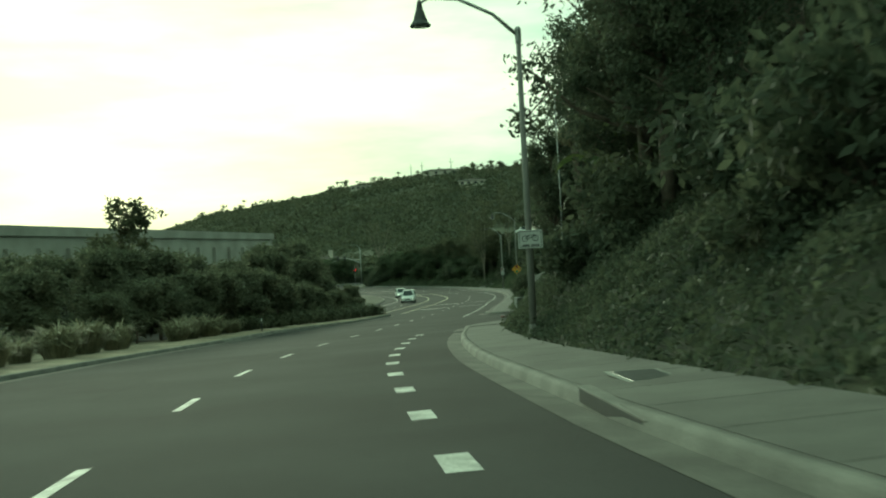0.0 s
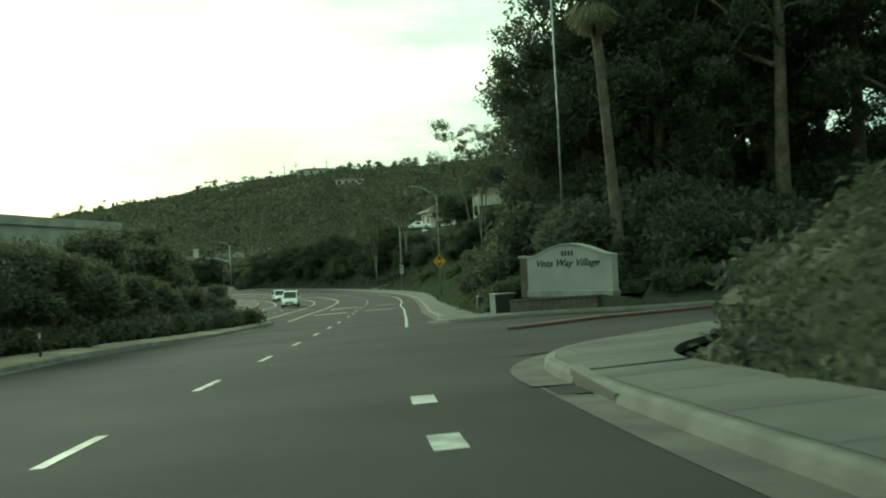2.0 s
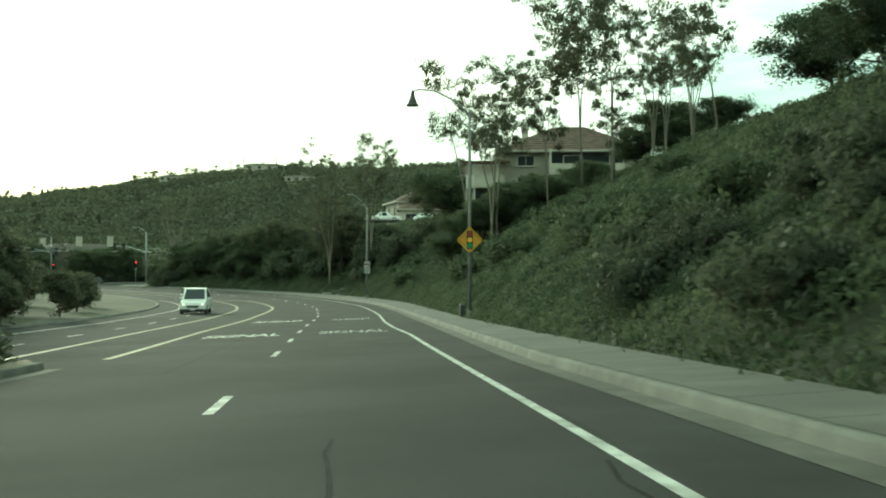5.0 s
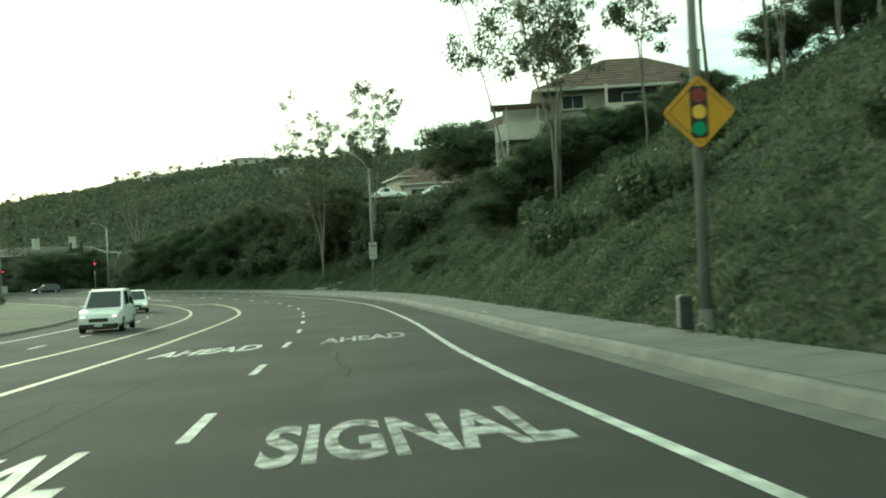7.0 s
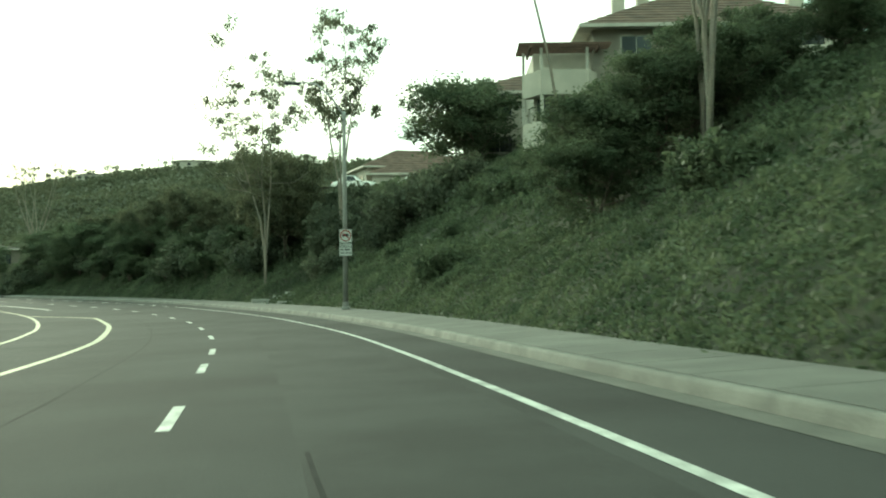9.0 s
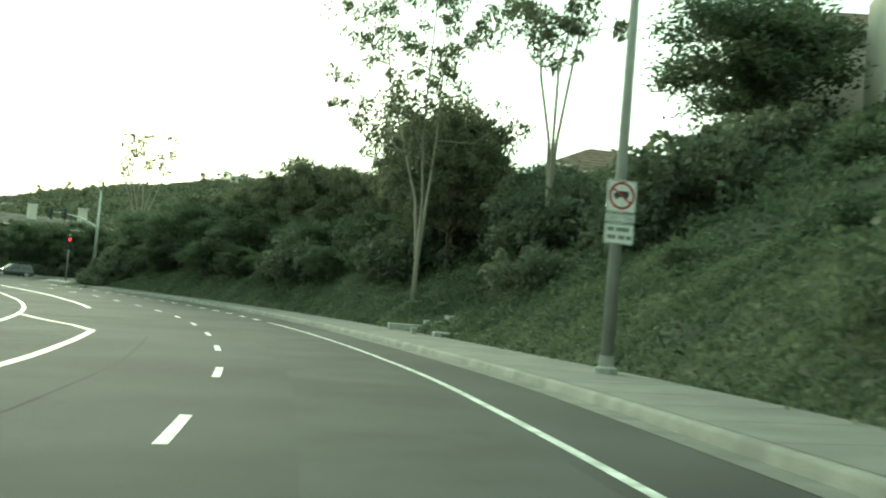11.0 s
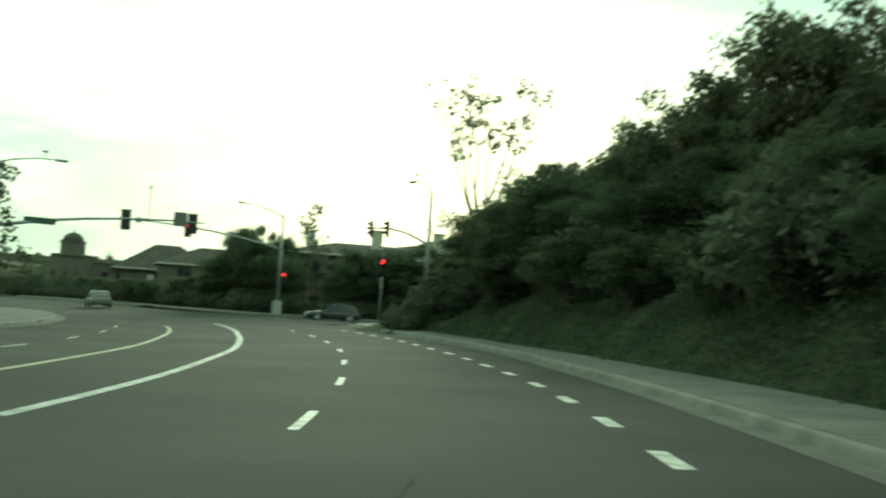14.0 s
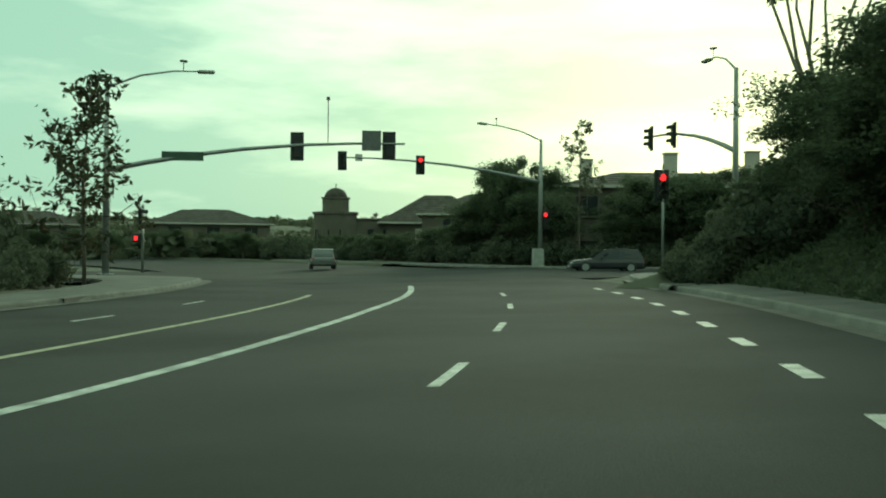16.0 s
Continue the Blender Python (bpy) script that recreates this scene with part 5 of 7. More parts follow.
P1 = Vector((2.28, 26.4, rz(2.28, 26.4) + 0.16))
street_lamp(P1, heading(s_of(26)), 7.75, 2.45, "concrete street lamp with a curved arm beside the pavement")
t = thing("bike_route_sign", facing(P1 + Vector((0.02, -0.16, 2.45)), heading(s_of(26))), "white bicycle route sign strapped to a lamp pole", "sign")
part("plate", plate(0.62, 0.46).mesh("plate", SIGNWHITE), t)
bike = Shape()
for cx in (-0.13, 0.13):
    part("wheel_symbol", ring(0.062, 0.078, -0.009, -0.005, 18).mesh("wheel_symbol", SIGNBLACK), t, m=Matrix.Translation((cx, 0, 0.02)))
for a, b in (((-0.13, 0.02), (-0.04, 0.1)), ((-0.04, 0.1), (0.1, 0.1)), ((-0.04, 0.1), (0.0, 0.02)), ((0.0, 0.02), (0.1, 0.1)), ((0.0, 0.02), (-0.13, 0.02)), ((0.13, 0.02), (0.09, 0.14))):
    bike.tube([(a[0], -0.007, a[1]), (b[0], -0.007, b[1])], 0.007, 5)
part("frame_symbol", bike.mesh("frame_symbol", SIGNBLACK), t)
for cx, wd in ((-0.12, 0.18), (0.12, 0.2)):
    part("legend_bar", Shape().box((cx, -0.006, -0.155), (wd, 0.005, 0.05)).mesh("legend_bar", SIGNGREY), t)
rim = Shape()
for sx, sz, lx, lz in ((0, 1, 0.56, 0.012), (0, -1, 0.56, 0.012), (1, 0, 0.012, 0.40), (-1, 0, 0.012, 0.40)):
    rim.box((sx * 0.274, -0.006, sz * 0.194), (lx, 0.005, lz))
part("border", rim.mesh("border", SIGNBLACK), t)
for dz in (-0.17, 0.17):
    part("strap", Shape().lathe([(0.125, dz - 0.02), (0.13, dz), (0.125, dz + 0.02)], 12, Matrix.Translation((0, 0.14, 0))).mesh("strap", GALV), t)

P2 = Vector((8.37, 114.0, rz(8.37, 114.0) + 0.18))
street_lamp(P2, heading(s_of(114)), 8.6, 2.4, "tall concrete street lamp on the pavement's edge", r=0.085)
t = thing("signal_ahead_sign", facing(P2 + Vector((-0.03, -0.16, 3.22)), heading(s_of(114)) - 0.05), "yellow diamond warning sign with a traffic signal symbol", "sign")
part("plate", Shape().prism([(0.53, 0), (0.5, 0.06), (0.06, 0.5), (0, 0.53), (-0.06, 0.5), (-0.5, 0.06), (-0.53, 0), (-0.5, -0.06), (-0.06, -0.5), (0, -0.53), (0.06, -0.5), (0.5, -0.06)], -0.003, 0.003).mesh("plate", SIGNYELLOW), t)
part("border", Shape().prism([(0.47, 0), (0, 0.47), (-0.47, 0), (0, -0.47), (0, -0.455), (-0.455, 0), (0, 0.455), (0.455, 0)], -0.007, -0.005).mesh("border", SIGNBLACK), t)
part("signal_symbol", plate(0.26, 0.76, 0.006, 0.05).mesh("signal_symbol", SIGNBLACK), t, m=Matrix.Translation((0, -0.007, 0)))
for dz, mt, nm in ((0.245, SIGNRED, "red_disc"), (0.0, SIGNAMBER, "amber_disc"), (-0.245, SIGNGREEN, "green_disc")):
    part(nm, Shape().lathe([(0.105, 0), (0.105, 0.004)], 20, Matrix.Translation((0, -0.011, dz)) @ Matrix.Rotation(radians(90), 4, "X")).mesh(nm, mt), t)
part("bin", Shape().box((-0.3, 0.1, -2.95), (0.2, 0.22, 0.52), bevel=0.03).mesh("bin", DARKSTEEL), thing("utility_box", facing(P2 + Vector((0, 0, 3.22)), heading(s_of(114))), "small dark metal utility box at the foot of a lamp pole", "utility box"))

P3 = Vector((10.45, 175.7, rz(10.45, 175.7) + 0.2))
street_lamp(P3, heading(s_of(175)), 9.0, 2.1, "tall concrete street lamp by the curved pavement", "flat", r=0.125, rise=1.35)
t = thing("no_trucks_sign", facing(P3 + Vector((0.0, -0.16, 3.0)), heading(s_of(175)) + 0.05), "white no-trucks sign with plates below on a lamp pole", "sign")
part("plate", plate(0.61, 0.62).mesh("plate", SIGNWHITE), t, m=Matrix.Translation((0, 0, 0.33)))
part("prohibition_ring", ring(0.215, 0.262, -0.01, -0.004).mesh("prohibition_ring", SIGNRED), t, m=Matrix.Translation((0, 0, 0.34)))
part("prohibition_slash", Shape().box((0, -0.008, 0.34), (0.44, 0.005, 0.04), Matrix.Rotation(radians(35), 4, "Y")).mesh("prohibition_slash", SIGNRED), t)
part("truck_symbol", Shape().box((0.03, -0.006, 0.37), (0.22, 0.005, 0.12)).box((-0.12, -0.006, 0.345), (0.08, 0.005, 0.08)).box((-0.1, -0.006, 0.29), (0.05, 0.005, 0.05)).box((0.09, -0.006, 0.29), (0.05, 0.005, 0.05)).mesh("truck_symbol", SIGNBLACK), t)
part("lower_plate", plate(0.61, 0.17, 0.006, 0.02).mesh("lower_plate", SIGNWHITE), t, m=Matrix.Translation((0, 0, -0.085)))
part("legend", text_mesh("OVER 5 TONS", SIGNGREY, 0.5, 0.08), t, m=Matrix.Translation((0, -0.004, -0.085)))
part("lower_plate", plate(0.61, 0.40, 0.006, 0.03).mesh("lower_plate", SIGNWHITE), t, m=Matrix.Translation((0, 0, -0.385)))
for cx, cz2, wd in ((-0.17, -0.30, 0.13), (0.07, -0.30, 0.26), (-0.15, -0.45, 0.17), (0.05, -0.45, 0.13), (0.2, -0.45, 0.1)):
    part("legend_bar", Shape().box((cx, -0.006, cz2), (wd, 0.005, 0.075)).mesh("legend_bar", SIGNGREY), t)
for cz2, hh in ((0.33, 0.62), (-0.085, 0.17), (-0.385, 0.40)):
    rim = Shape()
    for sx, sz, lx, lz in ((0, 1, 0.57, 0.01), (0, -1, 0.57, 0.01), (1, 0, 0.01, hh - 0.04), (-1, 0, 0.01, hh - 0.04)):
        rim.box((sx * 0.285, -0.006, cz2 + sz * (hh / 2 - 0.02)), (lx, 0.005, lz))
    part("border", rim.mesh("border", SIGNBLACK), t)

# far pole behind the sign wall
t = thing("utility_pole", put(8.4, 71.2), "tall slim pale pole among the trees", "pole")
part("shaft", Shape().tube([(0, 0, -0.3), (0.05, 0, 6), (0.0, 0, 13)], [0.055, 0.05, 0.04], 9).mesh("shaft", GALV, True), t)
part("cap", Shape().lathe([(0.07, 13), (0.07, 13.06), (0.02, 13.12)], 9).mesh("cap", GALV), t)

# ---------------------------------------------------------------- sign wall, planter and cabinets at the side street
ax, ay, bx, by = 6.1, 67.3, 8.34, 63.7
wall_len, wall_dir = math.hypot(bx - ax, by - ay), math.atan2(by - ay, bx - ax)
wz = float(road_z(7, 65.5)[0]) + 0.72
SW = thing("sign_wall", Matrix.LocRotScale(Vector(((ax + bx) / 2, (ay + by) / 2, wz)), Euler((0, 0, wall_dir)), None), "white stucco entrance sign wall with an arched top", "sign wall")
L2 = wall_len / 2
arch = [(-L2, 0.1), (-L2, 1.38)] + [(-L2 + wall_len * k / 24, 1.38 + 0.46 * (0.5 - 0.5 * math.cos(2 * math.pi * min(max((k / 24), 0), 1))) ** 0.75) for k in range(1, 24)] + [(L2, 1.38), (L2, 0.1)]
part("panel", Shape().prism(arch, -0.15, 0.15).mesh("panel", WALLWHITE), SW)
capm = Shape()
for k in range(1, len(arch) - 2):
    (x0, z0), (x1, z1) = arch[k], arch[k + 1]
    capm.add([(x0, -0.19, z0), (x1, -0.19, z1), (x1, 0.19, z1), (x0, 0.19, z0), (x0, -0.19, z0 + 0.05), (x1, -0.19, z1 + 0.05), (x1, 0.19, z1 + 0.05), (x0, 0.19, z0 + 0.05)],
             [(0, 3, 2, 1), (4, 5, 6, 7), (0, 1, 5, 4), (2, 3, 7, 6), (1, 2, 6, 5), (3, 0, 4, 7)])
part("coping", capm.mesh("coping", WALLWHITE), SW)
part("plinth", Shape().box((0, 0, 0.05), (wall_len + 0.06, 0.42, 0.26), bevel=0.02).mesh("plinth", STONE), SW)
for sx in (-1,):
    pier = part("end_pier", Shape().box((sx * (L2 + 0.24), 0.1, 0.65), (0.42, 0.42, 1.5), bevel=0.02).mesh("end_pier", BRICKRED), SW, "brown block pier")
    part("pier_cap", Shape().box((sx * (L2 + 0.24), 0.1, 1.44), (0.52, 0.52, 0.09), bevel=0.02).mesh("pier_cap", STONE), pier)
part("lettering", text_mesh("Vista Way Village", SIGNBLACK, wall_len * 0.74, 0.34, 0.02, 0.35), SW, "dark raised script lettering", m=Matrix.Translation((0, -0.151, 1.14)))
for k in range(4):
    part("number_bar", Shape().box((-0.24 + 0.16 * k, -0.16, 1.52), (0.1, 0.02, 0.17), bevel=0.01).mesh("number_bar", SIGNBLACK), SW)
# low block wall before it
pw = [(5.45, 67.9), (5.55, 67.2), (5.95, 66.4), (6.9, 65.0), (7.7, 63.7)]
PL = thing("planter_wall", Matrix(), "low brown block wall retaining the sign's planting bed", "wall")
plp = glide(pw, 6)
blocks = []
for i in range(len(plp) - 1):
    a, b2 = plp[i], plp[i + 1]
    n = max(1, int(np.linalg.norm(b2 - a) / 0.42))
    for k in range(n):
        blocks.append((a + (b2 - a) * (k + 0.5) / n, math.atan2(*(b2 - a)[::-1]), np.linalg.norm(b2 - a) / n))
blockmesh = Shape().box((0, 0, 0), (0.995, 0.2, 0.191), bevel=0.005).mesh("block", BRICKRED)
for c, a, ln in blocks:
    z0 = float(road_z(*c)[0])
    for row in range(3):
        part("block", blockmesh, PL, m=Matrix.LocRotScale(Vector((c[0], c[1], z0 + 0.12 + 0.195 * row)), Euler((0, 0, a)), Vector((ln * 0.99, 1, 1))))
capm = Shape()
for c, a, ln in blocks:
    capm.box((c[0], c[1], float(road_z(*c)[0]) + 0.655), (ln * 1.01, 0.27, 0.06), Matrix.Rotation(a, 4, "Z"))
part("coping", capm.mesh("coping", BRICKRED), PL)
bed_front = glide([(5.6, 67.8), (6.05, 66.45), (7.0, 65.05), (7.9, 63.6), (9.25, 62.0), (12.2, 61.9), (17.2, 64.5), (29, 71.2), (38, 76.2)], 4)
bed_back = glide([(6.2, 70.0), (7.4, 69.4), (8.4, 68.6), (9.4, 67.8), (10.8, 67.2), (13.5, 67.4), (18.5, 70.2), (30, 77), (39, 82)], 4)
bv2, bf2 = [], []
for i, (p, q) in enumerate(zip(bed_front, bed_back)):
    high = 0.6 if p[0] < 7.8 else max(0.2, 0.6 - 0.3 * (p[0] - 7.8))
    bv2.append((*p, side_z(*p) - 0.1))
    for j in range(5):
        x, y = p + (q - p) * j / 4
        rise = high + (0.0 if p[0] < 9 else 0.42 * j)
        bv2.append((x, y, side_z(x, y) + rise + 0.12 * noise.noise(Vector((x, y, 4))) * (0 < j)))
    if i:
        bf2 += [(6 * i - 6 + j, 6 * i - 5 + j, 6 * i + 1 + j, 6 * i + j) for j in range(5)]
solid("planting_bed", mesh("planting_bed", bv2, bf2, SOIL, True), "dark soil bed rising behind the low block wall", "planting bed", kind="structure")
for k, (x, y, sc) in enumerate(((8.75, 63.1, 0.3), (9.8, 62.9, 0.5), (11.4, 62.7, 0.55), (13.0, 63.6, 0.7), (6.4, 69.2, 0.55), (7.6, 68.3, 0.6), (5.7, 69.8, 0.5), (5.5, 70.7, 0.42), (5.9, 71.6, 0.5), (6.3, 70.6, 0.55), (5.2, 70.2, 0.3), (9.6, 65.5, 0.75), (11, 63.5, 0.7))):
    copy_thing(BUSH, Matrix.LocRotScale(Vector((x, y, float(road_z(x, y)[0]) + 0.72)), Euler((0, 0, k)), Vector((sc, sc, sc))))

cz = float(road_z(5.1, 69.2)[0]) - 0.04
CB = thing("utility_cabinet", Matrix.LocRotScale(Vector((5.12, 68.72, cz)), Euler((0, 0, radians(14))), None), "grey-green metal utility cabinet on a concrete pad", "utility cabinet")
part("pad", Shape().box((0.15, 0.1, 0.04), (1.1, 0.85, 0.1), bevel=0.02).mesh("pad", KERB), CB)
part("body", Shape().box((0.15, 0.1, 0.52), (0.80, 0.55, 0.92), bevel=0.02).mesh("body", CABINET), CB)
# side panel and lid coloured paler to stand for light falling on them
part("side_panel", Shape().box((-0.262, 0.1, 0.52), (0.02, 0.5, 0.88), bevel=0.005).mesh("side_panel", CABLIGHT), CB, "side panel coloured pale as the lit side")
part("lid", Shape().box((0.15, 0.1, 1.0), (0.88, 0.62, 0.05), bevel=0.02).mesh("lid", CABLIGHT), CB)
part("handle", Shape().box((0.4, -0.19, 0.58), (0.03, 0.03, 0.14), bevel=0.01).mesh("handle", DARKSTEEL), CB)
MP = thing("meter_pedestal", Matrix.LocRotScale(Vector((5.3, 74.7, -2.93)), Euler((0, 0, 0.1)), None), "slim pale green meter pedestal on a slab", "utility pedestal")
part("slab", Shape().box((0, 0, 0.02), (0.7, 0.6, 0.06), bevel=0.02).mesh("slab", KERB), MP)
part("body", Shape().box((0, 0, 0.42), (0.26, 0.22, 0.78), bevel=0.02).mesh("body", CABINET), MP)
part("cap", Shape().box((0, 0, 0.82), (0.3, 0.26, 0.05), bevel=0.015).mesh("cap", CABLIGHT), MP)

for y, u, w2 in ((11.8, 5.9, 0.9), (129.6, 5.75, 0.9)):
    m2 = facing(on_road(s_of(y), u, 0.163), heading(s_of(y)))
    c2 = thing("utility_cover", m2, "dark cast-iron cover set in the pavement", "cover")
    part("frame", Shape().box((0, 0, 0), (w2 * 0.75, w2 * 1.25, 0.02), bevel=0.005).mesh("frame", STONE), c2)
    part("lid", Shape().box((0, 0, 0.006), (w2 * 0.62, w2 * 1.1, 0.02), bevel=0.005).mesh("lid", DARKSTEEL), c2)

# storm inlets in the kerb: a black block stands in for each shaded opening
for m2 in [facing(on_road(s_of(y), float(gutter_u(y)) + 0.44, 0.0), heading(s_of(y))) for y in (39.6, 9.6)] + [facing(Vector((-29.6, 238.7, -6.0)), radians(212))]:
    t = thing("storm_inlet", m2, "kerb inlet with a black block for its shaded opening and a steel-faced lip", "drain")
    part("opening", Shape().box((0, 0, 0.055), (0.06, 2.3, 0.15), bevel=0.004).mesh("opening", SIGBLACK), t)
    part("lip", Shape().box((0.05, 0, 0.135), (0.16, 2.5, 0.03), bevel=0.008).mesh("lip", KERB), t)

# stepped stone blocks at the foot of the bank
ST = thing("stone_steps", facing(on_road(s_of(191.5), 7.6, 0.10), heading(s_of(191.5))), "pale stone blocks stepped into the foot of the bank", "steps")
for x, y, z, sx, sy, sz in ((0.44, 4.0, 0.07, 1.42, 0.3, 0.42), (1.57, 3.9, 0.2, 0.84, 0.46, 0.56), (2.76, 3.8, 0.38, 1.54, 0.66, 0.7), (-0.3, 0.1, 0.1, 0.2, 0.24, 0.36), (0.45, -1.5, 0.1, 1.0, 0.3, 0.3)):
    part("stone", Shape().box((x, y, z), (sx, sy, sz), bevel=0.03).mesh("stone", STONE), ST)


# ---------------------------------------------------------------- traffic signals at the junction
def signal_head(parent, m, lit=None, back=False, arrow=False):
    h = part("signal_head", Shape().box((0, 0, 0), (0.36, 0.2, 1.08), bevel=0.03).mesh("signal_head", SIGBLACK), parent, m=m)
    part("backplate", Shape().box((0, 0.06, 0), (0.62, 0.015, 1.34), bevel=0.004).mesh("backplate", SIGBLACK), h)
    for k, z in enumerate((0.34, 0.0, -0.34)):
        on = lit == k
        part("lens", Shape().lathe([(0.145, 0), (0.13, 0.02), (0.0, 0.03)], 18, Matrix.Translation((0, -0.1, z)) @ Matrix.Rotation(radians(90), 4, "X")).mesh("lens", REDGLOW if on else DARKLENS), h)
        v = Shape()
        for q in range(9):
            a0, a1 = radians(-10 + 200 * q / 9), radians(-10 + 200 * (q + 1) / 9)
            v.add([(0.16 * math.cos(a0), -0.1, z + 0.16 * math.sin(a0)), (0.16 * math.cos(a1), -0.1, z + 0.16 * math.sin(a1)), (0.16 * math.cos(a1), -0.34, z + 0.16 * math.sin(a1) - 0.02), (0.16 * math.cos(a0), -0.34, z + 0.16 * math.sin(a0) - 0.02)], [(0, 1, 2, 3)])
        part("visor", v.mesh("visor", SIGBLACK), h)
    return h


def away(p, q):
    """Turn about z whose local +x runs from p to q."""
    return math.atan2(q[1] - p[1], q[0] - p[0])


def mast(name_label, base, tip, height, tip_z, heads, lamp=None, board=None, face=0.0, low=None, camera_pole=None):
    """A signal pole with a curved mast arm from base to tip (plan), signal heads along it and perhaps a lamp on top."""
    z0 = float(grade(base[1])) + 0.12
    t = thing("traffic_signal", Matrix.Translation((base[0], base[1], z0)), name_label, "traffic signal", "junction signals")
    d = Vector((tip[0] - base[0], tip[1] - base[1], 0))
    part("base_plate", Shape().box((0, 0, 0.03), (0.6, 0.6, 0.08), bevel=0.02).mesh("base_plate", GALV), t)
    part("pole", Shape().tube([(0, 0, 0), (0, 0, height * 0.6), (0, 0, height)], [0.17, 0.14, 0.1], 12).mesh("pole", GALV, True), t)
    h0 = tip_z - z0
    arm = [(0, 0, h0 - 1.5)] + [tuple(d * f + Vector((0, 0, h0 - 1.5 * (1 - f) ** 2.2))) for f in (0.12, 0.28, 0.45, 0.65, 0.82, 1.0)]
    part("mast_arm", Shape().tube(arm, [0.13, 0.12, 0.105, 0.09, 0.075, 0.065, 0.05], 10).mesh("mast_arm", GALV, True), t)
    for f, dz, lit in heads:
        p = d * f + Vector((0, 0, h0 - 1.5 * (1 - f) ** 2.2 + dz))
        signal_head(t, Matrix.LocRotScale(p + Vector((0.12 * math.sin(face), -0.12 * math.cos(face), 0)), Euler((0, 0, face)), None), lit)
    if lamp:
        lx, ly, lz = lamp[0] - base[0], lamp[1] - base[1], lamp[2] - z0
        la = [(0, 0, height - 0.1), (lx * 0.35, ly * 0.35, height + (lz - height) * 0.65), (lx * 0.7, ly * 0.7, lz - 0.02), (lx, ly, lz)]
        part("lamp_arm", Shape().tube(la, [0.06, 0.05, 0.04, 0.035], 8).mesh("lamp_arm", GALV, True), t)
        a = math.atan2(ly, lx)
        part("lamp_head", Shape().box((lx * 1.04, ly * 1.04, lz - 0.02), (0.8, 0.32, 0.15), Matrix.Rotation(a, 4, "Z"), bevel=0.05).mesh("lamp_head", CABLIGHT), t, "pale cobra lamp head")
        part("camera_mount", Shape().tube([(lx * 0.8, ly * 0.8, lz), (lx * 0.8, ly * 0.8, lz + 0.4)], 0.02, 6).box((lx * 0.8, ly * 0.8, lz + 0.45), (0.34, 0.12, 0.1), Matrix.Rotation(a + 0.6, 4, "Z")).mesh("camera_mount", DARKSTEEL), t)
    if board:
        f, w2, hh, dz, mt = board
        p = d * f + Vector((0, 0, h0 - 1.5 * (1 - f) ** 2.2 + dz))
        part("board", Shape().box((0, 0, 0), (w2, 0.02, hh), bevel=0.004).mesh("board", mt), t, m=Matrix.LocRotScale(p + Vector((0.1 * math.sin(face), -0.1 * math.cos(face), 0)), Euler((0, 0, face)), None))
    if low:
        lz, side, lit, lf = low
        signal_head(t, Matrix.LocRotScale(Vector((side * math.cos(face), side * math.sin(face), lz)), Euler((0, 0, face)), None), lit)
        part("bracket", Shape().tube([(0, 0, lz + 0.3), (side * math.cos(face), side * math.sin(face), lz + 0.3)], 0.03, 6).tube([(0, 0, lz - 0.3), (side * math.cos(face), side * math.sin(face), lz - 0.3)], 0.03, 6).mesh("bracket", GALV), t)
    return t, d, h0


FACE = radians(38)
mA, dA, hA = mast("near traffic signal with a long curved mast arm and street lamp", (-44.2, 251.4), (-33.8, 260.3), 8.7, 0.6, [(0.63, -0.05, None), (0.945, -0.1, None)],
                  lamp=(-41.0, 254.2, 3.75), face=FACE + math.pi, low=None)
for f, w2, hh, dz, mt in ((0.885, 0.9, 0.95, 0.12, SIGNBACK), (0.25, 1.9, 0.42, 0.0, STREETGREEN)):
    p = dA * f + Vector((0, 0, hA - 1.5 * (1 - f) ** 2.2 + dz))
    part("board", Shape().box((0, 0, 0), (w2, 0.025, hh), bevel=0.004).mesh("board", mt), mA, "back of a signal board" if f > 0.5 else "dark street name board", m=Matrix.LocRotScale(p + Vector((0.1 * math.sin(FACE), -0.12 * math.cos(FACE), 0)), Euler((0, 0, FACE)), None))
p = dA * 0.735 + Vector((0, 0, hA))
part("antenna", Shape().tube([p, p + Vector((0, 0, 2.0))], 0.022, 6).box(p + Vector((0, 0, 2.05)), (0.12, 0.12, 0.16)).mesh("antenna", DARKSTEEL), mA)
mB, dB, hB = mast("far traffic signal with a mast arm, street lamp and red light", (-40.0, 285.8), (-51.0, 276.6), 9.3, 2.05, [(0.6, -0.25, 0), (0.98, -0.25, None)],
                  lamp=(-41.2, 280.0, 4.15), face=FACE, low=(3.6, 0.35, 0, 0))
p = dB * 0.9 + Vector((0, 0, hB))
part("board", Shape().box((0, 0, 0), (0.5, 0.025, 0.5), bevel=0.004).mesh("board", SIGNWHITE), mB, m=Matrix.LocRotScale(p, Euler((0, 0, FACE)), None))
mC, dC, hC = mast("corner traffic signal with a short mast arm and street lamp", (-20.2, 267.4), (-26.4, 272.6), 9.8, 1.75, [(0.68, -0.05, None), (0.98, -0.1, None)],
                  lamp=(-22.3, 269.6, 5.0), face=FACE - math.pi / 2, low=None)
signal_head(mC, Matrix.LocRotScale(Vector((-21.32 + 20.2, 261.2 - 267.4, -1.33 - 0.34 - float(grade(267)) - 0.12)), Euler((0, 0, FACE)), None), 0)
part("signal_post", Shape().tube([(-21.32 + 20.2, 261.32 - 267.4, -0.1), (-21.32 + 20.2, 261.32 - 267.4, 4.9)], [0.06, 0.05], 8).mesh("signal_post", GALV, True), mC)
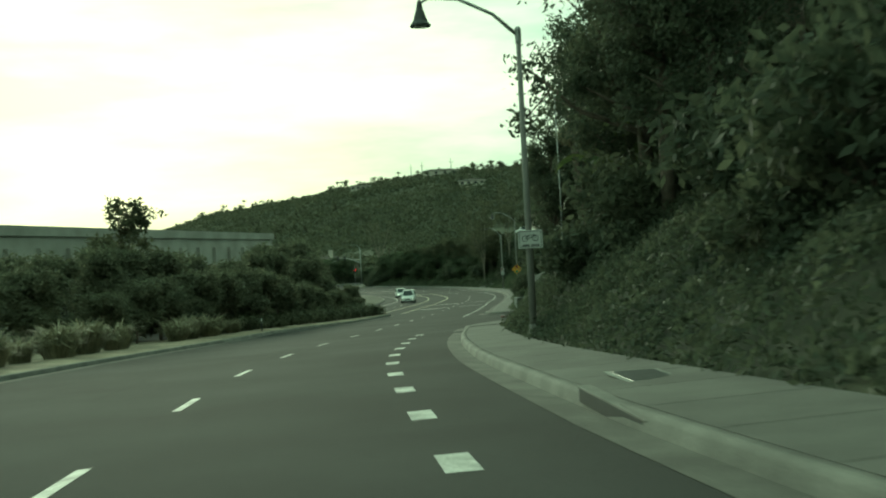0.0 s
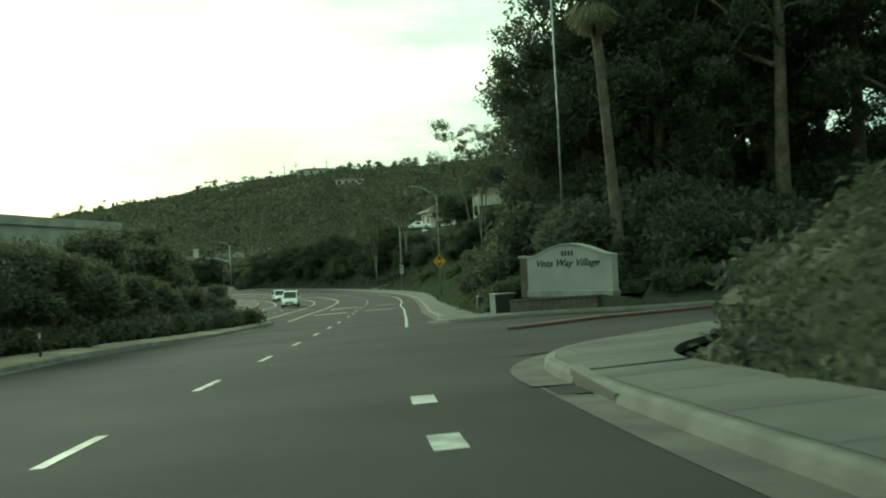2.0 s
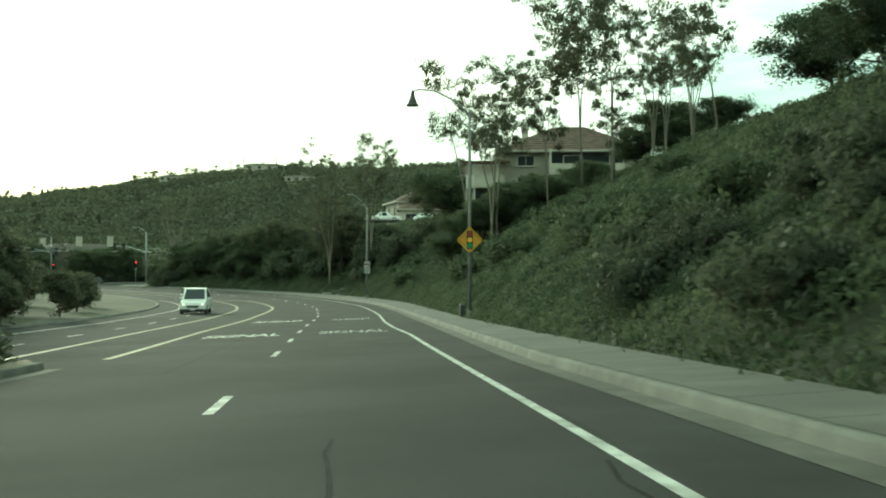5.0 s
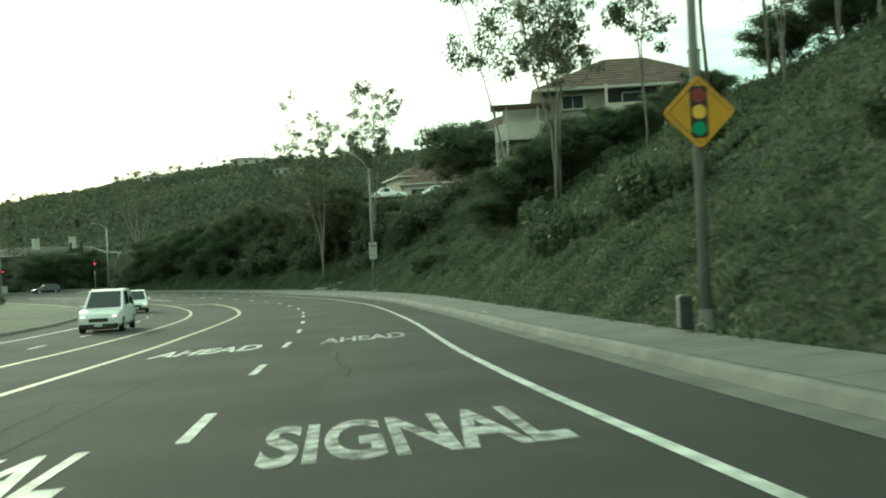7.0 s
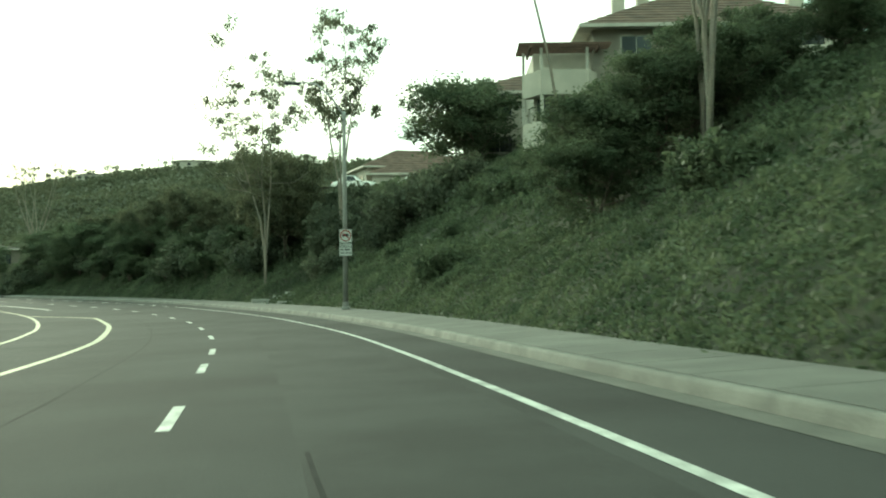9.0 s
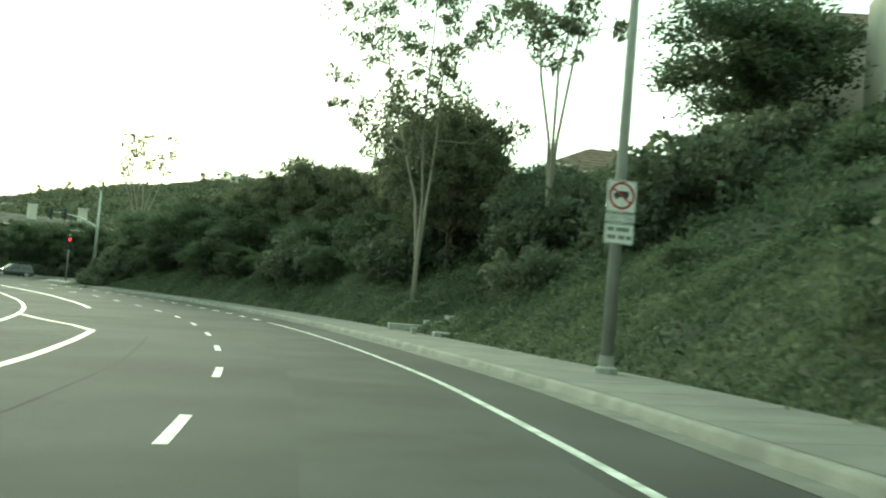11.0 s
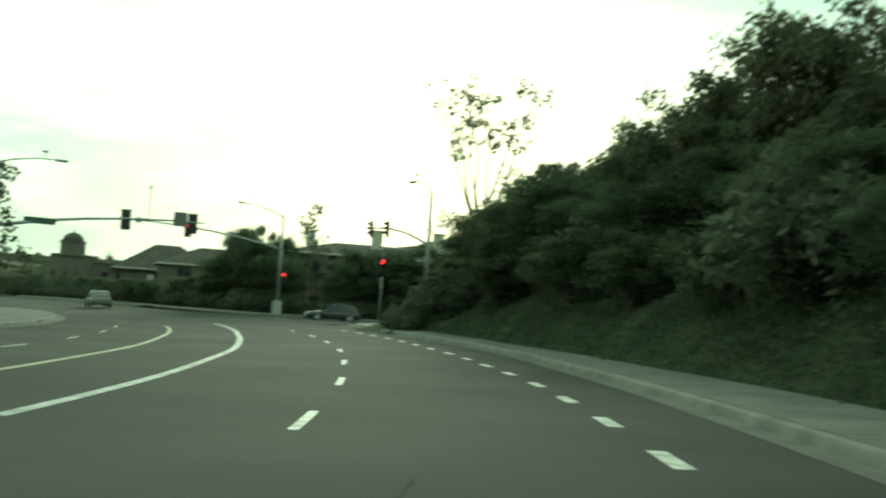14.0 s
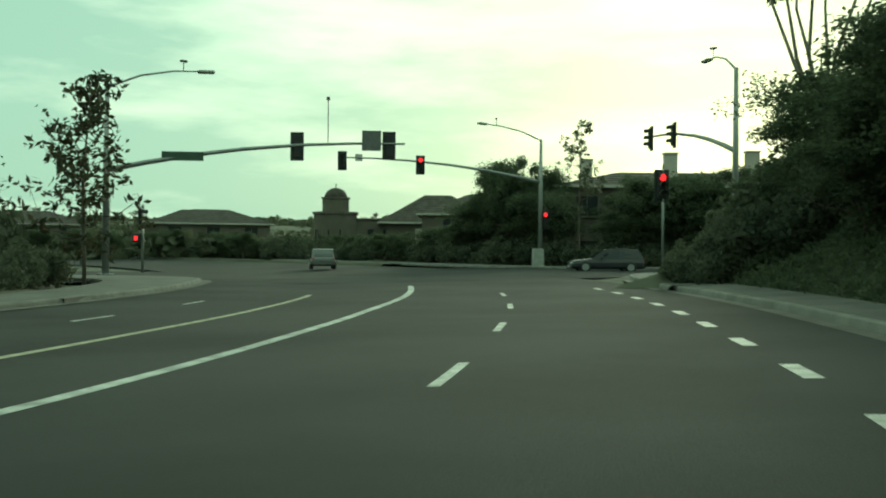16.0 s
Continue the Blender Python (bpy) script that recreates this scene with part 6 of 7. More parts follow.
mD, dD, hD = mast("distant traffic signal with its lamp on the far corner", (-60.5, 262.8), (-54.5, 256.3), 7.2, 0.3, [(0.45, -0.1, None), (0.95, -0.1, None)],
                  lamp=(-62.2, 261.8, 3.0), face=FACE + math.pi / 2, low=None)
t = thing("traffic_signal", Matrix.Translation((-46.0, 255.1, float(grade(255)) + 0.15)), "short signal post with a lit red pedestrian signal", "traffic signal", "junction signals")
part("post", Shape().tube([(0, 0, 0), (0, 0, 3.4)], [0.07, 0.06], 8).mesh("post", GALV, True), t)
signal_head(t, Matrix.LocRotScale(Vector((0, -0.15, 2.65)), Euler((0, 0, FACE + math.pi / 2)), None), None)
ped = part("pedestrian_signal", Shape().box((0, 0, 0), (0.42, 0.24, 0.42), bevel=0.03).mesh("pedestrian_signal", SIGBLACK), t, m=Matrix.LocRotScale(Vector((-0.12, -0.25, 1.72)), Euler((0, 0, FACE)), None))
part("lens", Shape().box((-0.04, -0.125, 0), (0.16, 0.01, 0.2), bevel=0.004).mesh("lens", REDGLOW), ped)
t = thing("control_cabinet", Matrix.LocRotScale(Vector((-39.0, 283.6, float(grade(284)) + 0.15)), Euler((0, 0, FACE)), None), "pale metal signal control cabinet on the corner", "utility cabinet")
part("body", Shape().box((0, 0, 0.75), (0.75, 0.6, 1.45), bevel=0.03).mesh("body", CABLIGHT), t)
part("pad", Shape().box((0, 0, 0.0), (1.0, 0.85, 0.12), bevel=0.02).mesh("pad", KERB), t)
part("door", Shape().box((0, -0.31, 0.78), (0.62, 0.02, 1.2), bevel=0.005).mesh("door", CABLIGHT), t)


# ---------------------------------------------------------------- cars
def car(name, m, label, paint, length=4.6, width=1.82, height=1.72, suv=True, lights=True):
    """A car facing local -y, built of a lofted body, cabin, glass, wheels and lamps."""
    t = thing(name, m, label, "car")
    L, W2, H = length / 2, width / 2, height
    hood, roof0, roof1, tail = -0.46 * L, -0.05 * L, 0.80 * L if suv else 0.42 * L, 0.98 * L
    belt = 0.56 * H
    # body: sections along y of (half width, bottom, top)
    secs = [(-L, 0.72, 0.30, 0.50 * belt + 0.12), (-0.97 * L, 0.88, 0.24, 0.78 * belt), (-0.85 * L, 0.97, 0.22, 0.90 * belt), (hood, 1.0, 0.22, belt), (0.0, 1.0, 0.22, belt), (0.6 * L, 1.0, 0.22, belt * 1.02), (0.9 * L, 0.97, 0.24, belt * 1.0), (0.985 * L, 0.9, 0.3, belt * 0.9), (L, 0.8, 0.36, belt * 0.7)]
    v, f = [], []
    for y, k, zb, zt in secs:
        w2 = W2 * k
        v += [(-w2 * 0.86, y, zb), (-w2, y, zb + 0.14), (-w2, y, zb + (zt - zb) * 0.62), (-w2 * 0.93, y, zt - 0.03), (-w2 * 0.5, y, zt + 0.02), (w2 * 0.5, y, zt + 0.02), (w2 * 0.93, y, zt - 0.03), (w2, y, zb + (zt - zb) * 0.62), (w2, y, zb + 0.14), (w2 * 0.86, y, zb)]
    n = 10
    for i in range(len(secs) - 1):
        f += [(i * n + k, (i + 1) * n + k, (i + 1) * n + (k + 1) % n, i * n + (k + 1) % n) for k in range(n)]
    f += [tuple(range(n)), tuple(reversed(range((len(secs) - 1) * n, len(secs) * n)))]
    part("body", mesh("body", v, f, paint), t)
    # cabin
    cs = [(hood + 0.02, 0.90, belt - 0.02, 0.60), (roof0, 0.78, H - 0.05, 0.84), (0.3 * L, 0.80, H, 0.86), (roof1, 0.77, H - 0.06, 0.84), (tail * (0.99 if suv else 0.80), 0.84, belt, 0.8)]
    pts_lo = [(y, W2 * 0.93, belt - 0.03) for y, *_ in cs]
    v, f = [], []
    for (y, k, z, kk), (yl, wl2, zl) in zip(cs, pts_lo):
        v += [(-wl2, yl, zl), (-W2 * k, y, z), (W2 * k, y, z), (wl2, yl, zl)]
    for i in range(len(cs) - 1):
        f += [(4 * i + k, 4 * i + k + 4, 4 * i + k + 5, 4 * i + k + 1) for k in range(3)]
    f += [(0, 1, 2, 3), (4 * len(cs) - 1, 4 * len(cs) - 2, 4 * len(cs) - 3, 4 * len(cs) - 4)]
    part("cabin", mesh("cabin", v, f, paint), t)

    def pane(nm, a, b2, c, d, out):
        o = Vector(out) * 0.012
        cen = (Vector(a) + Vector(b2) + Vector(c) + Vector(d)) / 4
        q = [cen + (Vector(p) - cen) * 0.88 + o for p in (a, b2, c, d)]
        part(nm, mesh(nm, q + [p - o * 0.8 for p in q], [(0, 1, 2, 3), (7, 6, 5, 4), (0, 4, 5, 1), (1, 5, 6, 2), (2, 6, 7, 3), (3, 7, 4, 0)], CARGLASS), t)

    lo = belt - 0.03
    A, B, C, D, Ee = cs
    pane("windscreen", (-W2 * 0.9, A[0], A[2]), (W2 * 0.9, A[0], A[2]), (W2 * B[1], B[0], B[2]), (-W2 * B[1], B[0], B[2]), (0, -0.7, 0.7))
    pane("rear_window", (W2 * 0.84, Ee[0], Ee[2] + 0.02), (-W2 * 0.84, Ee[0], Ee[2] + 0.02), (-W2 * D[1], D[0], D[2] - 0.05), (W2 * D[1], D[0], D[2] - 0.05), (0, 0.9, 0.4))
    for sx in (-1, 1):
        pane("side_window", (sx * W2 * 0.93, B[0] - 0.35, lo + 0.06), (sx * W2 * 0.93, C[0], lo + 0.05), (sx * W2 * C[1], C[0], H - 0.06), (sx * W2 * B[1], B[0] + 0.05, H - 0.09), (sx, 0, 0.25))
        pane("side_window", (sx * W2 * 0.93, C[0] + 0.08, lo + 0.05), (sx * W2 * 0.93, D[0] + 0.1, lo + 0.06), (sx * W2 * D[1], D[0] - 0.1, H - 0.12), (sx * W2 * C[1], C[0] + 0.08, H - 0.07), (sx, 0, 0.25))
        part("mirror", Shape().box((sx * (W2 + 0.08), roof0 - 0.3, belt + 0.06), (0.2, 0.12, 0.15), bevel=0.03).mesh("mirror", paint), t)
        part("headlamp", Shape().box((sx * W2 * 0.66, -0.955 * L, 0.68 * belt), (0.28, 0.12, 0.13), bevel=0.03).mesh("headlamp", HEADGLOW if lights else LENS), t)
        part("tail_lamp", Shape().box((sx * W2 * 0.8, 0.965 * L, 0.82 * belt), (0.16, 0.08, 0.26), bevel=0.02).mesh("tail_lamp", REDLENS), t)
        for y in (-0.62 * L, 0.60 * L):
            wm2 = Matrix.Translation((sx * (W2 - 0.1), y, 0.33)) @ Matrix.Rotation(radians(90), 4, "Y")
            wh = part("wheel", Shape().lathe([(0.2, -0.11), (0.33, -0.1), (0.345, -0.05), (0.345, 0.05), (0.33, 0.1), (0.2, 0.11)], 20).mesh("wheel", RUBBER, True), t, m=wm2)
            part("rim", Shape().lathe([(0.21, -0.118), (0.19, -0.122), (0.05, -0.105), (0.05, 0.105), (0.19, 0.122), (0.21, 0.118)], 16).mesh("rim", RIM), wh)
    part("grille", Shape().box((0, -0.985 * L, 0.55 * belt), (W2 * 0.9, 0.07, 0.2), bevel=0.02).mesh("grille", BLACKTRIM), t)
    part("bumper", Shape().box((0, -0.985 * L, 0.30), (W2 * 1.72, 0.14, 0.24), bevel=0.05).mesh("bumper", BLACKTRIM if suv else paint), t)
    part("rear_bumper", Shape().box((0, 0.985 * L, 0.38), (W2 * 1.7, 0.12, 0.2), bevel=0.05).mesh("rear_bumper", BLACKTRIM if suv else paint), t)
    part("number_plate", Shape().box((0, -1.015 * L, 0.36), (0.32, 0.015, 0.14)).mesh("number_plate", SIGNWHITE), t)
    return t


def on_lane(y, u, flip=False):
    s = s_of(y)
    return Matrix.LocRotScale(on_road(s, u, 0.005), Euler((0, 0, heading(s) + (math.pi if flip else 0))), None)


car("car", on_lane(147.5, -8.6), "white boxy off-road vehicle with lit headlamps", CARWHITE, 4.5, 1.85, 1.82)
car("car", on_lane(180.5, -9.6), "white crossover car in the oncoming lane", CARWHITE, 4.4, 1.8, 1.62)
car("car", Matrix.LocRotScale(Vector((-31.6, 278.4, float(grade(278)) + 0.17)), Euler((0, 0, math.atan2(16, 22) - math.pi / 2)), None), "dark hatchback waiting at the cross street", CARDARK, 4.5, 1.8, 1.48, True, False)
car("car", Matrix.LocRotScale(Vector((-53.9, 278.5, float(grade(278)) + 0.06)), Euler((0, 0, radians(222))), None), "grey saloon car driving away across the junction", CARPALE, 4.5, 1.8, 1.45, False, False)


# ---------------------------------------------------------------- houses
def window(parent, m, w, h, bars=1, trim=None):
    wd = part("window", Shape().box((0, 0.0, 0), (w, 0.08, h), bevel=0.01).mesh("window", WINDOW), parent, m=m)
    fr = Shape()
    for sx in (-1, 1):
        fr.box((sx * (w / 2 + 0.03), -0.03, 0), (0.09, 0.12, h + 0.15))
    for sz in (-1, 1):
        fr.box((0, -0.03, sz * (h / 2 + 0.03)), (w + 0.15, 0.12, 0.09))
    for k in range(bars):
        fr.box((w * ((k + 1) / (bars + 1) - 0.5), -0.035, 0), (0.05, 0.06, h))
    part("window_frame", fr.mesh("window_frame", trim or TRIM), wd)
    part("sill", Shape().box((0, -0.1, -h / 2 - 0.09), (w + 0.25, 0.2, 0.07), bevel=0.01).mesh("sill", trim or TRIM), wd)
    return wd


def hip_roof(t, w, d, z, rise, over, mat, flat_len=None, off=(0, 0)):
    """A hip roof in courses of tiles over a w x d plan, with a fascia."""
    W2, D2 = w / 2 + over, d / 2 + over
    rl = (flat_len if flat_len is not None else max(0.0, w - d)) / 2
    s, n = Shape(), max(6, int(rise * 3.2))
    ox, oy = off
    v, f = [], []
    for i in range(n + 1):
        q = i / n
        for dz in (0.0, 0.05) if i < n else (0.0,):
            v += [(ox + sx * (W2 + (rl - W2) * q), oy + sy * D2 * (1 - q), z + rise * q + dz) for sx, sy in ((-1, -1), (1, -1), (1, 1), (-1, 1))]
    for i in range(len(v) // 4 - 1):
        f += [(4 * i + k, 4 * i + (k + 1) % 4, 4 * i + 4 + (k + 1) % 4, 4 * i + 4 + k) for k in range(4)]
    s.add(v, f)
    part("roof", s.mesh("roof", mat), t)
    fa = Shape()
    for sx, sy, lx, ly in ((0, -1, 2 * W2, 0.06), (0, 1, 2 * W2, 0.06), (-1, 0, 0.06, 2 * D2), (1, 0, 0.06, 2 * D2)):
        fa.box((ox + sx * W2, oy + sy * D2, z - 0.06), (lx, ly, 0.2))
    fa.box((ox, oy, z - 0.1), (2 * W2 - 0.06, 2 * D2 - 0.06, 0.04))
    part("fascia", fa.mesh("fascia", TRIM), t)


def chimney(t, x, y, z0, z1, w=0.9):
    c = part("chimney", Shape().box((x, y, (z0 + z1) / 2), (w, w * 0.8, z1 - z0), bevel=0.02).mesh("chimney", STUCCO), t)
    part("chimney_cap", Shape().box((x, y, z1 + 0.08), (w + 0.2, w * 0.8 + 0.2, 0.14), bevel=0.02).mesh("chimney_cap", TRIM), c)


def balcony(t, x, y, z, w, d):
    bl = part("balcony", Shape().box((x, y - d / 2, z - 0.1), (w, d, 0.22), bevel=0.01).mesh("balcony", STUCCO), t)
    s = Shape().box((x, y - d + 0.06, z + 0.5), (w, 0.12, 1.05), bevel=0.01)
    for sx in (-1, 1):
        s.box((x + sx * (w / 2 - 0.06), y - d / 2, z + 0.5), (0.12, d, 1.05))
    part("parapet", s.mesh("parapet", STUCCO), bl)
    for sx in (-1, 1):
        part("post", Shape().box((x + sx * (w / 2 - 0.15), y - d + 0.1, z + 1.8), (0.24, 0.24, 1.7), bevel=0.01).mesh("post", STUCCO), bl)
    part("opening", Shape().box((x, y - 0.03, z + 1.25), (w - 0.5, 0.1, 2.2)).mesh("opening", WINDOW), bl)


def house(name, m, label, w, d, h, rise, wall=STUCCO, roof=ROOFTILE, floors=2, wins=3, over=0.6):
    t = thing(name, m, label, "house")
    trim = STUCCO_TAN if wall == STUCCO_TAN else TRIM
    part("wall", Shape().box((0, 0, h / 2 - 1.0), (w, d, h + 2.0)).mesh("wall", wall), t)
    hip_roof(t, w, d, h, rise, over, roof)
    fh = h / floors
    for k in range(floors):
        for i in range(wins):
            x = (i + 0.5) / wins * w - w / 2
            window(t, Matrix.Translation((x, -d / 2 - 0.01, fh * (k + 0.55))), min(1.8, w / wins * 0.55), fh * 0.45, 1, trim)
        for sy in (-0.25, 0.25):
            window(t, Matrix.Translation((-w / 2 - 0.01, sy * d, fh * (k + 0.55))) @ Matrix.Rotation(radians(-90), 4, "Z"), 1.3, fh * 0.42, 1, trim)
            window(t, Matrix.Translation((w / 2 + 0.01, sy * d, fh * (k + 0.55))) @ Matrix.Rotation(radians(90), 4, "Z"), 1.3, fh * 0.42, 1, trim)
    return t


def stand(x, y, z, turn):
    return Matrix.LocRotScale(Vector((x, y, z)), Euler((0, 0, radians(turn))), None)


# the house above the bank, with a stack of faceted balconies at its corner
HA = house("house", stand(36.0, 190.5, 6.2, -14), "cream stucco apartment house with a brown hip roof above the bank", 15.5, 12, 4.9, 3.5, wins=3, over=0.9)
part("lower_wall", Shape().box((0, 0, 1.0), (15.5, 12, 8.0)).mesh("lower_wall", STUCCO), HA)
part("wing", Shape().box((-9.5, -0.6, -0.6), (3.6, 9.6, 8.2)).mesh("wing", STUCCO), HA)
balcony(HA, 1.6, -6.0, 2.3, 8.4, 1.8)
chimney(HA, -5.2, 0.5, 5.0, 8.9, 0.8)
chimney(HA, -3.4, 1.5, 5.0, 8.6, 0.8)
chimney(HA, 6.6, 1.0, 5.0, 8.8, 1.0)
facets = [(-2.3, 0), (-1.35, -1.75), (1.35, -1.75), (2.3, 0)]
bx0, by0 = -9.6, -5.4
for k in range(3):
    z = -5.0 + 3.0 * k
    bl = part("balcony", mesh("balcony", [(x + bx0, y + by0, z + dz) for dz in (-0.28, 0.06) for x, y in facets], [(0, 1, 2, 3), (7, 6, 5, 4), (0, 4, 5, 1), (1, 5, 6, 2), (2, 6, 7, 3), (3, 7, 4, 0)], STUCCO), HA)
    for (x0, y0), (x1, y1) in zip(facets, facets[1:]):
        a = math.atan2(y1 - y0, x1 - x0)
        part("parapet", Shape().box(((x0 + x1) / 2 + bx0, (y0 + y1) / 2 + by0, z + 0.45), (math.hypot(x1 - x0, y1 - y0) + 0.1, 0.16, 1.45), Matrix.Rotation(a, 4, "Z"), bevel=0.01).mesh("parapet", STUCCO), bl)
    if k < 2:
        for x0, y0 in facets:
            part("post", Shape().box((x0 + bx0, y0 * 0.97 + by0, z + 1.95), (0.2, 0.2, 1.7), bevel=0.01).mesh("post", TRIM), bl)
        part("opening", Shape().box((bx0 + 0.2, by0 - 0.02, z + 1.7), (3.4, 0.14, 2.2)).mesh("opening", WINDOW), bl)
        window(HA, Matrix.Translation((-11.31, -2.0, z + 1.9)) @ Matrix.Rotation(radians(-90), 4, "Z"), 1.2, 1.2)
for x0, y0 in facets:
    part("pergola_post", Shape().box((x0 + bx0, y0 * 0.95 + by0, 2.6), (0.16, 0.16, 1.8), bevel=0.01).mesh("pergola_post", TRIM), HA)
for dx in (-2.0, 2.0):
    part("pergola_beam", Shape().box((bx0 + dx, by0 - 0.6, 3.45), (0.14, 3.6, 0.2), bevel=0.01).mesh("pergola_beam", ROOFTILE), HA)
for k in range(8):
    part("pergola_slat", Shape().box((bx0, by0 - 2.2 + 0.45 * k, 3.62), (5.4, 0.09, 0.16), bevel=0.01).mesh("pergola_slat", ROOFTILE), HA)

for k, (x, y, sc) in enumerate(((28.8, 180.2, 0.25), (31.2, 179.6, 0.3), (33.6, 179.0, 0.34), (36.0, 178.4, 0.4), (38.6, 177.8, 0.4), (41.2, 177.4, 0.42), (43.8, 176.8, 0.42), (32.4, 177.2, 0.32), (37.4, 175.8, 0.34), (21.6, 183.2, 0.16), (20.4, 186.0, 0.16), (18.6, 183.0, 0.14), (19.6, 180.6, 0.14))):
    copy_thing(ROUND, slope_put(x, y, k * 1.3, sc, -0.3))

# rear wing of the flats, with its own hip roof
house("house", stand(28.6, 204.5, 4.4, -14), "cream apartment wing with a brown hip roof behind a garden tree", 9, 8, 5.2, 2.0, floors=2, wins=2, over=0.7)

# houses with garages behind
house("house", stand(30.6, 243, 3.9, -10), "low cream house with a garage court behind the trees", 15, 9, 3.4, 2.3, floors=1, wins=4)
car("car", stand(19.5, 233.0, 5.0, 70), "white car parked by the garages", CARWHITE, 4.5, 1.8, 1.45, False, False)
car("car", stand(26.0, 233.5, 5.0, 80), "white car parked by the garages", CARWHITE, 4.5, 1.8, 1.5, False, False)
solid("garage_court", mesh("garage_court", [(14, 229, 4.98), (32, 229, 4.98), (34, 240, 5.0), (14, 240, 5.0)], [(0, 1, 2, 3)], CONCRETE), "pale concrete garage court", "paving", kind="structure")
for x, y, z, tn, w2, h2 in ((30, 255, 5.5, 5, 14, 3.6), (45, 246, 6.2, 0, 14, 4.2)):
    hx2 = house("house", stand(x, y, z, tn), "cream house with a brown tiled roof up the hill", w2, 10, h2, 2.6, floors=1, wins=3)
    chimney(hx2, 3.5, -1, h2, h2 + 3.2, 1.0)

# homes beyond the junction
DH = thing("house", stand(-92.0, 327.0, -5.9, 36), "tan house with a domed entrance tower", "house")
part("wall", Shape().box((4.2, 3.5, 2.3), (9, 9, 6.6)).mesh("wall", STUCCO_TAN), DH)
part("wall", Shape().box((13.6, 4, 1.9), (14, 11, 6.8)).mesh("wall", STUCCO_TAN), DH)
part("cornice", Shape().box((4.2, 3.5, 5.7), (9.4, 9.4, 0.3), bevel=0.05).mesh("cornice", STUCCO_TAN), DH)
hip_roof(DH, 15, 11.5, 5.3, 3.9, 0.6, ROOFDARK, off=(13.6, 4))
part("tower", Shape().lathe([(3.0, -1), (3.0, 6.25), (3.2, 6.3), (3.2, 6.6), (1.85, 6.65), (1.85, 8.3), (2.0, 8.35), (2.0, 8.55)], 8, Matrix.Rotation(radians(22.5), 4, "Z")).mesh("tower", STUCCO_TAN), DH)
part("dome", Shape().lathe([(1.5 * math.cos(radians(a)), 8.5 + 1.3 * math.sin(radians(a))) for a in range(0, 86, 12)] + [(0.06, 9.85), (0.05, 10.35)], 18).mesh("dome", ROOFDARK, True), DH)
for x in (4.6, 6.6):
    window(DH, Matrix.Translation((x, -1.02, 3.2)), 0.8, 2.4, 0, STUCCO_TAN)
for x in (9.5, 12.5, 17.5):
    window(DH, Matrix.Translation((x, -1.52, 2.2)), 1.5, 2.6, 1, STUCCO_TAN)
part("porch_pier", Shape().box((15, -1.9, 1.6), (1.8, 0.8, 5.8), bevel=0.04).mesh("porch_pier", STUCCO), DH)
part("porch_pier", Shape().box((10.9, -1.9, 1.6), (0.9, 0.8, 5.8), bevel=0.04).mesh("porch_pier", STUCCO), DH)
for a in (-60, -20, 20):
    window(DH, Matrix.Rotation(radians(a), 4, "Z") @ Matrix.Translation((0, -2.85, 3.0)), 0.8, 2.6, 0, STUCCO_TAN)
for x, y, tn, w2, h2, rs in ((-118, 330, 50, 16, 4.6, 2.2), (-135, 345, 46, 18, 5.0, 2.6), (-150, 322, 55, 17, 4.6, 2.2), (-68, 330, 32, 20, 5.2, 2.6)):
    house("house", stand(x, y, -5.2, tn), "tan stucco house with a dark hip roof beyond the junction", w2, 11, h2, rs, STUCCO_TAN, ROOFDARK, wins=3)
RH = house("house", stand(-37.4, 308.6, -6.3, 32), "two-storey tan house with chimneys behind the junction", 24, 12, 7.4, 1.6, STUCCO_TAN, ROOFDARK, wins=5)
chimney(RH, -2, -2, 7.4, 10.4, 1.1)
chimney(RH, 5, -2, 7.4, 10.6, 1.1)
chimney(RH, -9, 0, 7.4, 10.0, 1.0)
for x, y, sc in ((-50.5, 297, 0.7), (-43.0, 293, 0.7), (-62, 300, 0.35), (-66, 302, 0.35), (-36, 292, 0.5), (-70, 306, 0.35), (-74, 309, 0.36), (-79, 312, 0.36), (-84, 315, 0.36), (-90, 316, 0.36), (-95, 313, 0.4), (-100, 316, 0.42),
                 (-104, 318, 0.42), (-108, 314, 0.45), (-113, 316, 0.45), (-118, 312, 0.45), (-124, 312, 0.5), (-130, 310, 0.5), (-57, 299, 0.42), (-53, 296, 0.4), (-35.2, 294.6, 0.8), (-31.4, 296.2, 0.86), (-28, 297.8, 0.86), (-32.5, 293, 0.55), (-29, 295.5, 0.55), (-25, 297, 0.5), (-20, 296, 0.5), (-3, 290, 0.6), (2, 285, 0.7), (8, 280, 0.8)):
    copy_thing(ROUND, put(x, y, x, sc, -0.2))
for x, y, sc, tn in ((-47.2, 294.2, 1.02, 0.4), (-49.6, 296.6, 0.9, 2.1), (-45.2, 295.6, 0.94, 4.0)):
    copy_thing(ROUND, put(x, y, tn, sc, -0.2) @ Matrix.Diagonal((0.55, 0.55, 1.0, 1.0)))

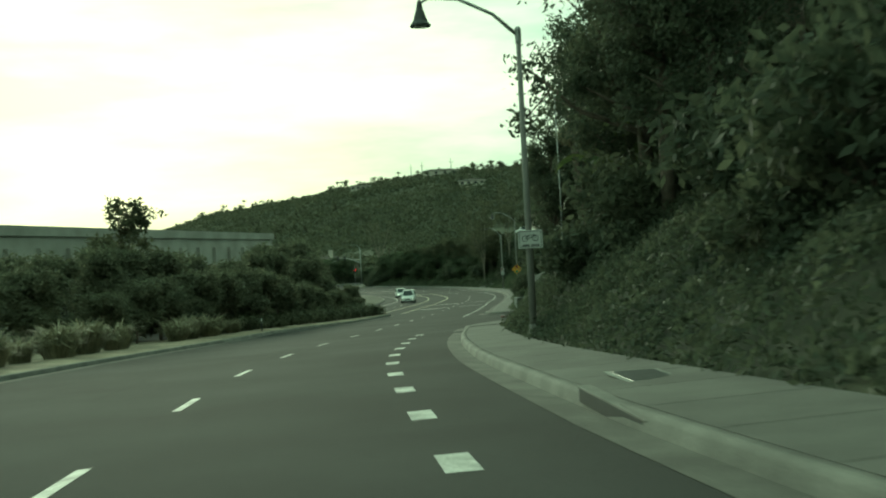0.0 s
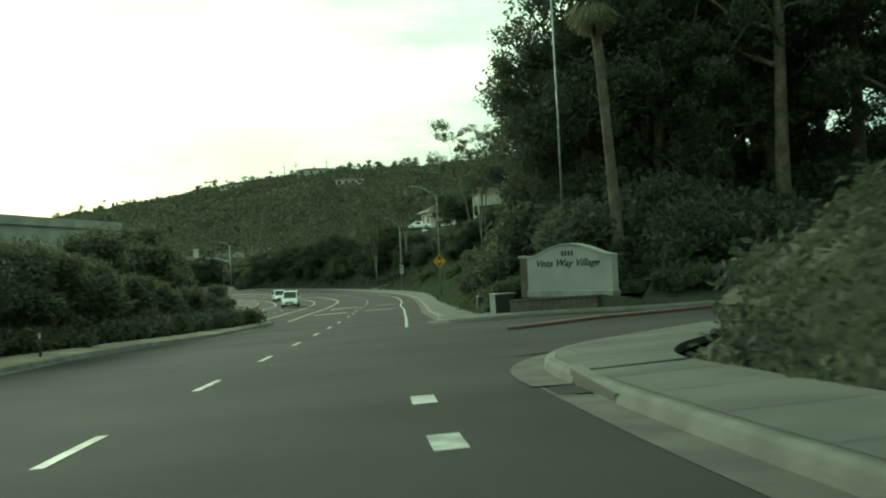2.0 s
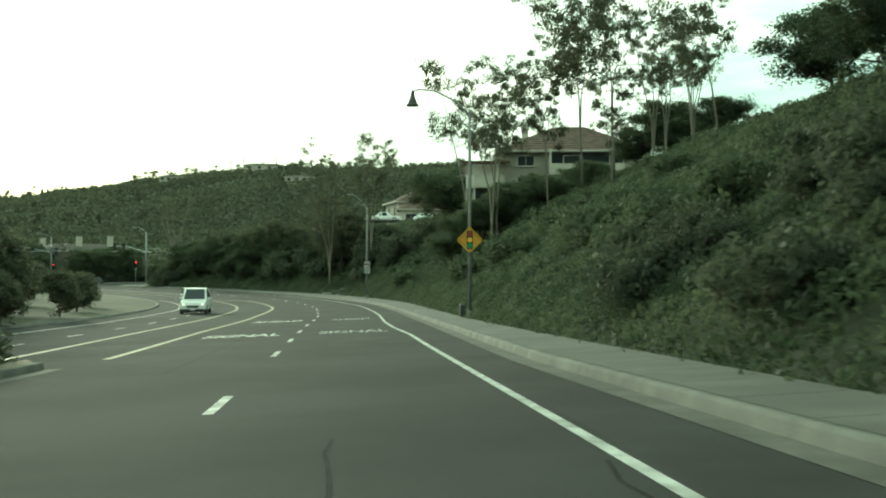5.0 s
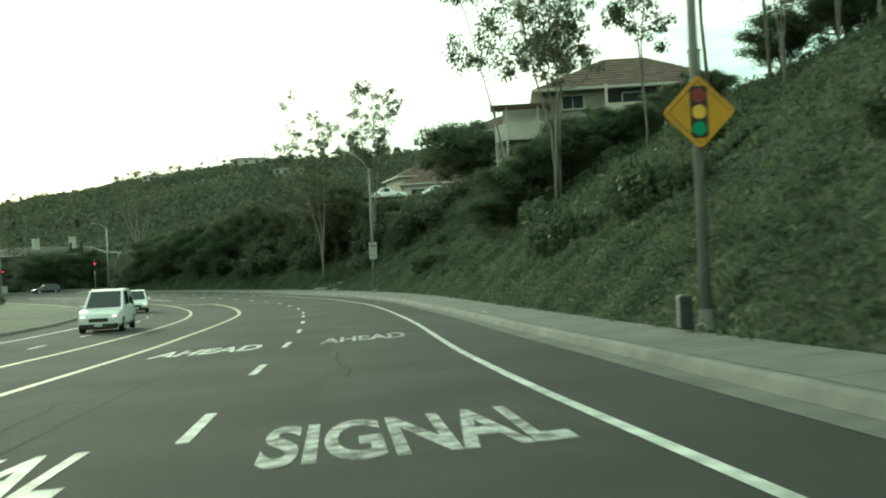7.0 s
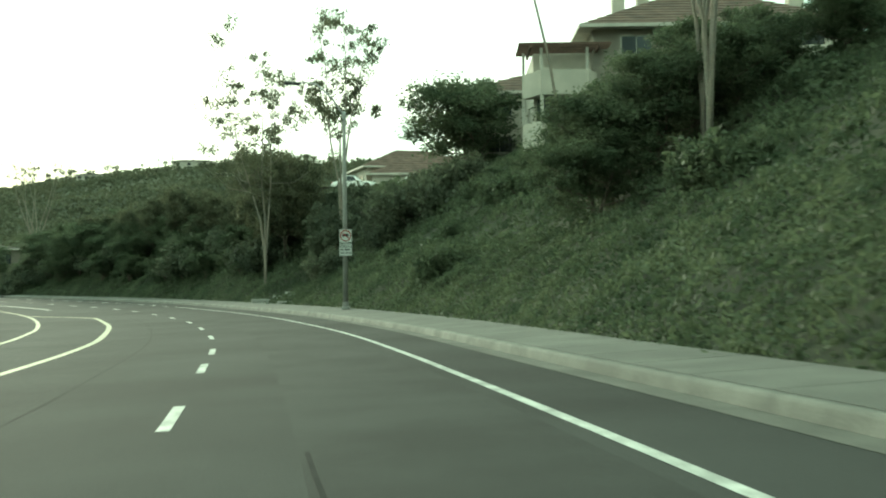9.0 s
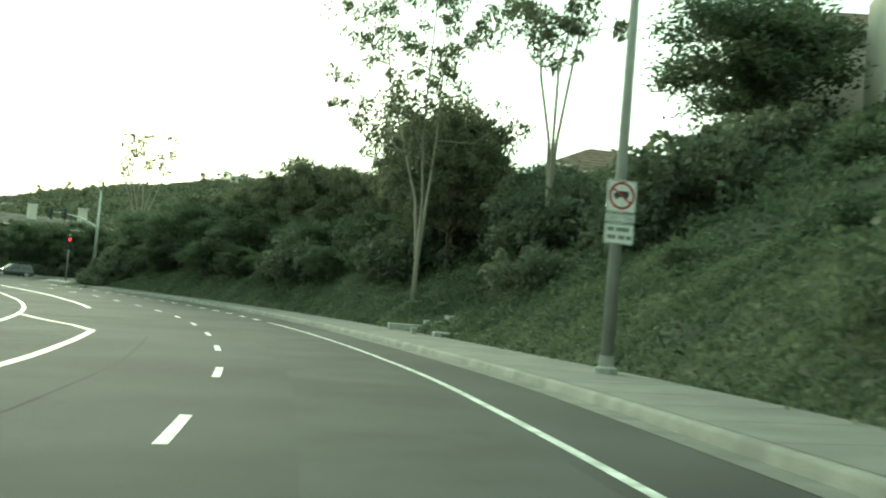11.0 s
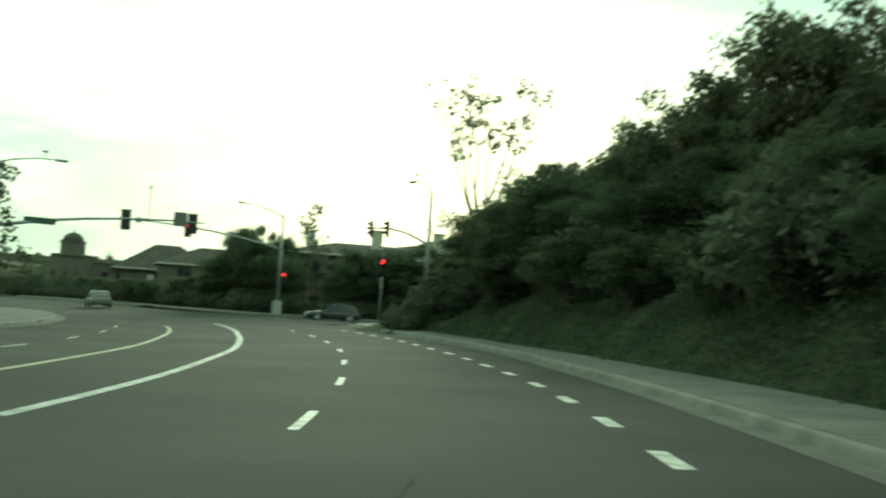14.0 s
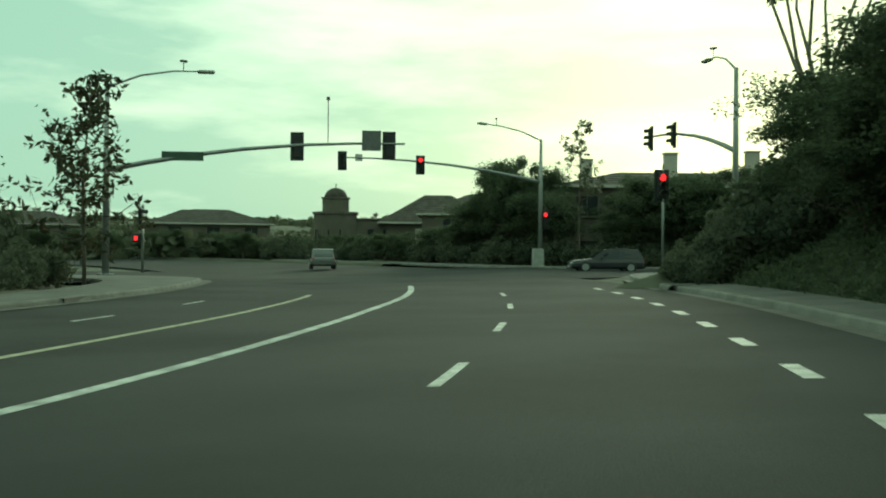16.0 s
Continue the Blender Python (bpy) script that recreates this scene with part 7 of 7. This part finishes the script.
# pale commercial building seen through the trees on the inner side
WB = thing("commercial_building", stand(-44, 136, float(grade(136)) - 0.5, 80), "large pale flat-roofed commercial building behind trees", "building")
part("wall", Shape().box((0, 0, 5.2), (78, 20, 11.4)).mesh("wall", STUCCO_GREY), WB)
part("parapet", Shape().box((0, -10.0, 11.1), (78.6, 0.5, 1.0)).box((39.2, 0, 11.1), (0.5, 19.4, 1.0)).box((-39.2, 0, 11.1), (0.5, 19.4, 1.0)).mesh("parapet", STUCCO_GREY), WB)
part("roof", Shape().box((0, 0, 10.92), (77.8, 19.4, 0.1)).mesh("roof", STONE), WB)
for k in range(14):
    part("pilaster", Shape().box((-36.4 + 5.6 * k, -10.2, 4.6), (1.4, 0.6, 9.6), bevel=0.03).mesh("pilaster", STUCCO_GREY), WB)
for k in range(13):
    bay = part("opening", Shape().box((-33.6 + 5.6 * k, -10.03, 3.9), (3.0, 0.12, 6.2)).mesh("opening", WINDOW), WB)
    part("mullion", Shape().box((-33.6 + 5.6 * k, -10.1, 3.9), (0.12, 0.1, 6.2)).box((-33.6 + 5.6 * k, -10.1, 4.6), (3.0, 0.1, 0.14)).mesh("mullion", STUCCO_GREY), bay)

# pale houses on the far hill
for azd, back, w2 in ((0.3, 75, 24), (-4.1, 95, 14), (2.0, 150, 16)):
    x, y = ridge(azd, back)
    house("house", stand(x, y, float(land(x, y)[0]), -azd), "pale house on the far hillside", w2, 10, 3.2, 1.4, STUCCO, ROOFDARK, floors=1, wins=4)
for azd in (-1.3, -0.7, 0.9):
    x, y = ridge(azd, -20)
    t = thing("radio_mast", put(x, y), "thin lattice mast on the far ridge", "mast", "ridge masts")
    part("shaft", Shape().tube([(0, 0, -0.5), (0, 0, 16)], [0.5, 0.2], 5).mesh("shaft", GALV), t)
    part("crossarm", Shape().box((0, 0, 13), (3.5, 0.3, 0.3)).mesh("crossarm", GALV), t)


# ---------------------------------------------------------------- pavement slabs, each its own piece
def slabs(name_label, s0, s1, length):
    pv2 = solid("pavement", strip("pavement", s0, s1, [lambda y: gutter_u(y) + 0.58, lambda y: back_u(y) + 0.2], KERB, 0.10), name_label, "pavement", kind="structure")
    s = s0
    while s < s1 - 0.05:
        e = min(s + length, s1)
        q = []
        for ss, uf in ((s + 0.012, 0), (s + 0.012, 1), (e - 0.012, 1), (e - 0.012, 0)):
            y = y_at(ss)
            q.append(on_road(ss, (gutter_u(y) + 0.59) if uf == 0 else back_u(y) + 0.1, 0.148 + 0.02 * uf))
        top = [q[0], q[1], q[2], q[3]]
        v = top + [p - Vector((0, 0, 0.07)) for p in top]
        part("slab", mesh("slab", v, [(0, 1, 2, 3), (0, 4, 5, 1), (1, 5, 6, 2), (2, 6, 7, 3), (3, 7, 4, 0)], CONCRETE), pv2)
        s = e
    return pv2


slabs("pale concrete pavement beside the first bend", s_of(-25), s_of(40.6), 1.8)
slabs("pale concrete pavement along the planted bank", S_SIDE1, s_of(250.5), 1.8)


# pavement corners at the side street and at the junction
def apron(label, kerb, back, up=0.15):
    """Pavement between a kerb line and a line behind it, with a rounded kerb face."""
    k, q = glide(kerb, 6), glide(back, 6)
    n = max(len(k), len(q))
    k = np.stack([np.interp(np.linspace(0, 1, n), np.linspace(0, 1, len(k)), k[:, j]) for j in (0, 1)], 1)
    q = np.stack([np.interp(np.linspace(0, 1, n), np.linspace(0, 1, len(q)), q[:, j]) for j in (0, 1)], 1)
    t = thing("pavement", Matrix(), label, "pavement", kind="structure")
    d = (q - k) / np.linalg.norm(q - k, axis=1)[:, None]
    v, f = [], []
    for i in range(n):
        for off, dz in ((-0.03, -0.06), (0.0, up - 0.05), (0.04, up), (0.16, up + 0.004)):
            x, y = k[i] + d[i] * off
            v.append((x, y, side_z(x, y) + dz))
        if i:
            f += [(4 * (i - 1) + j, 4 * (i - 1) + j + 1, 4 * i + j + 1, 4 * i + j) for j in range(3)]
    part("kerb", mesh("kerb", v, f, KERB), t)
    v, f = [], []
    for i in range(n):
        for off, dz in ((-0.5, 0.008), (-0.02, -0.004)):
            x, y = k[i] + d[i] * off
            v.append((x, y, side_z(x, y) + dz + 0.012))
        if i:
            f.append((2 * i - 2, 2 * i - 1, 2 * i + 1, 2 * i))
    part("gutter", mesh("gutter", v, f, GUTTERC), t)
    step = 3
    for i in range(0, n - 1, step):
        e = min(i + step, n - 1)
        v, f = [], []
        for j in range(i, e + 1):
            g0, g1 = (0.012 if j == i else 0), (0.012 if j == e else 0)
            for w2 in (0.17, None):
                x, y = (k[j] + d[j] * w2) if w2 else q[j]
                dx, dy = (k[min(j + 1, n - 1)] - k[max(j - 1, 0)])
                ln = math.hypot(dx, dy) + 1e-6
                x, y = x + dx / ln * (g0 - g1), y + dy / ln * (g0 - g1)
                v.append((x, y, side_z(x, y) + up + 0.006))
            if j > i:
                m2 = 2 * (j - i)
                f.append((m2 - 2, m2 - 1, m2 + 1, m2))
        lo = [(x, y, z - 0.12) for x, y, z in v]
        nn = len(v)
        edge = [0] + [m2 for m2 in range(1, nn, 2)] + [m2 for m2 in range(nn - 2, 0, -2)]
        f += [(edge[m2], edge[(m2 + 1) % len(edge)], edge[(m2 + 1) % len(edge)] + nn, edge[m2] + nn) for m2 in range(len(edge))]
        part("slab", mesh("slab", v + lo, f, CONCRETE), t)
    return t


apron("rounded pale concrete pavement corner at the side street", [(0.85, 40.25), (0.93, 41.6), (1.12, 43.0), (1.55, 44.35), (2.35, 45.5), (3.8, 46.6), (6.2, 48.0), (11, 50.6), (18, 54.3), (30, 60.6)],
      [(2.2, 40.17), (2.45, 41.3), (2.9, 42.4), (3.5, 43.3), (4.4, 44.3), (5.6, 45.2), (7.6, 46.3), (12.2, 48.7), (19, 52.4), (31, 58.6)])
apron("rounded pale concrete pavement corner below the sign wall", [(3.05, 72.6), (2.85, 69.8), (3.3, 67.5), (4.4, 66.2), (5.6, 65.4), (6.8, 63.9), (7.9, 62.2), (9.6, 60.6), (12.5, 60.2), (18, 62.6), (30, 69.4)],
      [(4.9, 73.2), (5.2, 71.4), (5.25, 69.5), (5.3, 68.2), (5.6, 66.8), (6.75, 64.9), (7.75, 63.2), (9.2, 61.75), (12.2, 61.7), (17.2, 64.3), (29, 71.0)])
apron("pale concrete pavement corner by the street lamp", [(-24.72, 228.38), (-26.3, 232.2), (-28.6, 237.0), (-33.5, 245.0), (-38.5, 251.4), (-42.6, 255.6), (-46.5, 256.4), (-52, 253.6), (-64, 245.2)],
      [(-26.6, 227.5), (-28.4, 231.2), (-30.8, 236.0), (-36, 243.4), (-41.4, 249.0), (-44.6, 250.6), (-47.5, 250.6), (-53.5, 248.6), (-65.5, 240.8)])
apron("pale concrete pavement corner below the planted bank", [(-17.0, 250.8), (-20.6, 257.4), (-23.6, 263.2), (-24.0, 267.2), (-21.5, 270.6), (-14, 276), (4, 288.5)],
      [(-14.9, 251.6), (-18.2, 258.0), (-20.0, 262.6), (-19.6, 266.0), (-17.4, 268.6), (-11.5, 272.8), (6, 284.6)])
apron("pale concrete pavement corner beyond the junction", [(-12, 299.5), (-28, 288.6), (-36.5, 283.6), (-41.5, 282.6), (-47, 285.2), (-60, 294), (-84, 306)],
      [(-14, 302.5), (-29.5, 291.6), (-37, 287.2), (-41, 286.8), (-46, 289), (-58.6, 297), (-83, 308.8)])
